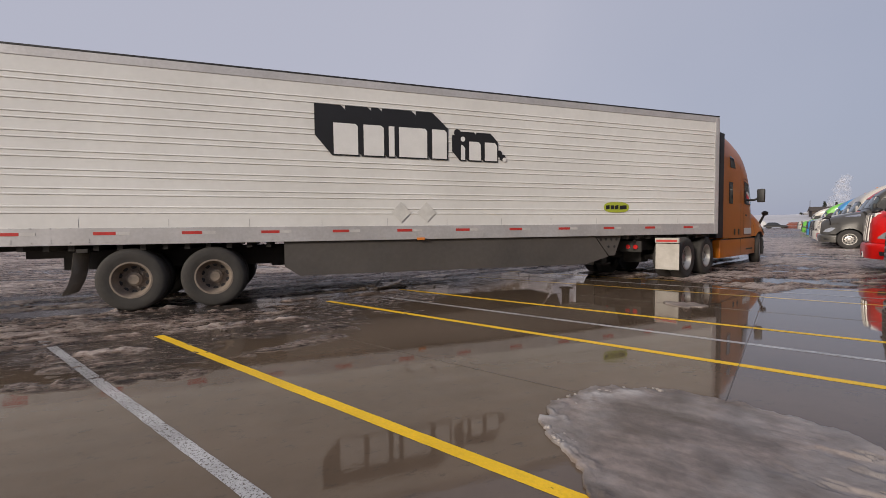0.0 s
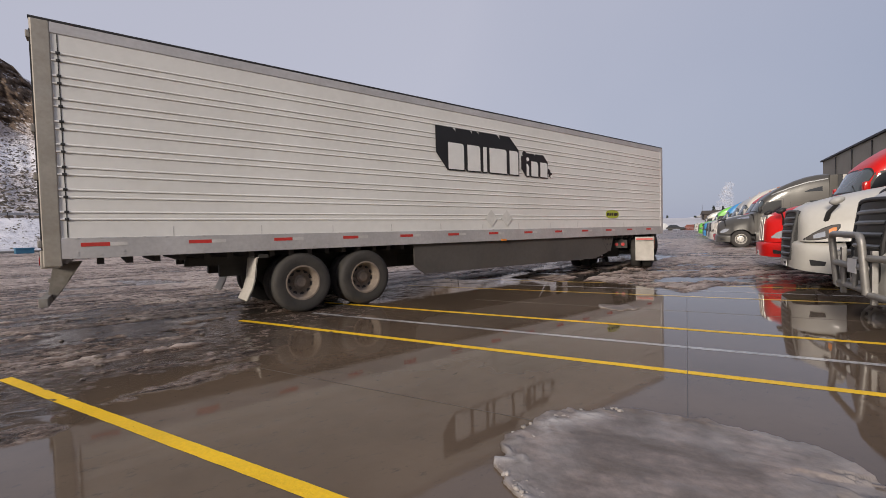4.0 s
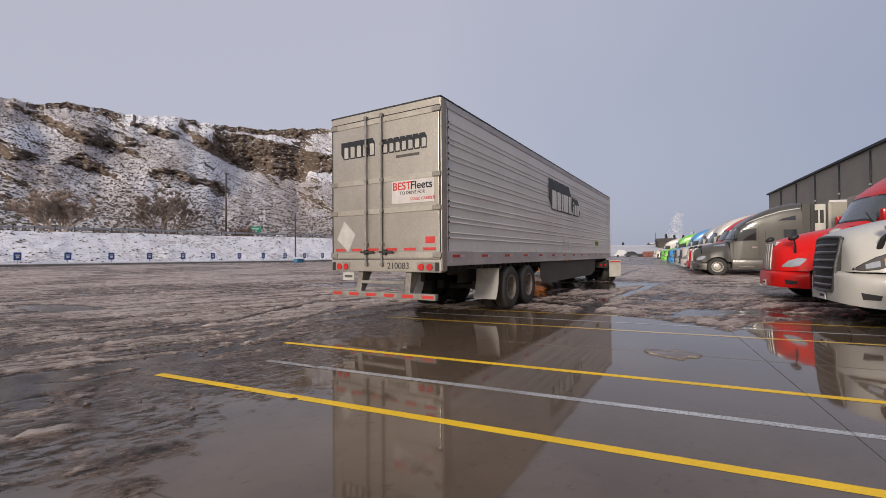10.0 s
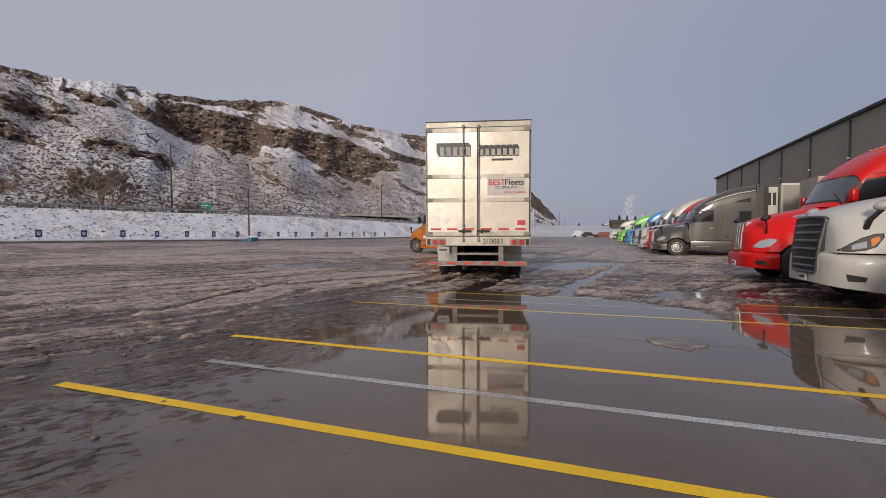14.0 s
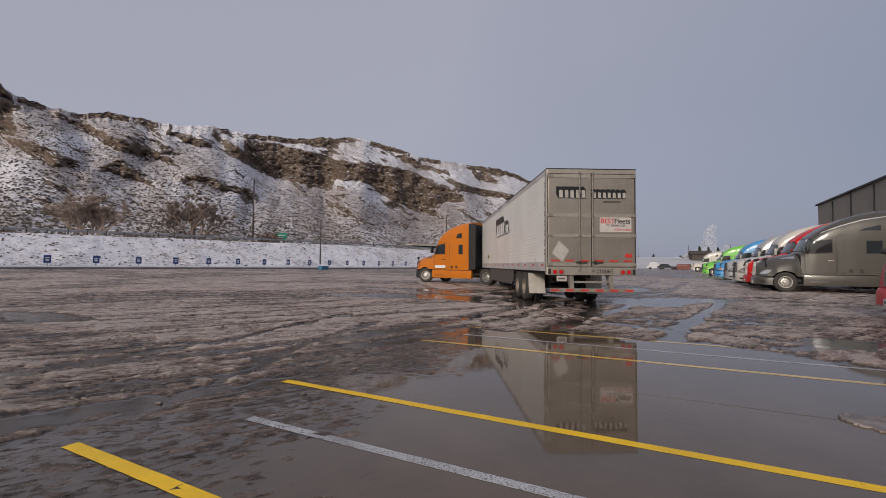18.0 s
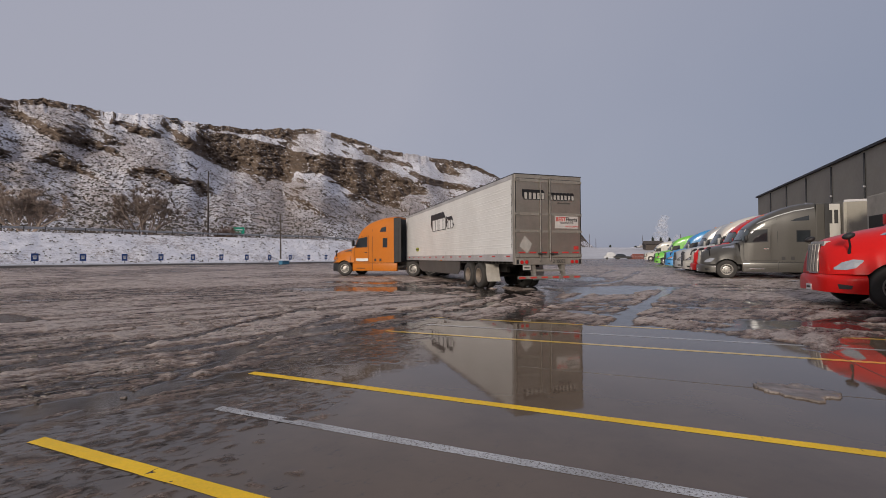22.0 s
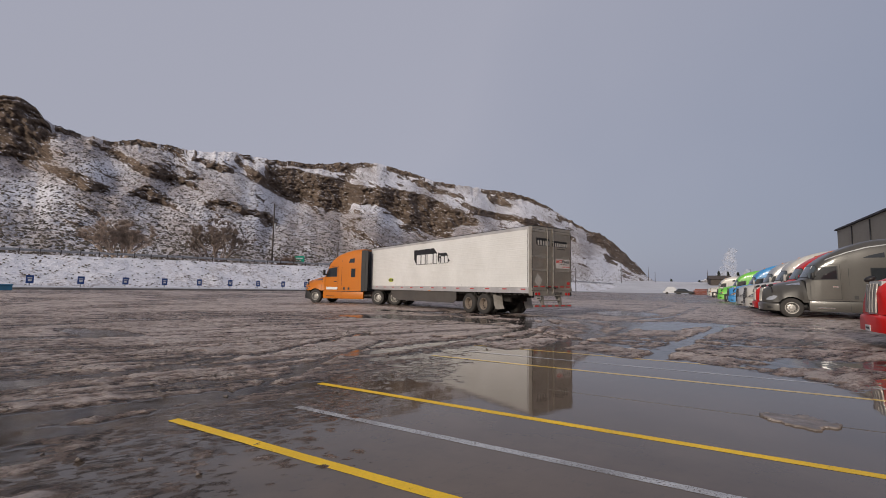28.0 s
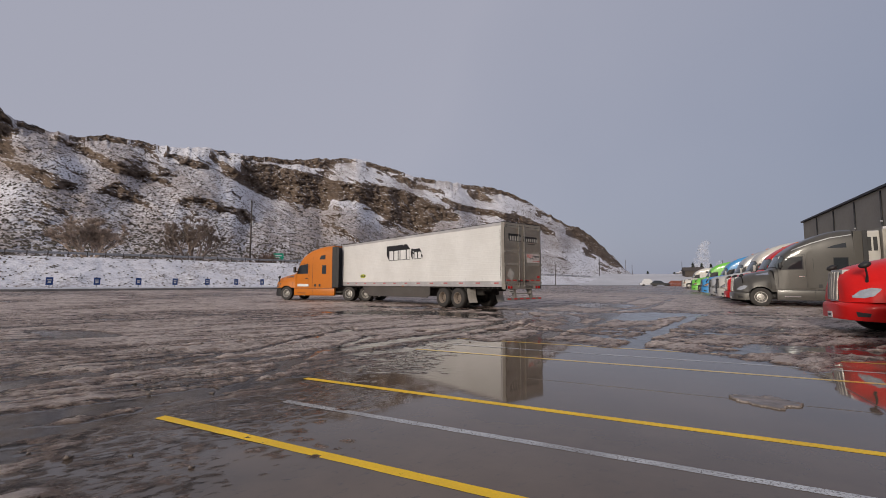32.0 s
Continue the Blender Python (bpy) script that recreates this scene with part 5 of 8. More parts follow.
def wheel_meshes(rim_mat, nuts=10, dish=0.10, holes=10):
    """Tyre and rim of one wheel, axle along y, outer face to +y."""
    bm = bmesh.new()
    spin(bm, [(-0.135, 0.30), (-0.14, 0.36), (-0.15, 0.45), (-0.125, 0.495), (-0.07, 0.512), (0.07, 0.512), (0.125, 0.495), (0.15, 0.45), (0.14, 0.36), (0.13, 0.295)], 40, caps=False)
    tyre = finish(bm, "tyre", M_TYRE, True, 50)
    bm = bmesh.new()
    spin(bm, [(-0.12, 0.28), (0.12, 0.30), (0.135, 0.30), (0.135, 0.275), (0.11, 0.262), (0.10 - dish * 0.3, 0.245), (0.09 - dish, 0.20), (0.095 - dish, 0.155), (0.10 - dish, 0.12), (0.135 - dish, 0.115), (0.15 - dish, 0.085), (0.165 - dish, 0.08), (0.17 - dish, 0.03), (0.17 - dish, 0.001)], 40)
    for k in range(nuts):
        a = 2 * math.pi * k / nuts
        tube(bm, [(0.14 * math.cos(a), 0.085 - dish, 0.14 * math.sin(a)), (0.14 * math.cos(a), 0.12 - dish, 0.14 * math.sin(a))], 0.016, 6)
    rim = finish(bm, "rim", rim_mat, True, 40)
    bm = bmesh.new()
    for k in range(holes):
        a = 2 * math.pi * (k + 0.5) / holes
        c = Vector((0.212 * math.cos(a), 0.106 - dish * 0.86, 0.212 * math.sin(a)))
        ring = [bm.verts.new(c + Vector((0.043 * math.cos(q * math.pi / 4), 0.004, 0.043 * math.sin(q * math.pi / 4)))) for q in range(8)]
        bm.faces.new(ring)
    hole = finish(bm, "hand_holes", M_BLACK)
    return tyre, rim, hole


WHEEL_DIRTY = wheel_meshes(M_RIM, dish=0.15)
WHEEL_ALLOY = wheel_meshes(M_ALLOY)


def add_wheel(owner, x, y, side, kit, spin_list=None, dual=False, steer=False):
    """A wheel under its vehicle: rim with tyre, or two tyres on a dual hub."""
    tyre, rim, hole = kit
    w = new("wheel", rim)
    w.parent = owner
    turn = 0 if side > 0 else 180
    w.matrix_basis = pose(x, y, 0.512, 0, 0, turn)
    t = new("tyre", tyre)
    t.parent = w
    h = new("hand_holes", hole)
    h.parent = w
    tagged(h, kind="stuff")
    if dual:
        t2 = new("tyre", tyre)
        t2.parent = w
        t2.matrix_basis = pose(0, -0.34, 0)
    if spin_list is not None:
        spin_list.append((w, x, y, turn, steer))
    return w


# ---- semi-trailer ----
TL, TW, TH = 16.15, 1.30, 4.07
WALL_PANELS = 9
TRAILER_WHEELS, TRACTOR_WHEELS = [], []


def corrugated_wall(length, z0, z1, sgn):
    """A long wall of horizontal panels with pressed grooves between them."""
    prof = [(0.0, z0)]
    for k in range(1, WALL_PANELS):
        z = z0 + k * (z1 - z0) / WALL_PANELS
        for b in (z - 0.047, z + 0.047):
            prof += [(0.0, b - 0.016), (0.014, b - 0.008), (0.014, b + 0.004), (0.0, b + 0.014)]
    prof.append((0.0, z1))
    xs = [0.0, length]
    v, f = [], []
    deep = 1.0 if sgn < 0 else 0.35
    for x in xs:
        v += [(x, sgn * (TW + d * deep), z) for d, z in prof]
    m = len(prof)
    f += [(k, k + 1, m + k + 1, m + k) for k in range(m - 1)]
    k0 = len(v)
    v += [(x, sgn * (TW - 0.05), z) for x in xs for z in (z0, z1)]
    f += [(k0, k0 + 1, k0 + 3, k0 + 2), (0, m, k0 + 2, k0), (m - 1, 2 * m - 1, k0 + 3, k0 + 1)]
    return v, f


def panel_face(bm, pts):
    bm.faces.new([bm.verts.new(p) for p in pts])


def flat_shape(bm, pts, y, sgn, x0, z0, flip):
    """A thin cut-out shape on a side wall; points in reading direction."""
    q = [Vector((x0 + flip * u, sgn * y, z0 + w)) for u, w in pts]
    q2 = [p + Vector((0, sgn * 0.002, 0)) for p in q]
    a, b = [bm.verts.new(p) for p in q], [bm.verts.new(p) for p in q2]
    bm.faces.new(b)
    n = len(a)
    for i in range(n):
        bm.faces.new((a[i], a[(i + 1) % n], b[(i + 1) % n], b[i]))


LOGO_BLOCKS = [(0.30, 0.50), (0.85, 0.44), (1.33, 0.15), (1.53, 0.62), (2.20, 0.36)]


def side_logo(owner, sgn, x0, flip):
    """The carrier's mark as plain shapes: white blocks with black block shadows."""
    def piece(name, pts, y, mat):
        bm = bmesh.new()
        flat_shape(bm, pts, y, sgn, x0, 2.66, flip)
        return part(name, bm, mat, owner)

    y = TW + 0.0155
    tall = [(u, w, 0.62, 0.30) for u, w in LOGO_BLOCKS]
    for k, (u, w, h, d) in enumerate(tall):
        s = piece("mark_shadow", [(u - d, 0.36), (u - d, h + d), (u - d + w * 0.93, h + d), (u + w, h + 0.01), (u + w, 0.0), (u, 0.0)], y + 0.0006 * k, M_LOGO)
        q = [(u + 0.03, 0.025), (u + 0.03, 0.595), (u + w - 0.07, 0.595), (u + w - 0.025, 0.55), (u + w - 0.025, 0.025)]
        if w < 0.2:
            q = [(u + 0.03, 0.025), (u + 0.03, 0.595), (u + w - 0.01, 0.595), (u + w - 0.01, 0.025)]
        piece("mark_block", q, y + 0.006, M_VINYL)
    for k, (u, w, h) in enumerate(((2.82, 0.13, 0.34), (3.00, 0.30, 0.42), (3.35, 0.32, 0.42))):
        piece("mark_shadow", [(u - 0.17, 0.19), (u - 0.17, h + 0.17), (u - 0.17 + w, h + 0.17), (u + w, h), (u + w, 0.0), (u, 0.0)], y + 0.0006 * k, M_LOGO)
        q = [(u + 0.02, 0.025), (u + 0.02, h - 0.02), (u + w - 0.07, h - 0.02), (u + w - 0.02, h - 0.08), (u + w - 0.02, 0.025)]
        piece("mark_block", q, y + 0.006, M_VINYL)
    for cu, cw, r in ((2.885, 0.44, 0.062), (3.82, 0.065, 0.058)):
        ring = lambda rr, dx, dy: [(cu + dx + rr * math.cos(a), cw + dy + rr * math.sin(a)) for a in np.linspace(0, 2 * math.pi, 14, endpoint=False)]
        piece("mark_shadow", ring(r * 1.2, -0.04, 0.04), y + 0.002, M_LOGO)
        piece("mark_shadow", ring(r * 1.2, -0.12, 0.12), y + 0.0025, M_LOGO)
        piece("mark_block", ring(r * 0.8, 0, 0), y + 0.006, M_VINYL)


def lettering(name, text, size, mat, owner, m, extrude=0.0015, bold=0.0):
    cu = bpy.data.curves.new(name, "FONT")
    cu.body, cu.size, cu.extrude, cu.offset = text, size, extrude, bold
    cu.align_x, cu.align_y = "CENTER", "CENTER"
    tmp = bpy.data.objects.new(name, cu)
    scene.collection.objects.link(tmp)
    dg = bpy.context.evaluated_depsgraph_get()
    me = bpy.data.meshes.new_from_object(tmp.evaluated_get(dg))
    bpy.data.objects.remove(tmp)
    me.materials.clear()
    me.materials.append(mat)
    ob = new(name, me)
    ob.parent = owner
    ob.matrix_basis = m
    return ob


def quilted_material():
    """Stainless skin pressed in small diamonds."""
    m = material("quilted_stainless", (0.56, 0.51, 0.44), 0.33, metal=0.84, vary=0.10, scale=1.3, fine=22, dirt=(0.15, 0.13, 0.105), dirt_amount=0.36)
    n, l = m.node_tree.nodes, m.node_tree.links
    b = n["Principled BSDF"]
    tc = n.new("ShaderNodeTexCoord")
    sep = n.new("ShaderNodeSeparateXYZ")
    l.new(tc.outputs["Object"], sep.inputs["Vector"])
    waves = []
    for op in ("ADD", "SUBTRACT"):
        a = n.new("ShaderNodeMath")
        a.operation = op
        l.new(sep.outputs["Y"], a.inputs[0])
        l.new(sep.outputs["Z"], a.inputs[1])
        p = n.new("ShaderNodeMath")
        p.operation = "PINGPONG"
        l.new(a.outputs["Value"], p.inputs[0])
        p.inputs[1].default_value = 0.055
        waves.append(p)
    mn = n.new("ShaderNodeMath")
    mn.operation = "MINIMUM"
    l.new(waves[0].outputs["Value"], mn.inputs[0])
    l.new(waves[1].outputs["Value"], mn.inputs[1])
    warp = n.new("ShaderNodeTexNoise")
    warp.inputs["Scale"].default_value = 1.4
    l.new(tc.outputs["Object"], warp.inputs["Vector"])
    sm = n.new("ShaderNodeMath")
    sm.operation = "MULTIPLY_ADD"
    sm.inputs[1].default_value = 0.10
    l.new(warp.outputs["Fac"], sm.inputs[0])
    l.new(mn.outputs["Value"], sm.inputs[2])
    bp = n.new("ShaderNodeBump")
    bp.inputs["Strength"].default_value, bp.inputs["Distance"].default_value = 0.15, 0.10
    l.new(sm.outputs["Value"], bp.inputs["Height"])
    l.new(bp.outputs["Normal"], b.inputs["Normal"])
    return m


M_QUILT = quilted_material()
M_GUARD = material("salt_stained_steel", (0.34, 0.32, 0.29), 0.55, metal=0.3, vary=0.25, scale=4, fine=20, dirt=(0.14, 0.12, 0.10), dirt_amount=0.55)
M_AWARD = material("faded_sign_vinyl", (0.60, 0.56, 0.54), 0.5, vary=0.08, scale=6, dirt=(0.36, 0.32, 0.29), dirt_amount=0.35)
M_PLACARD = material("white_placard", (0.72, 0.71, 0.68), 0.4, vary=0.12, scale=5, dirt=(0.36, 0.33, 0.28), dirt_amount=0.3)
M_FADED = material("faded_placard", (0.50, 0.48, 0.45), 0.5, vary=0.2, scale=5, dirt=(0.30, 0.27, 0.24), dirt_amount=0.6)
M_DIAMOND = material("worn_white_placard", (0.64, 0.61, 0.56), 0.42, metal=0.5, vary=0.10, scale=7, dirt=(0.40, 0.37, 0.33), dirt_amount=0.25)
M_GREYROD = material("dirty_galvanised_rod", (0.30, 0.28, 0.255), 0.5, metal=0.4, vary=0.2, scale=5, dirt=(0.10, 0.09, 0.08), dirt_amount=0.4)
M_UNDER = material("trailer_underframe", (0.030, 0.027, 0.025), 0.7, vary=0.3, scale=2, dirt=(0.08, 0.068, 0.058), dirt_amount=0.3)


def build_trailer(m, label, full=True, spin_list=None):
    tr = thing("semi_trailer", m, label, "semi-trailer")
    for sgn in (1, -1):
        v, f = corrugated_wall(TL - 0.30, 1.36, 3.93, sgn)
        v = [(x + 0.16, y, z) for x, y, z in v]
        part("side_wall", mesh_from("side_wall", v, f, M_TRAILER, False), None, tr)
        part("bottom_rail", boxes((0.10, TL, sgn * (TW - 0.09), sgn * (TW + 0.012), 1.09, 1.36) if sgn > 0 else (0.10, TL, -(TW + 0.012), -(TW - 0.09), 1.09, 1.36), bevel=0.006), M_RAIL, tr, "riveted aluminium bottom rail")
        part("top_rail", boxes((0.0, TL, sgn * (TW - 0.07), sgn * (TW + 0.012), 3.93, TH) if sgn > 0 else (0.0, TL, -(TW + 0.012), -(TW - 0.07), 3.93, TH), bevel=0.012), M_RAIL, tr)
        a, b = (sgn * (TW - 0.12), sgn * (TW + 0.016)) if sgn > 0 else (-(TW + 0.016), -(TW - 0.12))
        part("front_post", boxes((TL - 0.14, TL + 0.02, a, b, 1.09, TH - 0.01), bevel=0.03), M_RAIL, tr)
        part("corner_post", boxes((-0.02, 0.16, a, b, 1.0, TH), bevel=0.012), M_DOOR, tr, "stainless corner post with hinges")
        # reflective tape along the rail
        for k in range(13):
            x = 0.35 + k * 1.22
            y0, y1 = sorted((sgn * (TW + 0.012), sgn * (TW + 0.016)))
            part("red_tape", boxes((x, x + 0.30, y0, y1, 1.245, 1.295)), M_RED, tr)
            part("white_tape", boxes((x + 0.302, x + 0.50, y0, y1, 1.245, 1.295)), M_TAPEWHITE, tr)
        if full:
            # rivet heads and stringer bolts
            bm = bmesh.new()
            for k in range(66):
                x = 0.3 + k * 0.242
                for z in (1.345, 1.125) if k % 2 else (1.345, 1.125, 1.165):
                    y0, y1 = sorted((sgn * (TW + 0.012), sgn * (TW + 0.019)))
                    box(bm, x, x + 0.022, y0, y1, z, z + 0.018)
            tagged(part("rivets", bm, M_RAIL, tr), kind="stuff")
            for k in range(1, 13):
                y0, y1 = sorted((sgn * (TW - 0.002), sgn * (TW + 0.0035)))
                part("panel_seam", boxes((0.16 + k * 1.22, 0.166 + k * 1.22, y0, y1, 1.365, 1.50)), M_RAIL, tr)
            # seam with black clips before the door post
            y0, y1 = sorted((sgn * (TW - 0.002), sgn * (TW + 0.004)))
            part("wall_seam", boxes((0.222, 0.232, y0, y1, 1.365, 3.925)), M_BLACK, tr)
            y0, y1 = sorted((sgn * (TW + 0.002), sgn * (TW + 0.022)))
            for k in range(1, WALL_PANELS):
                for dz in (-0.047, 0.047):
                    z = 1.36 + k * 2.57 / WALL_PANELS + dz
                    part("seam_clip", boxes((0.205, 0.25, y0, y1, z - 0.016, z + 0.016), bevel=0.005), M_BLACK, tr)
            side_logo(tr, sgn, 6.17 if sgn < 0 else 9.98, 1 if sgn < 0 else -1)
            bm = bmesh.new()
            ring = [(0.36 + (0.36 if abs(math.cos(a)) > 0 else 0) * math.copysign(abs(math.cos(a)) ** 0.7, math.cos(a)), 0.12 + 0.12 * math.copysign(abs(math.sin(a)) ** 0.7, math.sin(a))) for a in np.linspace(0, 2 * math.pi, 20, endpoint=False)]
            x0, fl = (12.55, 1) if sgn < 0 else (13.35, -1)
            flat_shape(bm, ring, TW + 0.0155, sgn, x0, 1.63, fl)
            st = part("leaf_sticker", bm, M_GREEN, tr, "lime green oval sticker")
            bm = bmesh.new()
            for u, w in ((0.06, 0.10), (0.19, 0.10), (0.31, 0.10), (0.45, 0.20)):
                flat_shape(bm, [(u, 0.07), (u, 0.16), (u + w, 0.17), (u + w, 0.08)], TW + 0.0185, sgn, x0, 1.63, fl)
            part("sticker_bars", bm, M_LOGO, st)
            for k in range(2 if sgn < 0 else 0):
                bm = bmesh.new()
                flat_shape(bm, [(0, 0.2), (0.2, 0.4), (0.4, 0.2), (0.2, 0.0)], TW + 0.0155, sgn, 7.55 + 0.52 * k, 1.42, 1)
                part("placard_holder", bm, M_PLACARD, tr, "white diamond placard holder")
            # side skirt with a raked nose
            y = sgn * (TW - 0.06)
            bm = bmesh.new()
            outline = [(5.60, 1.09), (5.60, 0.64), (5.86, 0.46), (12.1, 0.44), (12.75, 0.60), (12.35, 1.09)]
            f0 = [bm.verts.new((x, y, z)) for x, z in outline]
            f1 = [bm.verts.new((x, y - sgn * 0.03, z)) for x, z in outline]
            bm.faces.new(f0)
            bm.faces.new(list(reversed(f1)))
            for i in range(len(f0)):
                bm.faces.new((f0[i], f0[(i + 1) % len(f0)], f1[(i + 1) % len(f1)], f1[i]))
            part("side_skirt", bm, M_SKIRT, tr, "dull grey aerodynamic side skirt")
            bm = bmesh.new()
            outline = [(12.40, 1.088), (13.15, 1.088), (12.97, 0.62), (12.80, 0.62)]
            f0 = [bm.verts.new((x, y - sgn * 0.034, z)) for x, z in outline]
            f1 = [bm.verts.new((x, y - sgn * 0.06, z)) for x, z in outline]
            bm.faces.new(f0)
            bm.faces.new(list(reversed(f1)))
            for i in range(4):
                bm.faces.new((f0[i], f0[(i + 1) % 4], f1[(i + 1) % 4], f1[i]))
            brk = part("skirt_bracket", bm, M_SKIRT, tr, "dark bracket plate with punched holes")
            for hx, hz in ((12.56, 1.0), (12.70, 1.0), (12.86, 1.0), (13.01, 1.0), (12.78, 0.83), (12.95, 0.83)):
                part("punched_hole", tube(bmesh.new(), [(hx, y - sgn * 0.036, hz), (hx, y - sgn * 0.029, hz)], 0.032, 10), M_BLACK, brk)
            y0, y1 = sorted((sgn * (TW + 0.012), sgn * (TW + 0.045)))
            part("side_marker_lamp", boxes((8.06, 8.22, y0, y1, 1.075, 1.125), bevel=0.01), M_AMBER, tr, "amber side marker lamp")
    part("roof_edge", boxes((-0.034, TL + 0.005, -TW - 0.016, -TW + 0.05, TH, TH + 0.025), (-0.034, TL + 0.005, TW - 0.05, TW + 0.016, TH, TH + 0.025), (-0.038, 0.06, -TW, TW, TH + 0.001, TH + 0.026)), M_BLACK, tr)
    part("roof", boxes((0.0, TL, -TW + 0.06, TW - 0.06, TH - 0.06, TH - 0.012)), M_RAIL, tr)
    part("floor", boxes((0.05, TL, -TW + 0.08, TW - 0.08, 1.10, 1.24)), M_UNDER, tr)
    part("front_wall", boxes((TL - 0.05, TL, -TW + 0.1, TW - 0.1, 1.15, TH - 0.05)), M_TRAILER, tr)
    beam = finish(boxes((0.0, 0.08, -1.2, 1.2, 1.0, 1.10)), "cross_member", M_UNDER)
    for k in range(48):
        part("cross_member", beam, None, tr, at=pose(0.5 + k * 0.32, 0, 0))
    bm = bmesh.new()
    box(bm, 1.6, 9.0, -0.56, -0.46, 0.86, 1.0)
    box(bm, 1.6, 9.0, 0.46, 0.56, 0.86, 1.0)
    part("underframe", bm, M_UNDER, tr)
    part("coupler_plate", boxes((13.6, 16.1, -1.1, 1.1, 1.02, 1.10)), M_UNDER, tr)
    if full:
        part("refrigeration_unit", boxes((TL + 0.02, TL + 0.42, -0.98, 0.98, 2.0, 3.9), bevel=0.06), M_WHITEP, tr)
    # running gear
    bm = bmesh.new()
    for y in (-0.50, 0.50):
        box(bm, 2.1, 5.6, y - 0.06, y + 0.06, 0.66, 0.88, 0.01)
        box(bm, 2.9, 3.5, y - 0.1, y + 0.1, 0.45, 0.66)
        box(bm, 4.15, 4.75, y - 0.1, y + 0.1, 0.45, 0.66)
    box(bm, 5.35, 5.65, -0.55, 0.55, 0.62, 0.88, 0.02)
    part("bogie_frame", bm, M_STEEL, tr)
    for x in (3.26, 4.46):
        bm = bmesh.new()
        tube(bm, [(x, -1.1, 0.512), (x, 1.1, 0.512)], 0.075, 10)
        tube(bm, [(x, -0.8, 0.512), (x, -0.72, 0.512)], 0.21, 16)
        tube(bm, [(x, 0.72, 0.512), (x, 0.8, 0.512)], 0.21, 16)
        part("axle", bm, M_STEEL, tr)
        for sgn in (1, -1):
            add_wheel(tr, x, sgn * 1.145, sgn, WHEEL_DIRTY, spin_list, True)
    for sgn in (1, -1):
        bm = bmesh.new()
        pts = [(2.62, 1.02), (2.53, 0.97), (2.51, 0.82), (2.49, 0.64), (2.44, 0.47), (2.35, 0.30)]
        y0, y1 = sorted((sgn * 0.72, sgn * 1.28))
        for (xa, za), (xb, zb) in zip(pts, pts[1:]):
            panel_face(bm, [(xa, y0, za), (xa, y1, za), (xb, y1, zb), (xb, y0, zb)])
            panel_face(bm, [(xa - 0.018, y0, za), (xb - 0.018, y0, zb), (xb - 0.018, y1, zb), (xa - 0.018, y1, za)])
        bmesh.ops.remove_doubles(bm, verts=bm.verts, dist=0.0005)
        part("mud_flap", bm, M_FLAP, tr, "dirty white mud flap")
        part("flap_bracket", boxes((2.55, 2.70, min(y0, y1), max(y0, y1), 0.97, 1.03), bevel=0.008), M_STEEL, tr)
        part("landing_leg", boxes((12.9, 13.05, sgn * 0.75 - 0.08, sgn * 0.75 + 0.08, 0.42, 1.05), (12.83, 13.12, sgn * 0.75 - 0.14, sgn * 0.75 + 0.14, 0.38, 0.42), bevel=0.01), M_STEEL, tr)
    # tail
    part("rear_header", boxes((-0.03, 0.10, -TW, TW, 3.93, TH + 0.01), bevel=0.012), M_DOOR, tr)
    part("rear_sill", boxes((-0.05, 0.14, -TW, TW, 0.98, 1.21), bevel=0.012), M_DOOR, tr, "stainless rear sill")
    for sgn in (1, -1):
        y0, y1 = sorted((sgn * 0.012, sgn * (TW - 0.03)))
        part("door_seal", boxes((-0.036, 0.04, *sorted((sgn * (TW - 0.03), sgn * (TW - 0.005))), 1.215, 3.935), (-0.0362, 0.0, y0, y1, 3.93, 3.944), (-0.0362, 0.0, y0, y1, 1.208, 1.22)), M_BLACK, tr)
        door = part("rear_door", boxes((-0.035, 0.05, y0, y1, 1.22, 3.93), bevel=0.008), M_QUILT, tr, "quilted stainless rear door")
        if full:
            for z in (1.29, 2.13, 2.72, 3.87):
                part("hinge_band", boxes((-0.048, -0.034, y0 + 0.01, y1 - 0.01, z - 0.05, z + 0.05), bevel=0.004), M_DOOR, door)
                h0, h1 = sorted((sgn * (TW - 0.16), sgn * (TW + 0.012)))
                part("door_hinge", boxes((-0.066, -0.02, h0, h1, z - 0.045, z + 0.045), bevel=0.012), M_GUARD, door)
            for yr in ((0.36,) if sgn > 0 else (-0.02,)):
                bm = bmesh.new()
                tube(bm, [(-0.085, yr, 1.08), (-0.085, yr, 3.99)], 0.019, 10)
                for z in (1.12, 1.5, 2.13, 2.72, 3.4, 3.95):
                    box(bm, -0.108, -0.035, yr - 0.035, yr + 0.035, z - 0.028, z + 0.028, 0.006)
                part("lock_rod", bm, M_GREYROD, door)
            for yh in ((0.36,) if sgn > 0 else (-0.10,)):
                part("door_handle", boxes((-0.12, -0.09, yh - 0.20, yh + 0.12, 1.335, 1.375), (-0.11, -0.04, yh - 0.03, yh + 0.03, 1.30, 1.40), bevel=0.006), M_STEEL, door)
            for k in range(3):
                y = sgn * (0.22 + k * 0.42)
                part("red_tape", boxes((-0.0405, -0.036, y - 0.13, y + 0.13, 1.375, 1.425)), M_RED, door)
    for k, y in enumerate((1.08, 0.90, -0.90, -1.08)):
        bm = bmesh.new()
        tube(bm, [(-0.05, y, 1.075), (-0.075, y, 1.075)], 0.062, 18)
        part("tail_lamp", bm, M_LAMPRED, tr, "round red tail lamp")
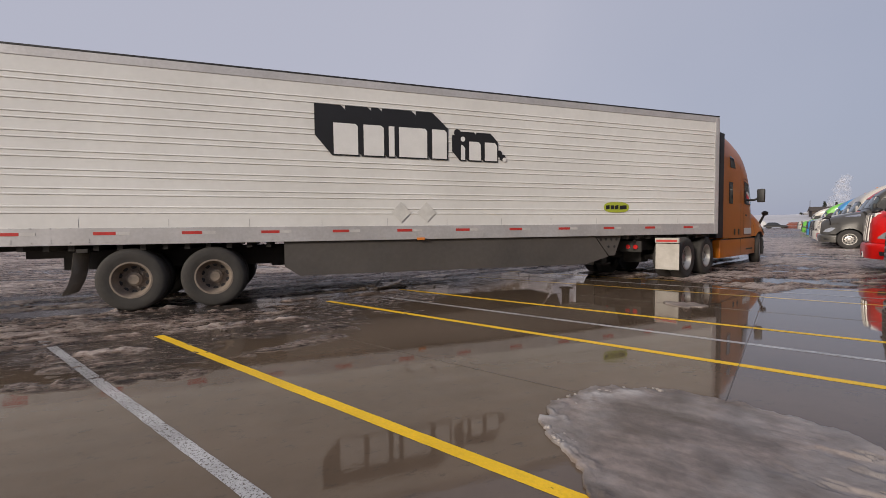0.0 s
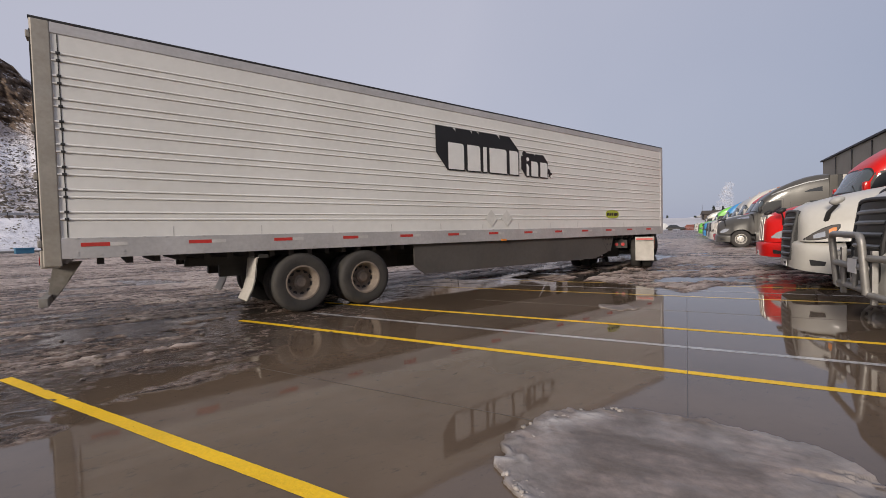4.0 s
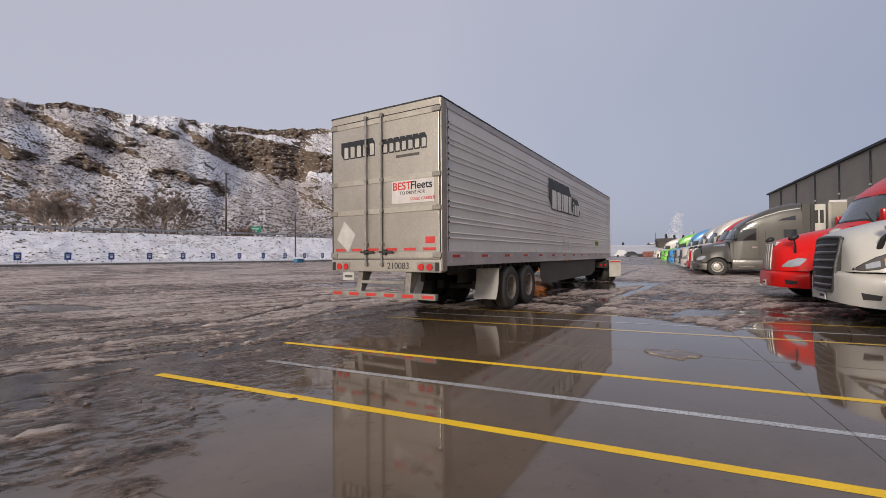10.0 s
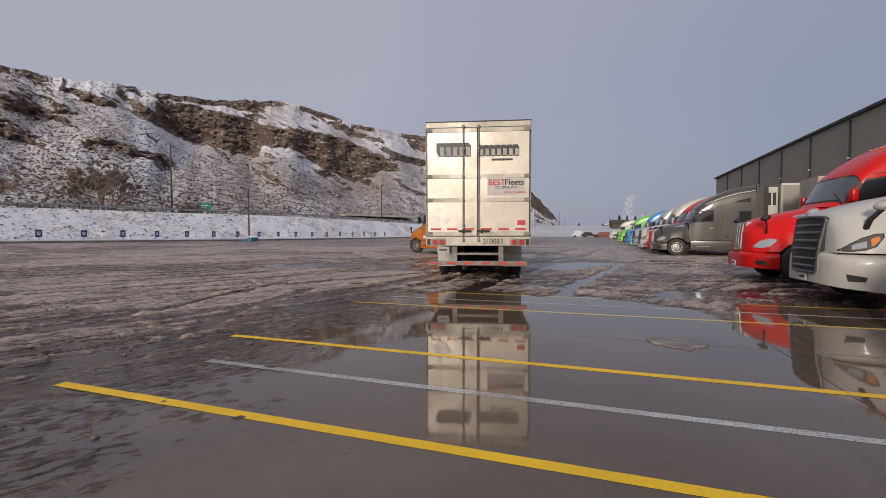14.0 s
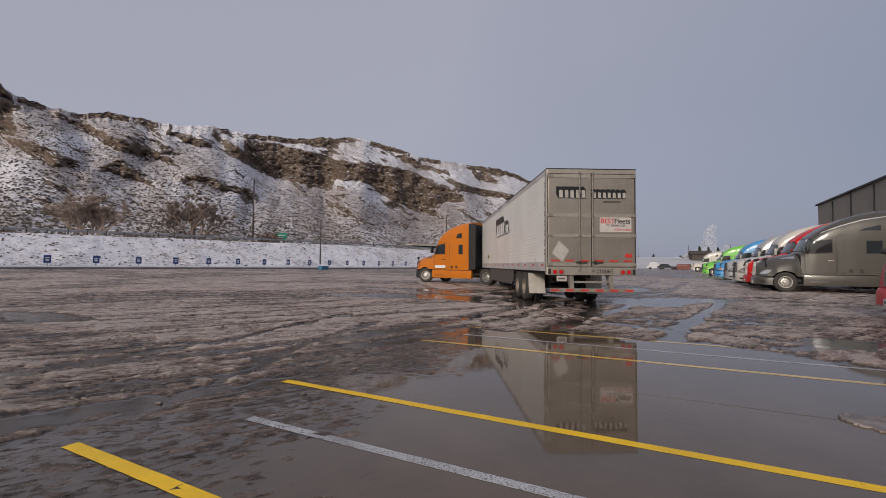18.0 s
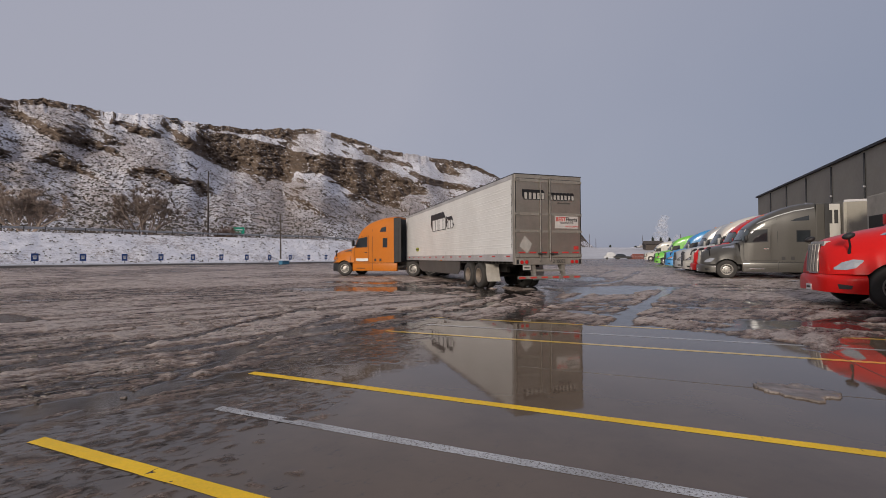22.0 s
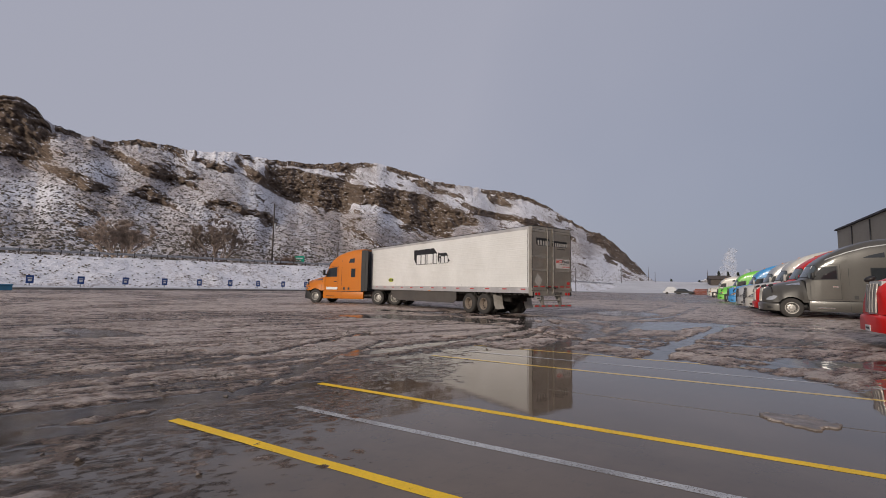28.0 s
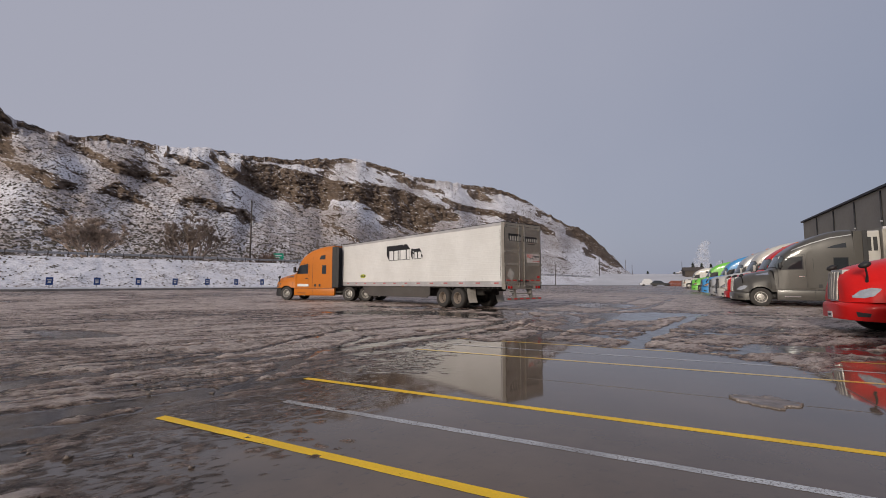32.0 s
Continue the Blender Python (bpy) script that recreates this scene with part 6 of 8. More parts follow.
    for sgn in (1, -1):
        y0, y1 = sorted((sgn * 0.80, sgn * 1.18))
        part("lamp_frame", boxes((-0.056, -0.048, y0, y1, 1.0, 1.16)), M_GUARD, tr)
        y0, y1 = sorted((sgn * 1.19, sgn * 1.275))
        part("lamp_socket", boxes((-0.056, -0.048, y0, y1, 1.0, 1.16)), M_BLACK, tr)
    if full:
        for sgn in (1, -1):
            y0, y1 = sorted((sgn * 0.52, sgn * 0.64))
            bm = bmesh.new()
            q = [(0.02, 1.0), (0.30, 1.0), (0.02, 0.52), (-0.06, 0.52)]
            a, b = [bm.verts.new((x, y0, z)) for x, z in q], [bm.verts.new((x, y1, z)) for x, z in q]
            bm.faces.new(a)
            bm.faces.new(list(reversed(b)))
            for i in range(4):
                bm.faces.new((a[i], a[(i + 1) % 4], b[(i + 1) % 4], b[i]))
            part("guard_post", bm, M_GUARD, tr)
        bar = part("guard_bar", boxes((-0.10, 0.0, -1.22, 1.22, 0.49, 0.60), bevel=0.012), M_GUARD, tr, "red and white taped underride bar")
        for k in range(6):
            y = -1.08 + k * 0.43
            part("red_tape", boxes((-0.104, -0.0995, y - 0.10, y + 0.14, 0.515, 0.575)), M_RED, bar)
        part("step_bar", boxes((-0.05, 0.02, -0.52, 0.52, 0.75, 0.81), bevel=0.01), M_GUARD, tr)
        plate = part("licence_plate", boxes((-0.02, -0.008, 0.72, 1.02, 0.80, 0.96), bevel=0.004), M_FADED, tr, "white plate with dark bars")
        part("plate_bars", boxes((-0.0235, -0.0195, 0.77, 0.97, 0.855, 0.905)), M_SKIRT, plate)
        rear = Matrix(((0, 0, -1, 0), (-1, 0, 0, 0), (0, 1, 0, 0), (0, 0, 0, 1)))
        lettering("unit_number", "210083", 0.17, M_LOGO, tr, Matrix.Translation((-0.052, -0.38, 1.09)) @ rear)
        # award sign on the door
        sg = part("award_sign", boxes((-0.042, -0.0355, -1.17, -0.24, 2.24, 2.67), bevel=0.002), M_AWARD, tr, "white sign with red and black lettering")
        lettering("sign_word", "BEST", 0.20, M_RED, sg, Matrix.Translation((-0.0435, -0.47, 2.555)) @ rear, 0.001, 0.004)
        lettering("sign_word", "Fleets", 0.20, M_LOGO, sg, Matrix.Translation((-0.0435, -0.90, 2.555)) @ rear, 0.001, 0.004)
        lettering("sign_word", "TO DRIVE FOR", 0.085, M_LOGO, sg, Matrix.Translation((-0.0435, -0.70, 2.43)) @ rear, 0.001, 0.001)
        lettering("sign_word", "LARGE CARRIER", 0.075, M_RED, sg, Matrix.Translation((-0.0435, -0.92, 2.31)) @ rear, 0.001, 0.001)
        # carrier's mark on the doors, in plain blocks
        def tail_piece(name, pts, x, mat):
            bm = bmesh.new()
            bm.faces.new([bm.verts.new((x, p, q)) for p, q in pts])
            part(name, bm, mat, tr)
        for k in range(5):
            y = 0.97 - k * 0.165
            tail_piece("mark_shadow", [(y + 0.07, 3.33), (y + 0.07, 3.56), (y - 0.08, 3.56), (y - 0.14, 3.48), (y - 0.14, 3.21), (y + 0.0, 3.21)], -0.0375 - k * 0.0003, M_LOGO)
            tail_piece("mark_block", [(y - 0.02, 3.235), (y - 0.02, 3.455), (y - 0.10, 3.455), (y - 0.125, 3.43), (y - 0.125, 3.235)], -0.0415, M_FADED)
        for k in range(7):
            y = -0.03 - k * 0.145
            tail_piece("mark_shadow", [(y + 0.04, 3.29), (y + 0.04, 3.49), (y - 0.08, 3.49), (y - 0.12, 3.42), (y - 0.12, 3.21), (y + 0.0, 3.21)], -0.0375 - k * 0.0003, M_LOGO)
            tail_piece("mark_block", [(y - 0.015, 3.235), (y - 0.015, 3.395), (y - 0.09, 3.395), (y - 0.105, 3.365), (y - 0.105, 3.235)], -0.0415, M_FADED)
        part("phone_bar", boxes((-0.0395, -0.036, -0.86, -0.34, 3.10, 3.15)), M_SKIRT, tr)
        bm = bmesh.new()
        bm.faces.new([bm.verts.new((-0.039, a, b)) for a, b in ((1.16, 1.62), (0.96, 1.98), (0.66, 1.70), (0.86, 1.36))])
        part("placard_holder", bm, M_DIAMOND, tr, "faded white diamond placard holder")
        bm = bmesh.new()
        bm.faces.new([bm.verts.new((-0.039, a, b)) for a, b in ((-0.98, 1.50), (-0.98, 1.62), (-1.18, 1.62), (-1.18, 1.50))])
        part("red_label", bm, M_RED, tr)
    return tr


# ---- road tractors ----
class Shell:
    """A smooth body lofted along x from superellipse sections: x -> half width, foot, top, squareness, inward lean."""

    def __init__(self, w, z0, z1, e, lean, sweep=((0, 0), (1, 0))):
        self.rows = [np.array(r, float) for r in (w, z0, z1, e, lean)]
        self.back = np.array(sweep, float)

    def sweep(self, x):
        """How far the flanks lie behind the middle."""
        return float(np.interp(x, self.back[:, 0], self.back[:, 1]))

    def at(self, x):
        return [float(np.interp(x, r[:, 0], r[:, 1])) for r in self.rows]

    def ring(self, x, n=20, grow=0.0, a0=0.0, a1=math.pi):
        w, z0, z1, e, lean = self.at(x)
        out, sw = [], self.sweep(x)
        for k in range(n + 1):
            a = a0 + (a1 - a0) * k / n
            c, s = math.cos(a), math.sin(a)
            y = (w + grow) * math.copysign(abs(c) ** (2 / e), c)
            t = abs(s) ** (2 / e)
            z = z0 + (z1 + grow - z0) * t
            out.append(Vector((x - sw * (y / w) ** 2, y * (1 - lean * t), z)))
        return out

    def side(self, x, z, sgn, grow=0.006):
        xp = x + self.sweep(x + self.sweep(x))
        w, z0, z1, e, lean = self.at(xp)
        t = min(max((z - z0) / (z1 - z0), 0.0), 0.999)
        return Vector((x, sgn * ((w * (1 - t ** e) ** (1 / e)) * (1 - lean * t) + grow), z))

    def mesh(self, xs, n=24, cap_front=True, cap_back=True):
        bm = bmesh.new()
        rings = [[bm.verts.new(p) for p in self.ring(x, n)] for x in xs]
        for a, b in zip(rings, rings[1:]):
            for k in range(n):
                bm.faces.new((a[k], a[k + 1], b[k + 1], b[k]))
        if cap_back:
            bm.faces.new(rings[0])
        if cap_front:
            bm.faces.new(list(reversed(rings[-1])))
        return bm

    def patch_top(self, x0, x1, a0, a1, nx=6, na=14, grow=0.008):
        bm = bmesh.new()
        rows = []
        for i in range(nx + 1):
            x = x0 + (x1 - x0) * i / nx
            rows.append([bm.verts.new(p) for p in self.ring(x, na, grow, a0, a1)])
        for a, b in zip(rows, rows[1:]):
            for k in range(na):
                bm.faces.new((a[k], a[k + 1], b[k + 1], b[k]))
        return bm

    def patch_side(self, corners, sgn, grow=0.006, n=5, bm=None):
        """Four corners in (x, z), laid on the flank."""
        bm = bm or bmesh.new()
        (ax, az), (bx, bz), (cx, cz), (dx, dz) = corners
        rows = []
        for i in range(n + 1):
            u, row = i / n, []
            for j in range(n + 1):
                v = j / n
                x = (ax * (1 - u) + bx * u) * (1 - v) + (dx * (1 - u) + cx * u) * v
                z = (az * (1 - u) + bz * u) * (1 - v) + (dz * (1 - u) + cz * u) * v
                row.append(bm.verts.new(self.side(x, z, sgn, grow)))
            rows.append(row)
        for a, b in zip(rows, rows[1:]):
            for k in range(n):
                bm.faces.new((a[k], a[k + 1], b[k + 1], b[k]))
        return bm

    def patch_curve(self, low, high, sgn, grow=0.012, n=12, bm=None):
        """A curved patch on the flank between a lower and an upper line in (x, z), nose first."""
        bm = bm or bmesh.new()
        L, H = np.array(low, float), np.array(high, float)
        rows = []
        for i in range(n + 1):
            u = i / n
            a = [np.interp(u, np.linspace(0, 1, len(q)), q[:, k]) for q in (L, H) for k in (0, 1)]
            rows.append([bm.verts.new(self.side(a[0] * (1 - v) + a[2] * v, a[1] * (1 - v) + a[3] * v, sgn, grow)) for v in (0, 0.33, 0.67, 1)])
        for a, b in zip(rows, rows[1:]):
            for k in range(3):
                bm.faces.new((a[k], a[k + 1], b[k + 1], b[k]))
        return bm

    def line_side(self, pts, sgn, width=0.016, grow=0.004, bm=None):
        bm = bm or bmesh.new()
        for (ax, az), (bx, bz) in zip(pts, pts[1:]):
            d = Vector((bx - ax, bz - az)).normalized() * width / 2
            o = Vector((-d.y, d.x))
            self.patch_side([(ax + o.x, az + o.y), (bx + o.x, bz + o.y), (bx - o.x, bz - o.y), (ax - o.x, az - o.y)], sgn, grow, 3, bm)
        return bm


def arch(x, base, cx=5.93, r=0.585, zc=0.50):
    d = r * r - (x - cx) ** 2
    return max(base, zc + math.sqrt(d)) if d > 0 else base


def tractor_shells(style, axle):
    kw = style == "sloped"
    xs_h = sorted(set(list(np.arange(4.9, 7.06, 0.06)) + [7.03, 7.07]))
    foot = [(x, arch(x, 0.80 if style == "sloped" else 0.94, axle)) for x in xs_h]
    if kw:
        hood = Shell([(4.9, 1.08), (5.2, 1.14), (5.6, 1.2), (6.3, 1.2), (6.7, 1.10), (6.95, 0.92), (7.08, 0.70)], foot,
                     [(4.9, 2.10), (5.3, 2.03), (5.8, 1.93), (6.3, 1.82), (6.7, 1.70), (6.95, 1.59), (7.03, 1.50), (7.08, 1.30)], [(4.9, 3.4), (6.4, 3.0), (7.1, 2.9)], [(4.9, 0.06), (7.1, 0.20)])
        cab = Shell([(1.95, 1.24), (3.2, 1.24), (4.2, 1.225), (5.1, 1.19), (5.62, 1.10)], [(1.9, 0.92), (5.7, 0.92)],
                    [(1.95, 4.04), (2.4, 4.02), (2.9, 3.93), (3.4, 3.76), (3.9, 3.53), (4.3, 3.32), (4.65, 3.08), (4.9, 2.87), (5.0, 2.74), (5.36, 2.10), (5.52, 1.96)], [(1.9, 7), (3.4, 7.0), (4.5, 10), (5.6, 13)], [(1.9, 0.02), (3.6, 0.03), (5.6, 0.05)], [(3.8, 0.0), (4.6, 0.14), (5.62, 0.24)])
        bumper = Shell([(6.45, 1.17), (6.8, 1.12), (7.02, 0.98), (7.12, 0.80), (7.17, 0.55)], [(6.4, 0.34), (7.2, 0.38)], [(6.4, 0.82), (7.0, 0.82), (7.17, 0.76)], [(6.4, 9), (7.2, 6)], [(6.4, 0.0), (7.2, 0.0)])
    else:
        hood = Shell([(4.9, 1.10), (5.2, 1.15), (5.6, 1.19), (6.3, 1.19), (6.7, 1.155), (6.92, 1.05), (7.0, 0.97), (7.05, 0.86)], foot,
                     [(4.9, 2.12), (5.3, 2.06), (5.8, 1.98), (6.3, 1.88), (6.7, 1.77), (6.9, 1.70), (7.0, 1.63), (7.05, 1.54)], [(4.9, 3.2), (6.4, 3.0), (7.1, 3.4)], [(4.9, 0.08), (7.1, 0.17)])
        cab = Shell([(1.95, 1.24), (3.4, 1.24), (4.2, 1.225), (5.1, 1.19), (5.62, 1.10)], [(1.9, 0.92), (5.7, 0.92)],
                    [(1.95, 4.06), (2.4, 4.05), (2.9, 3.99), (3.4, 3.87), (3.9, 3.69), (4.3, 3.49), (4.65, 3.25), (4.9, 2.98), (5.0, 2.76), (5.36, 2.10), (5.52, 1.96)], [(1.9, 8), (3.4, 8.0), (4.5, 11), (5.6, 14)], [(1.9, 0.02), (3.6, 0.03), (5.6, 0.05)], [(3.8, 0.0), (4.6, 0.14), (5.62, 0.24)])
        bumper = Shell([(6.42, 1.18), (6.7, 1.16), (6.95, 1.04), (7.08, 0.88), (7.15, 0.62)], [(6.3, 0.27), (7.0, 0.34), (7.2, 0.38)], [(6.3, 0.955), (7.0, 0.97), (7.15, 0.92)], [(6.3, 9), (7.2, 6)], [(6.3, 0.0), (7.2, 0.0)])
    if not kw:
        xs_h = [x for x in xs_h if x < 6.99] + [7.0, 7.03, 7.05]
    return hood, cab, bumper, xs_h


def build_tractor(m, label, body, style="sleek", guard=False, alloy=True, spin_list=None, group="", stripe=None, bumper_mat=None, number=False, visor=False, axle=5.93):
    tk = thing("road_tractor", m, label, "truck", group)
    hood, cab, bump, xs_h = tractor_shells(style, axle)
    kw = style == "sloped"
    part("hood", hood.mesh(xs_h), body, tk, smooth=True)
    wf = 5.52
    xs_c = sorted(set(list(np.arange(1.95, wf - 0.03, 0.10)) + [4.65, 4.9, 5.0, 5.36, wf - 0.02]))
    cabin = part("cab", cab.mesh(xs_c, 40), body, tk, smooth=True)
    part("bumper", bump.mesh([6.42 if not kw else 6.45, 6.6, 6.8, 6.95, 7.03, 7.09, 7.13, 7.15 if not kw else 7.17], 24), bumper_mat or body, tk, smooth=True)
    part("back_wall", boxes((1.90, 1.945, -1.17, 1.17, 0.95, 3.92), bevel=0.01), M_BLACK, cabin)
    # glass
    ws = part("windscreen", cab.patch_top(5.34, 5.02, radians(35), radians(145), 6, 24, 0.012), M_SCREEN, cabin, "dark windscreen", smooth=True)
    part("windscreen_frame", cab.patch_top(5.37, 4.99, radians(32), radians(148), 6, 24, 0.006), M_BLACK, cabin, smooth=True)
    low, mid = (cab.ring(x, 24, 0.03, radians(40), radians(140)) for x in (5.35, 5.26))
    for i, j in ((5, 11), (13, 19)):
        part("wiper", tube(bmesh.new(), [low[i], mid[j]], 0.010, 5), M_BLACK, ws)
    if visor:
        base = cab.ring(4.92, 24, 0.012, radians(38), radians(142))
        bm = bmesh.new()
        rows = []
        for dx, dz in ((-0.12, 0.10), (0.10, 0.0), (0.30, -0.10), (0.31, -0.13), (0.14, -0.07), (0.04, -0.06)):
            rows.append([bm.verts.new(p + Vector((dx * (1 - 0.35 * (p.y / 1.1) ** 2), p.y * 0.03 * dx, dz))) for p in base])
        for a, b in zip(rows, rows[1:]):
            for k in range(24):
                bm.faces.new((a[k], a[k + 1], b[k + 1], b[k]))
        part("sun_visor", bm, body, cabin, smooth=True)
    for sgn in (1, -1):
        door = part("door", cab.patch_side([(3.94, 1.02), (5.09, 1.02), (5.09, 2.0), (3.94, 2.0)], sgn, 0.003), body, cabin, smooth=True)
        part("door_seam", cab.line_side([(3.92, 1.0), (5.12, 1.0), (5.12, 1.98), (4.90, 2.72), (3.94, 2.78), (3.92, 1.0)], sgn, 0.014, 0.009), M_BLACK, door)
        part("window_frame", cab.patch_side([(4.02, 1.98), (5.05, 1.96), (4.80, 2.61), (4.02, 2.71)], sgn, 0.008), M_BLACK, door, smooth=True)
        part("door_window", cab.patch_side([(4.07, 2.03), (4.99, 2.00), (4.75, 2.56), (4.07, 2.66)], sgn, 0.013), M_GLASS, door, "dark side window", smooth=True)
        part("door_handle", cab.patch_side([(4.02, 1.60), (4.24, 1.60), (4.24, 1.65), (4.02, 1.65)], sgn, 0.03, 2), M_BLACK if not kw else M_CHROME, door)
        sw = 2.23 if kw else 2.48
        part("sleeper_window", cab.patch_side([(sw, 1.98), (2.78, 1.98), (2.78, 2.56), (sw, 2.56)], sgn, 0.012), M_GLASS, cabin, smooth=True)
        part("sleeper_window_frame", cab.patch_side([(sw - 0.03, 1.95), (2.81, 1.95), (2.81, 2.59), (sw - 0.03, 2.59)], sgn, 0.006), M_BLACK, cabin, smooth=True)
        part("upper_window", cab.patch_side([(2.55, 3.02), (3.05, 3.02), (2.92, 3.30), (2.55, 3.36)] if not kw else [(2.25, 3.08), (3.05, 3.08), (2.80, 3.20), (2.25, 3.34)], sgn, 0.012), M_GLASS, cabin, smooth=True)
        part("sleeper_seam", cab.line_side([(3.62, 0.98), (3.62, 3.2)], sgn, 0.02, 0.005), M_BLACK, cabin)
        if kw:
            part("side_pillar", cab.patch_side([(3.60, 1.0), (3.88, 1.0), (3.88, 2.9), (3.66, 2.98)], sgn, 0.035, 4), body, cabin, smooth=True)
            # highlight along the roof crease, painted on as a silver line
            body is M_GRAYP and part("roof_crease_highlight", cab.line_side([(5.13, 2.06), (4.96, 2.68), (4.60, 2.95), (4.2, 3.14), (3.6, 3.38), (2.9, 3.60), (2.0, 3.74)], sgn, 0.045, 0.014), M_SILVERP, cabin, smooth=True)
        for x in (2.9, 3.3):
            part("locker_latch", cab.patch_side([(x, 1.02), (x + 0.16, 1.02), (x + 0.16, 1.20), (x, 1.20)], sgn, 0.01, 2), M_BLACK, cabin)
        # head lamp, hood vent, fender edge
        if kw:
            low, high = [(6.97, 0.91), (6.80, 0.90), (6.64, 0.95), (6.50, 1.10)], [(6.97, 0.95), (6.84, 1.08), (6.66, 1.15), (6.50, 1.13)]
        else:
            low, high = [(7.02, 0.975), (6.88, 0.975), (6.74, 1.00), (6.62, 1.06), (6.52, 1.22)], [(7.02, 0.985), (6.90, 1.10), (6.76, 1.19), (6.62, 1.25), (6.52, 1.26)]
        lamp = part("head_lamp", hood.patch_curve(low, high, sgn, 0.012), M_LENS if kw else M_SKIRT, tk, "swept head lamp", smooth=True)
        if not kw:
            part("lamp_trim", hood.patch_curve([(7.03, 0.965), (6.88, 0.965), (6.74, 0.99), (6.61, 1.05), (6.50, 1.21)], [(7.03, 0.995), (6.90, 1.11), (6.76, 1.205), (6.62, 1.265), (6.50, 1.275)], sgn, 0.008), M_BLACK, lamp, smooth=True)
            part("lamp_reflector", hood.patch_curve([(6.90, 1.00), (6.82, 1.01), (6.73, 1.04)], [(6.90, 1.07), (6.82, 1.11), (6.73, 1.14)], sgn, 0.018), M_LENS, lamp, smooth=True)
            part("turn_signal", hood.patch_curve([(6.68, 1.05), (6.62, 1.09), (6.56, 1.16)], [(6.68, 1.17), (6.62, 1.21), (6.56, 1.22)], sgn, 0.018), M_AMBER, lamp, "amber turn signal", smooth=True)
        part("hood_vent", hood.patch_side([(5.50, 1.72), (6.12, 1.70), (6.02, 1.76), (5.50, 1.86)], sgn, 0.010), M_BLACK if not kw else M_CHROME, tk, smooth=True)
        part("vent_trim", hood.patch_side([(5.52, 1.76), (6.04, 1.72), (6.02, 1.735), (5.52, 1.79)], sgn, 0.016), M_CHROME, tk, smooth=True)
        bm = bmesh.new()
        ang = np.linspace(radians(12), radians(168), 18)
        for a, b in zip(ang, ang[1:]):
            pa, pb = (axle + 0.59 * math.cos(a), 0.50 + 0.59 * math.sin(a)), (axle + 0.59 * math.cos(b), 0.50 + 0.59 * math.sin(b))
            if min(pa[1], pb[1]) > 0.82:
                q = [Vector((p[0], sgn * 1.205, p[1])) for p in (pa, pb)]
                q += [Vector((axle + (p[0] - axle) * 0.97, sgn * 0.75, 0.5 + (p[1] - 0.5) * 0.97)) for p in (pb, pa)]
                bm.faces.new([bm.verts.new(v) for v in q])
        part("wheel_arch", bm, M_BLACK, tk)
        part("hood_seam", hood.line_side([(5.44, 0.98), (5.44, 1.98)], sgn, 0.016, 0.006), M_BLACK, tk)
        part("fender_crease", hood.line_side([(5.3, 1.50), (5.8, 1.47), (6.3, 1.40), (6.7, 1.30)], sgn, 0.014, 0.003), body, tk, smooth=True)
        if not kw:
            part("bumper_seam", bump.line_side([(6.46, 0.915), (7.0, 0.925)], sgn, 0.014, 0.006), M_BLACK, tk)
        part("fog_lamp", bump.patch_side([(6.74, 0.46), (6.94, 0.46), (6.96, 0.58), (6.72, 0.54)], sgn, 0.008), M_BLACK, tk, smooth=True)
        # side skirts with steps
        y0, y1 = sorted((sgn * 1.02, sgn * 1.235))
        part("side_fairing", boxes((1.75, 5.22, y0, y1, 0.36, 0.90), bevel=0.05), body, tk, smooth=True)
        part("fairing_seam", boxes((1.8, 5.18, min(sgn * 1.234, sgn * 1.239), max(sgn * 1.234, sgn * 1.239), 0.885, 0.905), (3.6, 3.615, min(sgn * 1.234, sgn * 1.239), max(sgn * 1.234, sgn * 1.239), 0.40, 0.88)), M_BLACK, tk)
        part("step", boxes((4.2, 4.9, min(sgn * 1.18, sgn * 1.245), max(sgn * 1.18, sgn * 1.245), 0.52, 0.57), bevel=0.01), M_CHROME if kw else M_STEEL, tk)
        # cab extender behind the sleeper
        y0, y1 = sorted((sgn * 1.18, sgn * 1.235))
        part("cab_extender", boxes((1.62, 1.97, y0, y1, 0.95, 3.92), bevel=0.02), M_BLACK if not kw else body, tk)
        # black strip; on sloped cabs it stands in for the gap's shade
        part("extender_gap_strip", boxes((1.42, 1.618, y0, y1, 0.95, 3.92), bevel=0.02), M_BLACK, tk)
        # mirrors
        ym = sgn * (1.42 if not kw else 1.32)
        mir = part("door_mirror", tube(bmesh.new(), [(4.86, sgn * 1.04, 2.16), (5.00, sgn * 1.24, 2.14), (5.04, ym, 2.22)], [0.05, 0.035, 0.03], 7), M_BLACK, tk, smooth=True)
        part("mirror_housing", boxes((4.97, 5.11, ym - 0.11, ym + 0.11, 2.06, 2.50 if not kw else 2.36), bevel=0.05), M_BLACK if body in (M_ORANGE, M_GRAYP) else (body if kw else M_MIRROR), mir, smooth=True)
        p0 = hood.side(6.76 if not kw else 6.66, 1.40 if not kw else 1.36, sgn, 0.0)
        back = -0.20 if not kw else 0.10
        arm = tube(bmesh.new(), [p0 - Vector((-back * 0.3, 0, 0.10)), p0 + Vector((back * 0.45, sgn * 0.10, 0.10)), p0 + Vector((back, sgn * 0.20, 0.27))], [0.05, 0.042, 0.035] if not kw else [0.035, 0.022, 0.02], 7)
        hm = part("hood_mirror", arm, M_BLACK, tk, smooth=True)
        c = p0 + Vector((back, sgn * 0.22, 0.33))
        bm = bmesh.new()
        bmesh.ops.create_uvsphere(bm, u_segments=14, v_segments=9, radius=1.0)
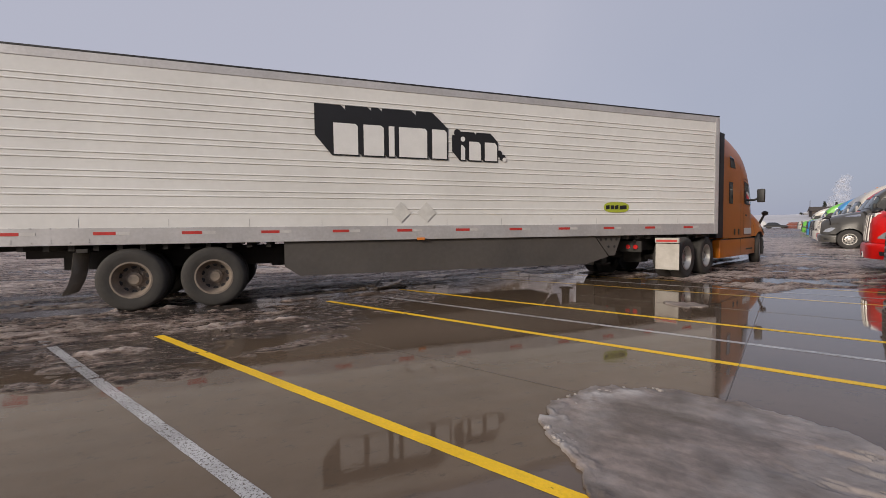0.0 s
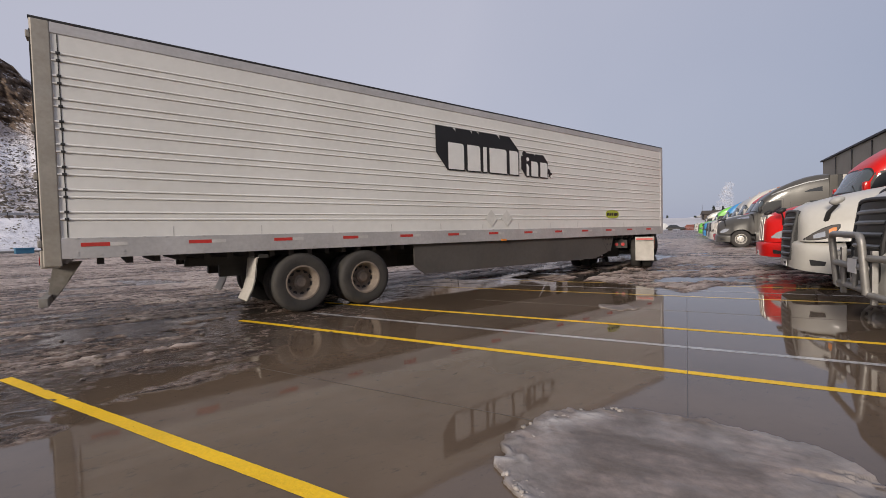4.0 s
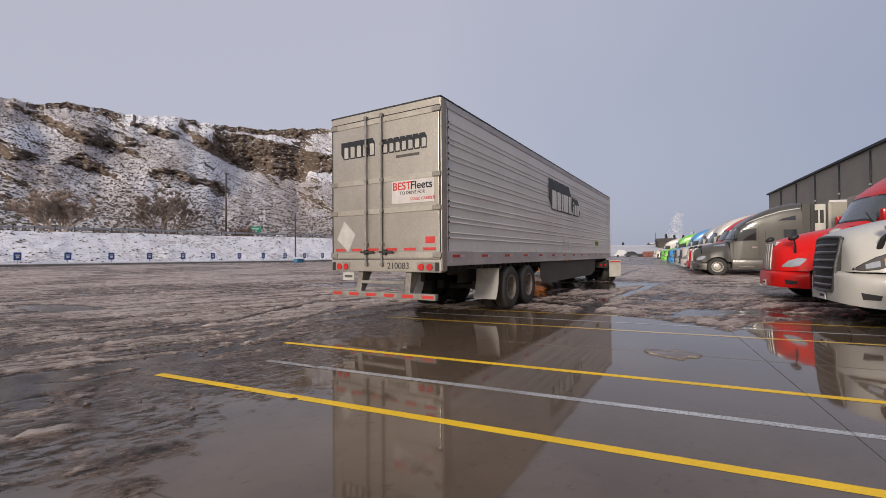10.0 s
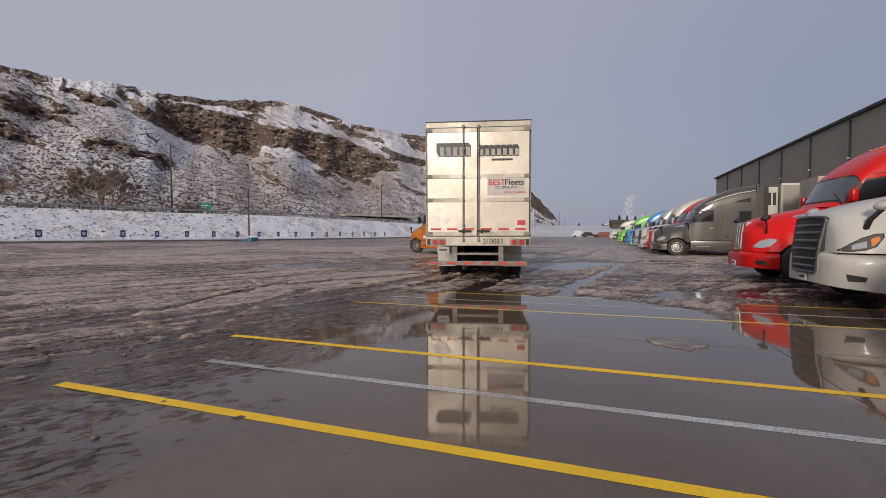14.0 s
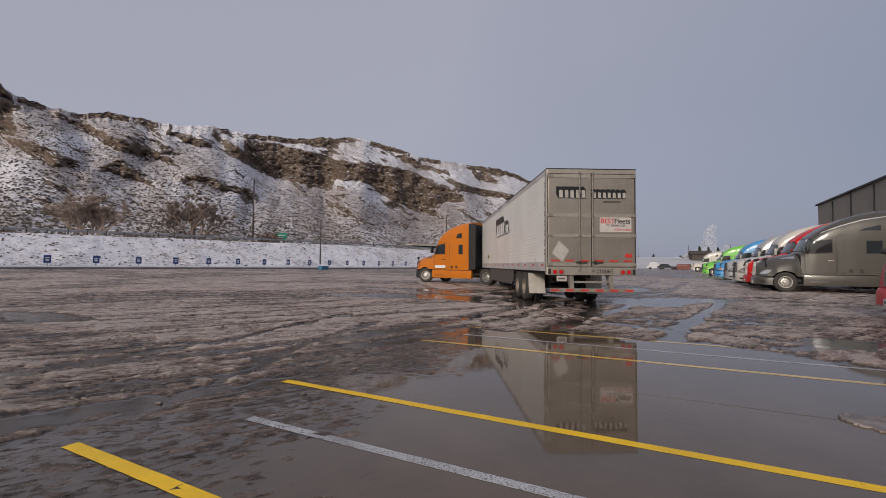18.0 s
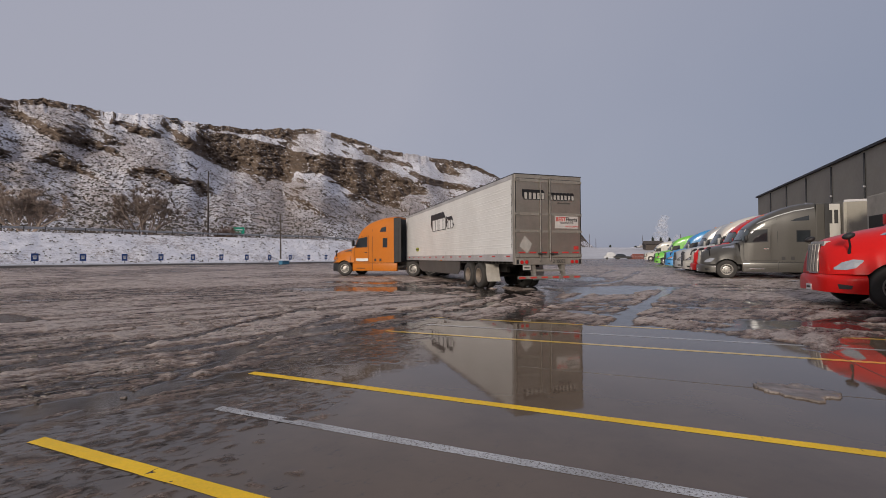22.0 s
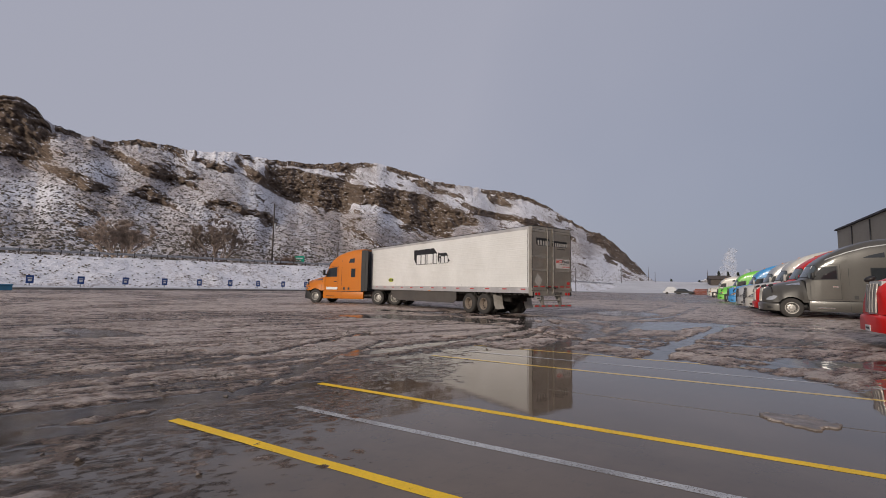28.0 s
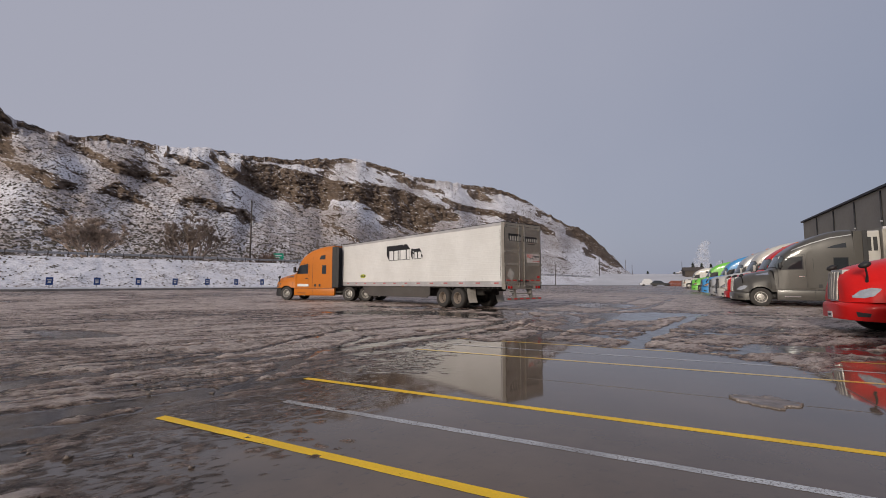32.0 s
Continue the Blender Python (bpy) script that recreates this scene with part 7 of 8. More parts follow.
        for v in bm.verts:
            v.co = Vector((v.co.x * 0.135 + (0.03 if v.co.x < 0 else 0), v.co.y * 0.10, v.co.z * 0.08 - v.co.x * 0.03)) + c
        part("mirror_housing", bm, M_BLACK if (kw or guard or body is M_ORANGE) else M_MIRROR, hm, smooth=True)
        # wheels
        kit = WHEEL_ALLOY if alloy else WHEEL_DIRTY
        add_wheel(tk, axle, sgn * 1.06, sgn, kit, spin_list, False, True)
        add_wheel(tk, 0.52, sgn * 1.145, sgn, kit, spin_list, True)
        add_wheel(tk, -0.82, sgn * 1.145, sgn, kit, spin_list, True)
        # rear quarter: flap and lamps
        y0, y1 = sorted((sgn * 0.82, sgn * 1.36))
        fl = part("mud_flap", boxes((-1.52, -1.50, y0, y1, 0.26, 0.88), bevel=0.006), M_FLAP, tk, "dirty white mud flap")
        part("flap_hanger", boxes((-1.56, -1.46, y0, y1, 0.90, 1.02), bevel=0.01), M_FLAP, fl)
        part("flap_tape", boxes((-1.566, -1.561, y0 + 0.03, y1 - 0.03, 0.925, 0.975)), M_RED, fl)
        for k in range(2):
            bm = bmesh.new()
            y = sgn * (0.28 + 0.19 * k)
            tube(bm, [(-1.80, y, 0.80), (-1.83, y, 0.80)], 0.055, 14)
            part("tail_lamp", bm, M_LAMPRED, tk)
    # frame, tank, fifth wheel, axles
    bm = bmesh.new()
    for y in (-0.43, 0.43):
        box(bm, -1.8, 6.5, y - 0.04, y + 0.04, 0.70, 0.98)
    box(bm, -1.8, -1.74, -0.6, 0.6, 0.68, 0.94)
    for x in (0.52, -0.82, axle):
        tube(bm, [(x, -1.0, 0.512), (x, 1.0, 0.512)], 0.08, 8)
        box(bm, x - 0.22, x + 0.22, -0.25, 0.25, 0.36, 0.70, 0.05)
    part("chassis", bm, M_STEEL, tk)
    bm = bmesh.new()
    tube(bm, [(0.0, 0.0, 0.96), (0.0, 0.0, 1.015)], 0.52, 20)
    part("fifth_wheel", bm, M_STEEL, tk)
    for y in (-0.78, 0.78):
        bm = bmesh.new()
        tube(bm, [(2.1, y, 0.66), (3.5, y, 0.66)], 0.28, 18)
        part("fuel_tank", bm, M_ALLOY, tk)
    part("inner_tub", boxes((4.9, 6.95, -0.72, 0.72, 0.55, 1.15)), M_BLACK, tk)
    # grille
    if kw:
        def leaf(y0, y1, z0, z1, off, th=0.03):
            lean = lambda z: 7.13 - 0.10 * max(0.0, z - 0.85) ** 1.5 + off
            bm = bmesh.new()
            zs = np.linspace(z0, z1, 5)
            rows = [[bm.verts.new((lean(z) + d - 0.08 * (y / 0.4) ** 2, y, z)) for y, d in ((y0, -th), (y0, 0), ((y0 + y1) / 2, 0.004), (y1, 0), (y1, -th))] for z in zs]
            for p, q in zip(rows, rows[1:]):
                for k in range(4):
                    bm.faces.new((p[k], p[k + 1], q[k + 1], q[k]))
            return bm
        fr = part("grille", leaf(-0.41, 0.41, 0.80, 1.60, 0.0, 0.16), M_SILVERP, tk, "bright vertical-bar grille", smooth=True)
        part("grille_mesh", leaf(-0.35, 0.35, 0.85, 1.53, 0.012, 0.01), M_BLACK, fr)
        for k in range(6):
            y = -0.29 + k * 0.116
            part("grille_bar", leaf(y - 0.034, y + 0.034, 0.84, 1.54, 0.035), M_ALLOY, fr)
    else:
        bm = bmesh.new()
        q = [(7.20, 0.46, 0.56), (7.19, 0.52, 1.06), (7.12, 0.57, 1.56)]

        def face(y, z, out=0.0):
            """The grille's bowed face at a height."""
            x = float(np.interp(z, [p[2] for p in q], [p[0] for p in q]))
            return Vector((x + out - 0.07 * (y / 0.57) ** 2, y, z))

        def half(z):
            return float(np.interp(z, [p[2] for p in q], [p[1] for p in q]))

        zs = np.linspace(0.56, 1.56, 7)
        rows = [[bm.verts.new(face(half(z) * u, z)) for u in np.linspace(-1, 1, 7)] for z in zs]
        for a, b in zip(rows, rows[1:]):
            for k in range(6):
                bm.faces.new((a[k], a[k + 1], b[k + 1], b[k]))
        fr = part("grille", bm, M_BLACK, tk, "black slatted grille", smooth=True)
        rim = [face(half(1.56) * u, 1.56 + 0.02 * (1 - u * u)) for u in np.linspace(-0.94, 0.94, 9)] + [face(half(z), z) for z in (1.52, 1.3, 1.06, 0.8, 0.60)] + [face(half(0.56) * u, 0.56) for u in np.linspace(0.94, -0.94, 7)] + [face(-half(z), z) for z in (0.60, 0.8, 1.06, 1.3, 1.52)] + [face(-half(1.56) * 0.94, 1.56)]
        part("grille_rim", tube(bmesh.new(), rim, 0.030, 8), M_BLACK if guard else M_SLAT, fr, smooth=True)
        bm = bmesh.new()
        lip, root = [bm.verts.new(p) for p in rim], [bm.verts.new((6.90, p.y * 1.02, p.z + 0.01)) for p in rim]
        for k in range(len(rim) - 1):
            bm.faces.new((lip[k], lip[k + 1], root[k + 1], root[k]))
        part("grille_surround", bm, M_BLACK, fr)
        for z in (0.66, 0.80, 0.98, 1.13, 1.28, 1.42):
            bm = bmesh.new()
            w = half(z) - 0.03
            ys = np.linspace(-w, w, 9)
            rows = [[bm.verts.new(face(y, z + dz, out)) for y in ys] for dz, out in ((0.035, 0.004), (0.012, 0.026), (-0.012, 0.024), (-0.03, 0.0))]
            for a, b in zip(rows, rows[1:]):
                for i in range(8):
                    bm.faces.new((a[i], a[i + 1], b[i + 1], b[i]))
            part("grille_slat", bm, M_SLAT, fr, smooth=True)
    pl = part("number_plate", boxes((7.17, 7.185, -0.16, 0.16, 0.38, 0.53), bevel=0.004), M_VINYL, tk, "white plate with dark bars")
    part("plate_bars", boxes((7.1845, 7.188, -0.11, 0.11, 0.43, 0.48)), M_SKIRT, pl)
    for k in range(3):
        y = -0.22 + 0.22 * k
        p = cab.ring(3.99, 20, 0.0, radians(60), radians(120))[10]
        part("roof_marker", boxes((3.95, 4.03, y - 0.03, y + 0.03, p.z + 0.0, p.z + 0.03), bevel=0.01), M_AMBER, cabin)
    if stripe:
        for sgn in (1, -1):
            part("door_panel", cab.patch_side([(3.95, 1.03), (4.95, 1.03), (4.95, 1.22), (3.95, 1.22)], sgn, 0.012), stripe, cabin)
    if number:
        part("unit_bars", hood.patch_side([(6.30, 1.00), (6.48, 1.00), (6.48, 1.05), (6.30, 1.05)], 1, 0.006, 3), M_SKIRT, tk)
    if guard:
        gd = part("grille_guard", boxes((7.20, 7.26, -0.62, -0.54, 0.30, 0.95), bevel=0.01), M_TUBE, tk, "bolted silver tube grille guard")
        part("guard_bracket", boxes((7.20, 7.26, 0.54, 0.62, 0.30, 0.95), bevel=0.01), M_TUBE, gd)
        def bar(pts, r=0.042):
            out = []
            P = [Vector(p) for p in pts]
            out.append(P[0])
            for a, b, c in zip(P, P[1:], P[2:]):
                i, o = (a - b).normalized(), (c - b).normalized()
                d = min(0.12, (a - b).length * 0.45, (c - b).length * 0.45)
                for t in (0, 0.25, 0.5, 0.75, 1):
                    out.append((b + i * d) * (1 - t) ** 2 + b * 2 * t * (1 - t) + (b + o * d) * t * t)
            out.append(P[-1])
            return part("guard_tube", tube(bmesh.new(), out, r, 12), M_TUBE, gd, smooth=True)
        bar([(7.30, -0.58, 0.42), (7.36, -0.60, 1.14), (7.36, 0.60, 1.14), (7.30, 0.58, 0.42)])
        bar([(7.32, -0.60, 0.74), (7.32, 0.60, 0.74)])
        bar([(7.28, -0.58, 0.46), (7.28, 0.58, 0.46)])
        for sgn in (1, -1):
            bar([(7.30, sgn * 0.58, 0.86), (7.16, sgn * 1.05, 0.86), (6.92, sgn * 1.24, 0.84), (6.92, sgn * 1.24, 0.42), (7.16, sgn * 1.05, 0.40), (7.28, sgn * 0.58, 0.42)])
            bar([(7.31, sgn * 0.22, 0.74), (7.31, sgn * 0.22, 0.46)], 0.03)
        part("guard_plate", boxes((7.35, 7.362, 0.12, 0.44, 0.66, 0.84), bevel=0.004), M_VINYL, gd)
    return tk


# ---- the lorry that drives off, and those parked ----
KINGPIN = 15.2
trailer = build_trailer(pose(0, 0, 0), "white corrugated refrigerated semi-trailer with dirty stainless doors", True, TRAILER_WHEELS)
tractor = build_tractor(pose(0, 0, 0), "orange sleeper tractor pulling a white semi-trailer", M_ORANGE, "sleek", alloy=True, spin_list=TRACTOR_WHEELS, bumper_mat=M_BLACK, stripe=M_VINYL)
ROW = "lorries parked in the row"
build_tractor(pose(15.35, 3.2, 0, 0, 0, 180), "white sleeper tractor with silver tube grille guard", M_WHITEP, "sleek", guard=True, alloy=True, group=ROW, visor=True)
build_tractor(pose(15.27, 7.80, 0, 0, 0, 180), "white sleeper tractor with black slatted grille", M_WHITEP, "sleek", alloy=True, group=ROW, number=True, visor=True)
build_tractor(pose(15.3, 12.25, 0, 0, 0, 180), "bright red sleeper tractor with bright barred grille", M_REDP, "sloped", group=ROW)
build_tractor(pose(14.9, 27.65, 0, 0, 0, 180), "gunmetal grey sleeper tractor with sloping roof", M_GRAYP, "sloped", group=ROW)
for y, dx, mat, style, name in (
    (31.0, 0.08, M_REDP, "sloped", "red sleeper tractor beside a grey one"),
    (34.9, -0.05, M_WHITEP, "sleek", "white sleeper tractor with dark lower bumper"),
    (41.0, 0.0, M_SILVERP, "sleek", "silver sleeper tractor parked far down the row"),
    (50.6, 0.0, M_BLUEP, "sleek", "blue sleeper tractor parked far down the row"),
    (66.6, -0.1, M_LIMEP, "sleek", "lime green tractor parked far down the row"),
    (98.0, -0.2, M_WHITEP, "sleek", "white tractor at the far end of the row"),
):
    build_tractor(pose(14.9 + dx, y, float(lay(np.array(10.0), np.array(y))), 0, 0, 180), name, mat, style, group=ROW)
M_OLDSKIN = material("yellowed_trailer_skin", (0.36, 0.335, 0.28), 0.55, vary=0.10, scale=0.8, fine=9, dirt=(0.22, 0.19, 0.15), dirt_amount=0.35)


def docked_trailer(nose, y, label, unit_mat):
    """A shorter box trailer backed to the dock, with a cooling unit on its nose."""
    long = 14.6
    t = thing("semi_trailer", pose(nose, y, 0), label, "semi-trailer", "trailers backed to the dock")
    for sgn in (1, -1):
        y0, y1 = sorted((sgn * 1.24, sgn * 1.29))
        part("side_wall", boxes((0.12, long, y0, y1, 1.36, 3.95)), M_OLDSKIN, t)
        y0, y1 = sorted((sgn * 1.20, sgn * 1.305))
        part("bottom_rail", boxes((0.0, long, y0, y1, 1.08, 1.36), bevel=0.01), M_RAIL, t)
        part("top_rail", boxes((0.0, long, y0, y1, 3.951, 4.07), bevel=0.01), M_RAIL, t)
        part("corner_post", boxes((-0.03, 0.118, y0, y1, 1.361, 3.95), bevel=0.03), M_CREAM, t)
        part("landing_leg", boxes((2.6, 2.75, sgn * 0.75 - 0.08, sgn * 0.75 + 0.08, 0.0, 1.08), bevel=0.01), M_STEEL, t)
        for x in (11.2, 12.4):
            add_wheel(t, x, sgn * 1.145, sgn, WHEEL_DIRTY, None, True)
        for k in range(11):
            y0, y1 = sorted((sgn * 1.289, sgn * 1.30))
            part("wall_post", boxes((1.2 + k * 1.2, 1.25 + k * 1.2, y0, y1, 1.365, 3.945)), M_RAIL, t)
    part("front_wall", boxes((0.0, 0.05, -1.19, 1.19, 1.08, 4.05)), M_OLDSKIN, t)
    part("roof", boxes((0.06, long, -1.19, 1.19, 4.0, 4.05)), M_RAIL, t)
    part("floor", boxes((0.06, long, -1.19, 1.19, 1.05, 1.2)), M_UNDER, t)
    unit = part("cooling_unit", boxes((-0.62, -0.01, -0.95, 0.95, 2.05, 3.92), bevel=0.06), unit_mat, t, "boxy cooling unit on the nose")
    part("front_grille", boxes((-0.64, -0.615, -0.75, 0.75, 2.2, 3.0), bevel=0.01), M_BLACK, unit)
    for sgn in (1, -1):
        y0, y1 = sorted((sgn * 0.945, sgn * 0.962))
        part("side_louvre", boxes((-0.52, -0.36, y0, y1, 2.9, 3.6), (-0.28, -0.12, y0, y1, 2.9, 3.6)), M_BLACK, unit)
    return t


docked_trailer(14.05, 27.65, "pale box trailer coupled behind a gunmetal tractor", M_WHITEP)
docked_trailer(14.55, 22.9, "yellowed box trailer backed to the warehouse dock", M_CREAM)


# ---- far things at the yard's end ----
M_DULL = material("dull_car_paint", (0.55, 0.55, 0.55), 0.6, vary=0.1)
far_car(1.4, 150, M_DULL, "white van parked at the yard's far end", 5.6, 2.3, True)
far_car(0.3, 150, M_BLACK, "dark pickup parked at the yard's far end", 5.4, 1.7)
M_RUST = material("rust_red_timber", (0.20, 0.065, 0.045), 0.85, vary=0.3, scale=1.0)
pile = thing("pipe_stack", pose(7.8, 150, float(lay(np.array(7.8), np.array(150.0))), 0, 0, 0), "low rust-red stack of timber on the snow", "stack")
for k in range(4):
    part("beam_layer", boxes((-2.9 + k * 0.4, 2.9 - k * 0.25, -1.5, 1.5, k * 0.42, k * 0.42 + 0.38), bevel=0.05), M_RUST, pile)
shed = thing("farm_shed", pose(17.0, 235, float(far_land(np.array([17.0]), np.array([235.0]))[0]) - 0.4, 0, 0, 5), "brown gabled shed beyond the parked lorries", "shed")
part("wall", boxes((-4, 4, -5, 5, 0, 3.0)), M_POLEWOOD, shed)
bm = bmesh.new()
q = [(-4.5, -5.6, 2.8), (4.5, -5.6, 2.8), (4.5, 0, 4.6), (-4.5, 0, 4.6), (4.5, 5.6, 2.8), (-4.5, 5.6, 2.8)]
vs = [bm.verts.new(p) for p in q]
for idx in ((0, 1, 2, 3), (3, 2, 4, 5), (0, 3, 5), (1, 4, 2), (0, 5, 4, 1)):
    bm.faces.new([vs[i] for i in idx])
part("roof", bm, M_POLEWOOD, shed)
canopy = thing("fuel_canopy", pose(-58, 118, 4.2, 0, 0, 62), "long low cream canopy on posts beyond the road", "canopy")
part("roof", boxes((-13, 13, -2.5, 2.5, 2.6, 3.1), bevel=0.05), M_CREAM, canopy)
for k in range(6):
    part("post", boxes((-12 + k * 4.8, -11.8 + k * 4.8, -1.9, -1.7, -2.0, 2.6)), M_CREAM, canopy)
tank = thing("water_tank", pose(-53, 146, 4.0), "pale blue round tank beyond the road", "tank")
part("body", tube(bmesh.new(), [(0, 0, -3), (0, 0, 2.6)], 2.2, 20), material("pale_blue_paint", (0.16, 0.36, 0.50), 0.5, vary=0.1), tank)
part("top", tube(bmesh.new(), [(0, 0, 2.6), (0, 0, 3.1)], [2.2, 0.6], 20), M_GALV, tank)


def far_conifer(az, r, h, seed):
    a = radians(az)
    x, y = EYE_X - r * math.sin(a), EYE_Y + r * math.cos(a)
    rnd = random.Random(seed)
    t = thing("conifer", pose(x, y, float(far_land(np.array([x]), np.array([y]))[0]) - 0.3), "dark conifer standing far beyond the yard", "tree", "far conifers")
    part("trunk", tube(bmesh.new(), [(0, 0, 0), (0, 0, h)], [0.25, 0.04], 6), M_POLEWOOD, t)
    v, f = [], []
    for k in range(420):
        u = rnd.random() ** 0.8
        z = h * (0.12 + 0.88 * u)
        rr = (1 - u) * h * 0.24 * rnd.uniform(0.5, 1.1) + 0.1
        b = rnd.uniform(0, 6.283)
        p = Vector((rr * math.cos(b), rr * math.sin(b), z - rr * 0.25))
        n = len(v)
        for q in range(3):
            v.append(tuple(p + Vector((rnd.uniform(-1, 1), rnd.uniform(-1, 1), rnd.uniform(-0.6, 0.6))) * 0.55))
        f.append((n, n + 1, n + 2))
    mat = bpy.data.materials.get("conifer_needles") or material("conifer_needles", (0.028, 0.036, 0.024), 0.9, vary=0.4, scale=1)
    part("crown", mesh_from("crown", v, f, mat, False), None, t)


for k, (az, h) in enumerate(((-3.12, 8.0), (-3.98, 7.6), (-4.88, 8.2), (-5.7, 6.5), (1.6, 4.0), (-1.2, 4.0))):
    far_conifer(az, 300 + 12 * k, h, 60 + k)

# low far buildings and masts on the horizon
rnd = random.Random(77)
M_FARWALL = material("far_wall", (0.22, 0.21, 0.21), 0.8, vary=0.2, scale=0.1)
for k in range(16):
    az, r = rnd.uniform(-9, 3.6), rnd.uniform(330, 620)
    a = radians(az)
    x, y = EYE_X - r * math.sin(a), EYE_Y + r * math.cos(a)
    w, h = rnd.uniform(6, 16), rnd.uniform(2, 4)
    b = thing("distant_shed", pose(x, y, float(far_land(np.array([x]), np.array([y]))[0]) - 0.5, 0, 0, rnd.uniform(-20, 20)), "low grey shed on the snowy horizon", "shed", "distant sheds")
    part("wall", boxes((-w / 2, w / 2, -5, 5, 0, h)), M_FARWALL, b)
    part("roof", boxes((-w / 2 - 0.4, w / 2 + 0.4, -5.5, 5.5, h, h + 0.6), bevel=0.1), M_SNOWFIELD, b)
for k in range(9):
    az, r = rnd.uniform(-8, 4.2), rnd.uniform(230, 420)
    a = radians(az)
    p = thing("far_mast", pose(EYE_X - r * math.sin(a), EYE_Y + r * math.cos(a), float(far_land(np.array([EYE_X - r * math.sin(a)]), np.array([EYE_Y + r * math.cos(a)]))[0]) - 0.3), "thin far pole on the horizon", "pole", "far poles")
    part("shaft", tube(bmesh.new(), [(0, 0, 0), (0, 0, rnd.uniform(4, 8))], [0.16, 0.1], 6), M_POLEWOOD, p)


# ---- steam over the far works ----
def steam():
    m = bpy.data.materials.new("pale_steam")
    m.use_nodes = True
    n, l = m.node_tree.nodes, m.node_tree.links
    n.remove(n["Principled BSDF"])
    clear, lit, through_lit, both, veil = (n.new("ShaderNode" + k) for k in ("BsdfTransparent", "BsdfDiffuse", "BsdfTranslucent", "AddShader", "MixShader"))
    for q in (lit, through_lit):
        q.inputs["Color"].default_value = (0.46, 0.455, 0.46, 1)
    tc, nz, mr = n.new("ShaderNodeTexCoord"), n.new("ShaderNodeTexNoise"), n.new("ShaderNodeMapRange")
    nz.inputs["Scale"].default_value, nz.inputs["Detail"].default_value = 0.9, 5.0
    l.new(tc.outputs["Object"], nz.inputs["Vector"])
    mr.inputs["From Min"].default_value, mr.inputs["From Max"].default_value, mr.inputs["To Max"].default_value = 0.36, 0.70, 0.34
    l.new(nz.outputs["Fac"], mr.inputs["Value"])
    l.new(lit.outputs[0], both.inputs[0])
    l.new(through_lit.outputs[0], both.inputs[1])
    l.new(mr.outputs["Result"], veil.inputs["Fac"])
    l.new(clear.outputs[0], veil.inputs[1])
    l.new(both.outputs[0], veil.inputs[2])
    l.new(veil.outputs[0], n["Material Output"].inputs["Surface"])
    base = Vector((EYE_X + 520 * math.sin(radians(3.2)), EYE_Y + 520 * math.cos(radians(3.2)), 5.0))
    t = thing("steam_plume", pose(*base), "pale steam plume rising over far works", "steam")
    rnd = random.Random(12)
    puff = bmesh.new()
    bmesh.ops.create_icosphere(puff, subdivisions=4, radius=1.0)
    for v in puff.verts:
        v.co *= 0.80 + 0.40 * noise.noise(v.co * 1.8) + 0.20 * noise.noise(v.co * 4.5)
    data = finish(puff, "puff", m, True, 80)
    for x, z, s in ((2, 3, 7.0), (4, 10, 8.4), (7, 17, 8.8), (8, 24, 8.0), (9, 31, 6.6), (11, 37, 5.0), (17, 3, 5.6), (20, 9, 6.4), (23, 14, 5.2), (0, 13, 4.0), (13, 11, 5.0), (12, 4, 5.0)):
        o = part("puff", data, None, t)
        o.matrix_basis = Matrix.LocRotScale(Vector((x, rnd.uniform(-3, 3), z)), Euler((rnd.uniform(0, 6), rnd.uniform(0, 6), rnd.uniform(0, 6))), (s, s, s * 0.9))


steam()
# a white lorry standing by the kerb
build_tractor(pose(-44.5, -3.2, 0.25, 0, 0, -2.5), "white sleeper tractor standing near the far kerb", M_WHITEP, "sleek")
build_trailer(pose(-59.69, -2.54, 0.25, 0, 0, -2.5), "white box trailer coupled to a standing lorry", False)


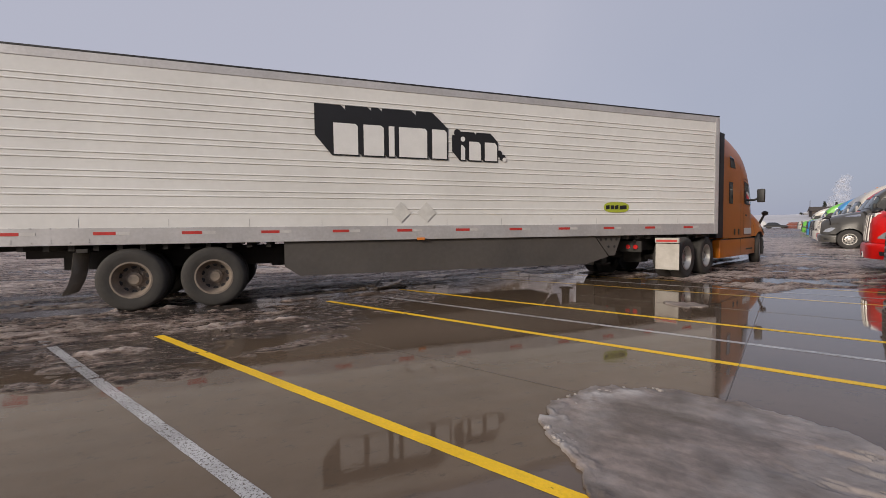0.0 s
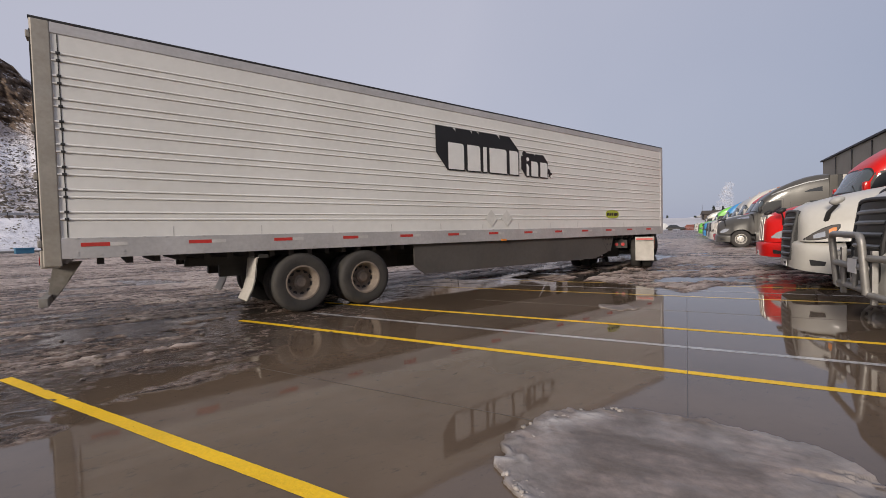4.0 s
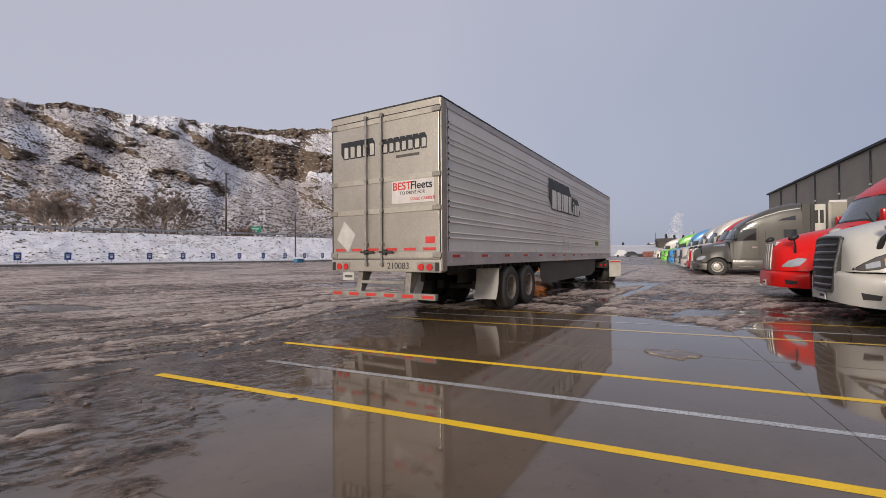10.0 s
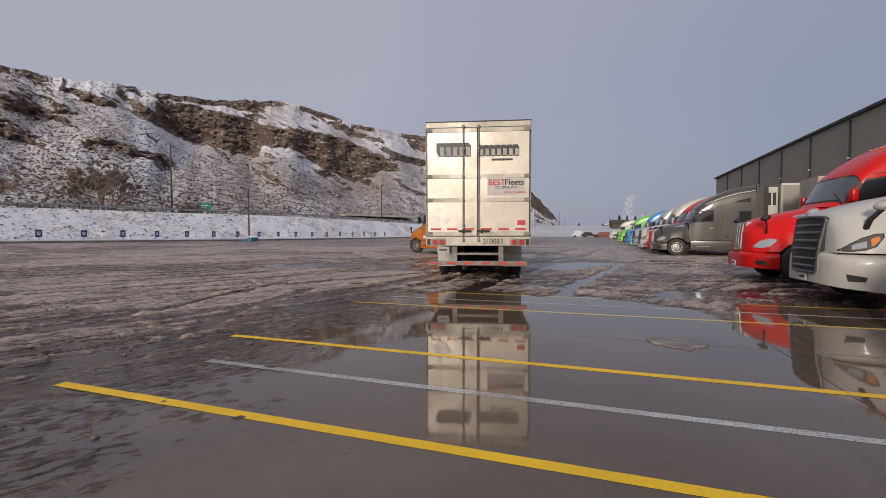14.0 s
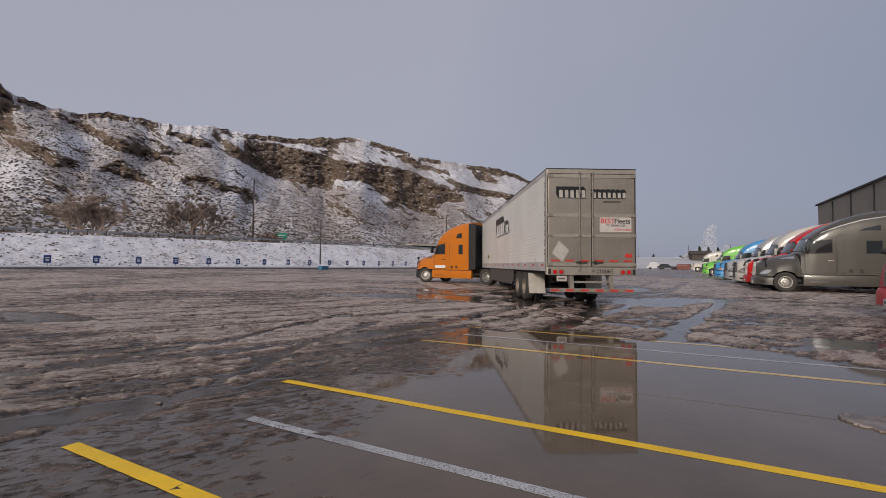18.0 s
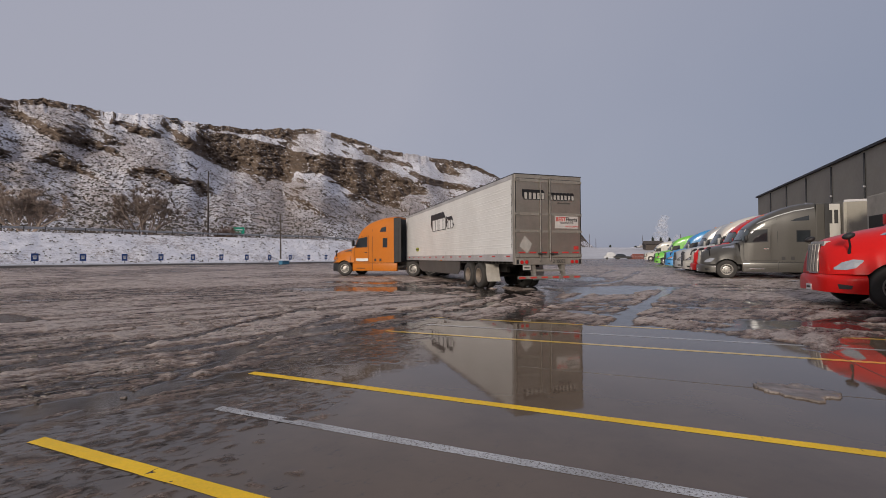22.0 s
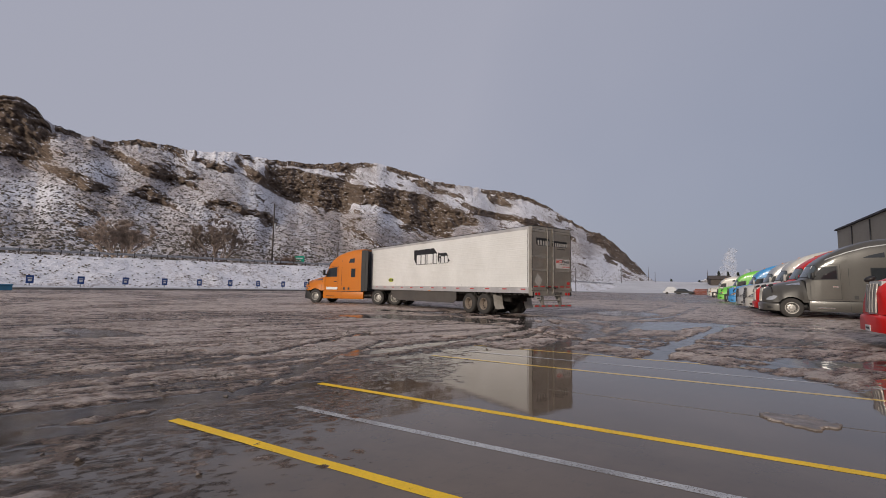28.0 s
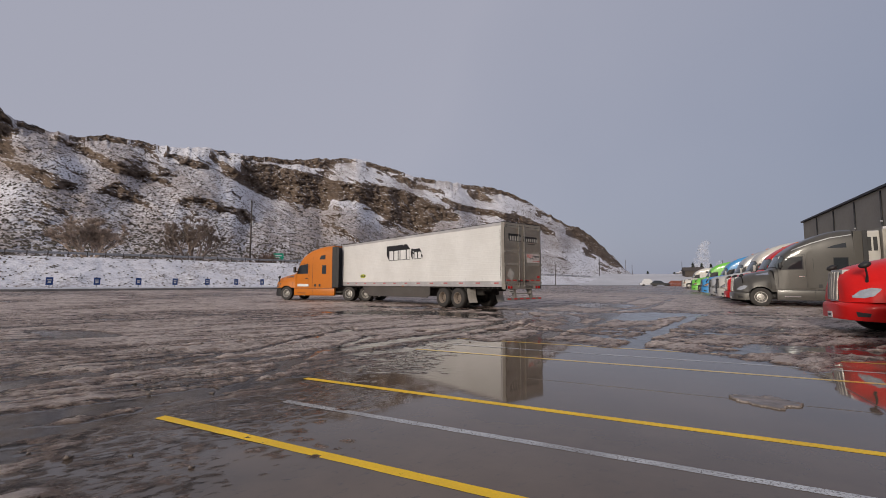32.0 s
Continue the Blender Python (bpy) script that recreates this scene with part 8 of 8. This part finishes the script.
# ---- motion: seconds, trailer's tail x and y, trailer's heading, tractor's heading ----
HAUL = [
    (0, -4.619, -4.583, 58.02, 79.56), (0.5, -4.305, -4.176, 59.02, 80.43), (1, -3.976, -3.802, 60.11, 81.62), (1.5, -3.637, -3.421, 61.24, 82.98),
    (2, -3.312, -3.036, 62.42, 84.49), (2.5, -2.961, -2.683, 63.71, 86.21), (3, -2.608, -2.333, 64.99, 88.1), (3.5, -2.296, -1.994, 66.12, 90.06),
    (5.5, -1.359, -0.076, 70.49, 97.58), (6, -1.166, 0.411, 71.66, 99.81), (6.5, -0.972, 0.839, 72.89, 102.23), (7, -0.77, 1.29, 74.17, 104.62),
    (7.5, -0.574, 1.753, 75.57, 106.97), (8, -0.377, 2.197, 77.07, 109.19), (8.5, -0.183, 2.659, 78.68, 111.35), (9, -0.008, 3.091, 80.17, 113.42),
    (9.5, 0.179, 3.544, 81.74, 115.87), (10, 0.375, 3.997, 83.4, 118.98), (10.5, 0.561, 4.452, 85.13, 122.79), (11, 0.732, 4.947, 87.02, 127.12),
    (11.5, 0.904, 5.485, 89.23, 131.52), (12, 1.073, 6.037, 91.96, 135.6), (12.5, 1.2, 6.58, 95.23, 139.05), (13, 1.328, 7.15, 98.27, 141.07),
    (13.5, 1.438, 7.675, 100.79, 142.13), (15.5, 1.664, 9.924, 110.06, 149.82), (16, 1.709, 10.376, 112.29, 153.22), (16.5, 1.719, 10.746, 114.19, 156.92),
    (17, 1.692, 11.066, 115.71, 160.1), (17.5, 1.663, 11.385, 117.2, 162.98), (18, 1.629, 11.705, 118.79, 165.67), (18.5, 1.588, 11.967, 120.24, 167.96),
    (19, 1.596, 12.108, 121.52, 169.89), (19.5, 1.609, 12.246, 122.88, 171.75), (20, 1.603, 12.438, 124.26, 173.56), (20.5, 1.569, 12.69, 125.67, 175.34),
    (21, 1.525, 12.996, 127.1, 177.07), (21.5, 1.446, 13.312, 128.69, 178.86), (22, 1.33, 13.637, 130.61, 180.79), (22.5, 1.23, 13.963, 132.53, 182.45),
    (23, 1.118, 14.305, 134.47, 183.71), (23.5, 0.95, 14.66, 136.69, 184.83), (24, 0.766, 15, 139.06, 185.83), (24.5, 0.587, 15.299, 141.38, 186.69),
    (25, 0.392, 15.558, 143.5, 187.35), (25.5, 0.166, 15.8, 145.46, 187.82), (26, -0.063, 16.035, 147.38, 188.16), (26.5, -0.295, 16.275, 149.24, 188.44),
    (28.5, -1.359, 17.395, 154.92, 188.9), (29, -1.544, 17.533, 155.54, 188.81), (29.5, -1.636, 17.599, 156.1, 189.03), (30, -1.665, 17.598, 156.43, 189.14),
    (30.5, -1.664, 17.579, 156.51, 189.07), (31, -1.658, 17.565, 156.42, 188.88), (31.5, -1.661, 17.547, 156.34, 188.72), (32, -1.645, 17.52, 156.23, 188.54),
]


def motions():
    at = np.array(HAUL)
    ts = np.array(sorted(set(list(at[:, 0]) + list(np.arange(0, 32.01, 0.5)))))
    tail = np.stack([np.interp(ts, at[:, 0], at[:, k]) for k in range(1, 5)], -1)
    head = np.radians(tail[:, 2])
    king = tail[:, :2] + KINGPIN * np.stack([np.cos(head), np.sin(head)], -1)
    walk(trailer, [(t, pose(x, y, 0, 0, 0, a)) for t, x, y, a, b in HAUL])
    rows = []
    for t, x, y, a, b in HAUL:
        c, s = math.cos(radians(a)), math.sin(radians(a))
        rows.append((t, pose(x + KINGPIN * c, y + KINGPIN * s, 0, 0, 0, b)))
    walk(tractor, rows)
    for wheels, origin, turn in ((TRAILER_WHEELS, tail[:, :2], np.radians(tail[:, 2])), (TRACTOR_WHEELS, king, np.radians(tail[:, 3]))):
        for ob, x, y, facing, steer in wheels:
            hub = origin + np.stack([x * np.cos(turn) - y * np.sin(turn), x * np.sin(turn) + y * np.cos(turn)], -1)
            d = np.diff(hub, axis=0)
            mid = (turn[1:] + turn[:-1]) / 2
            way = np.hypot(d[:, 0], d[:, 1]) * np.sign(d[:, 0] * np.cos(mid) + d[:, 1] * np.sin(mid))
            roll = np.degrees(np.concatenate([[0], np.cumsum(way)]) / 0.512)
            keys = []
            for k, t in enumerate(ts):
                j = min(max(k, 1), len(ts) - 1)
                lock = 0.0
                if steer and abs(way[j - 1]) > 0.04:
                    lock = max(-32.0, min(32.0, math.degrees(math.atan2(6.0 * (turn[j] - turn[j - 1]), abs(way[j - 1])))))
                keys.append((t, lock, pose(0, 0, 0, 0, roll[k], 0)))
            locks = np.convolve(np.pad([q[1] for q in keys], 3, mode="edge"), np.ones(7) / 7, "valid")
            walk(ob, [(q[0], pose(x, y, 0.512, 0, 0, lk) @ q[2] @ pose(0, 0, 0, 0, 0, facing)) for q, lk in zip(keys, locks)])


motions()
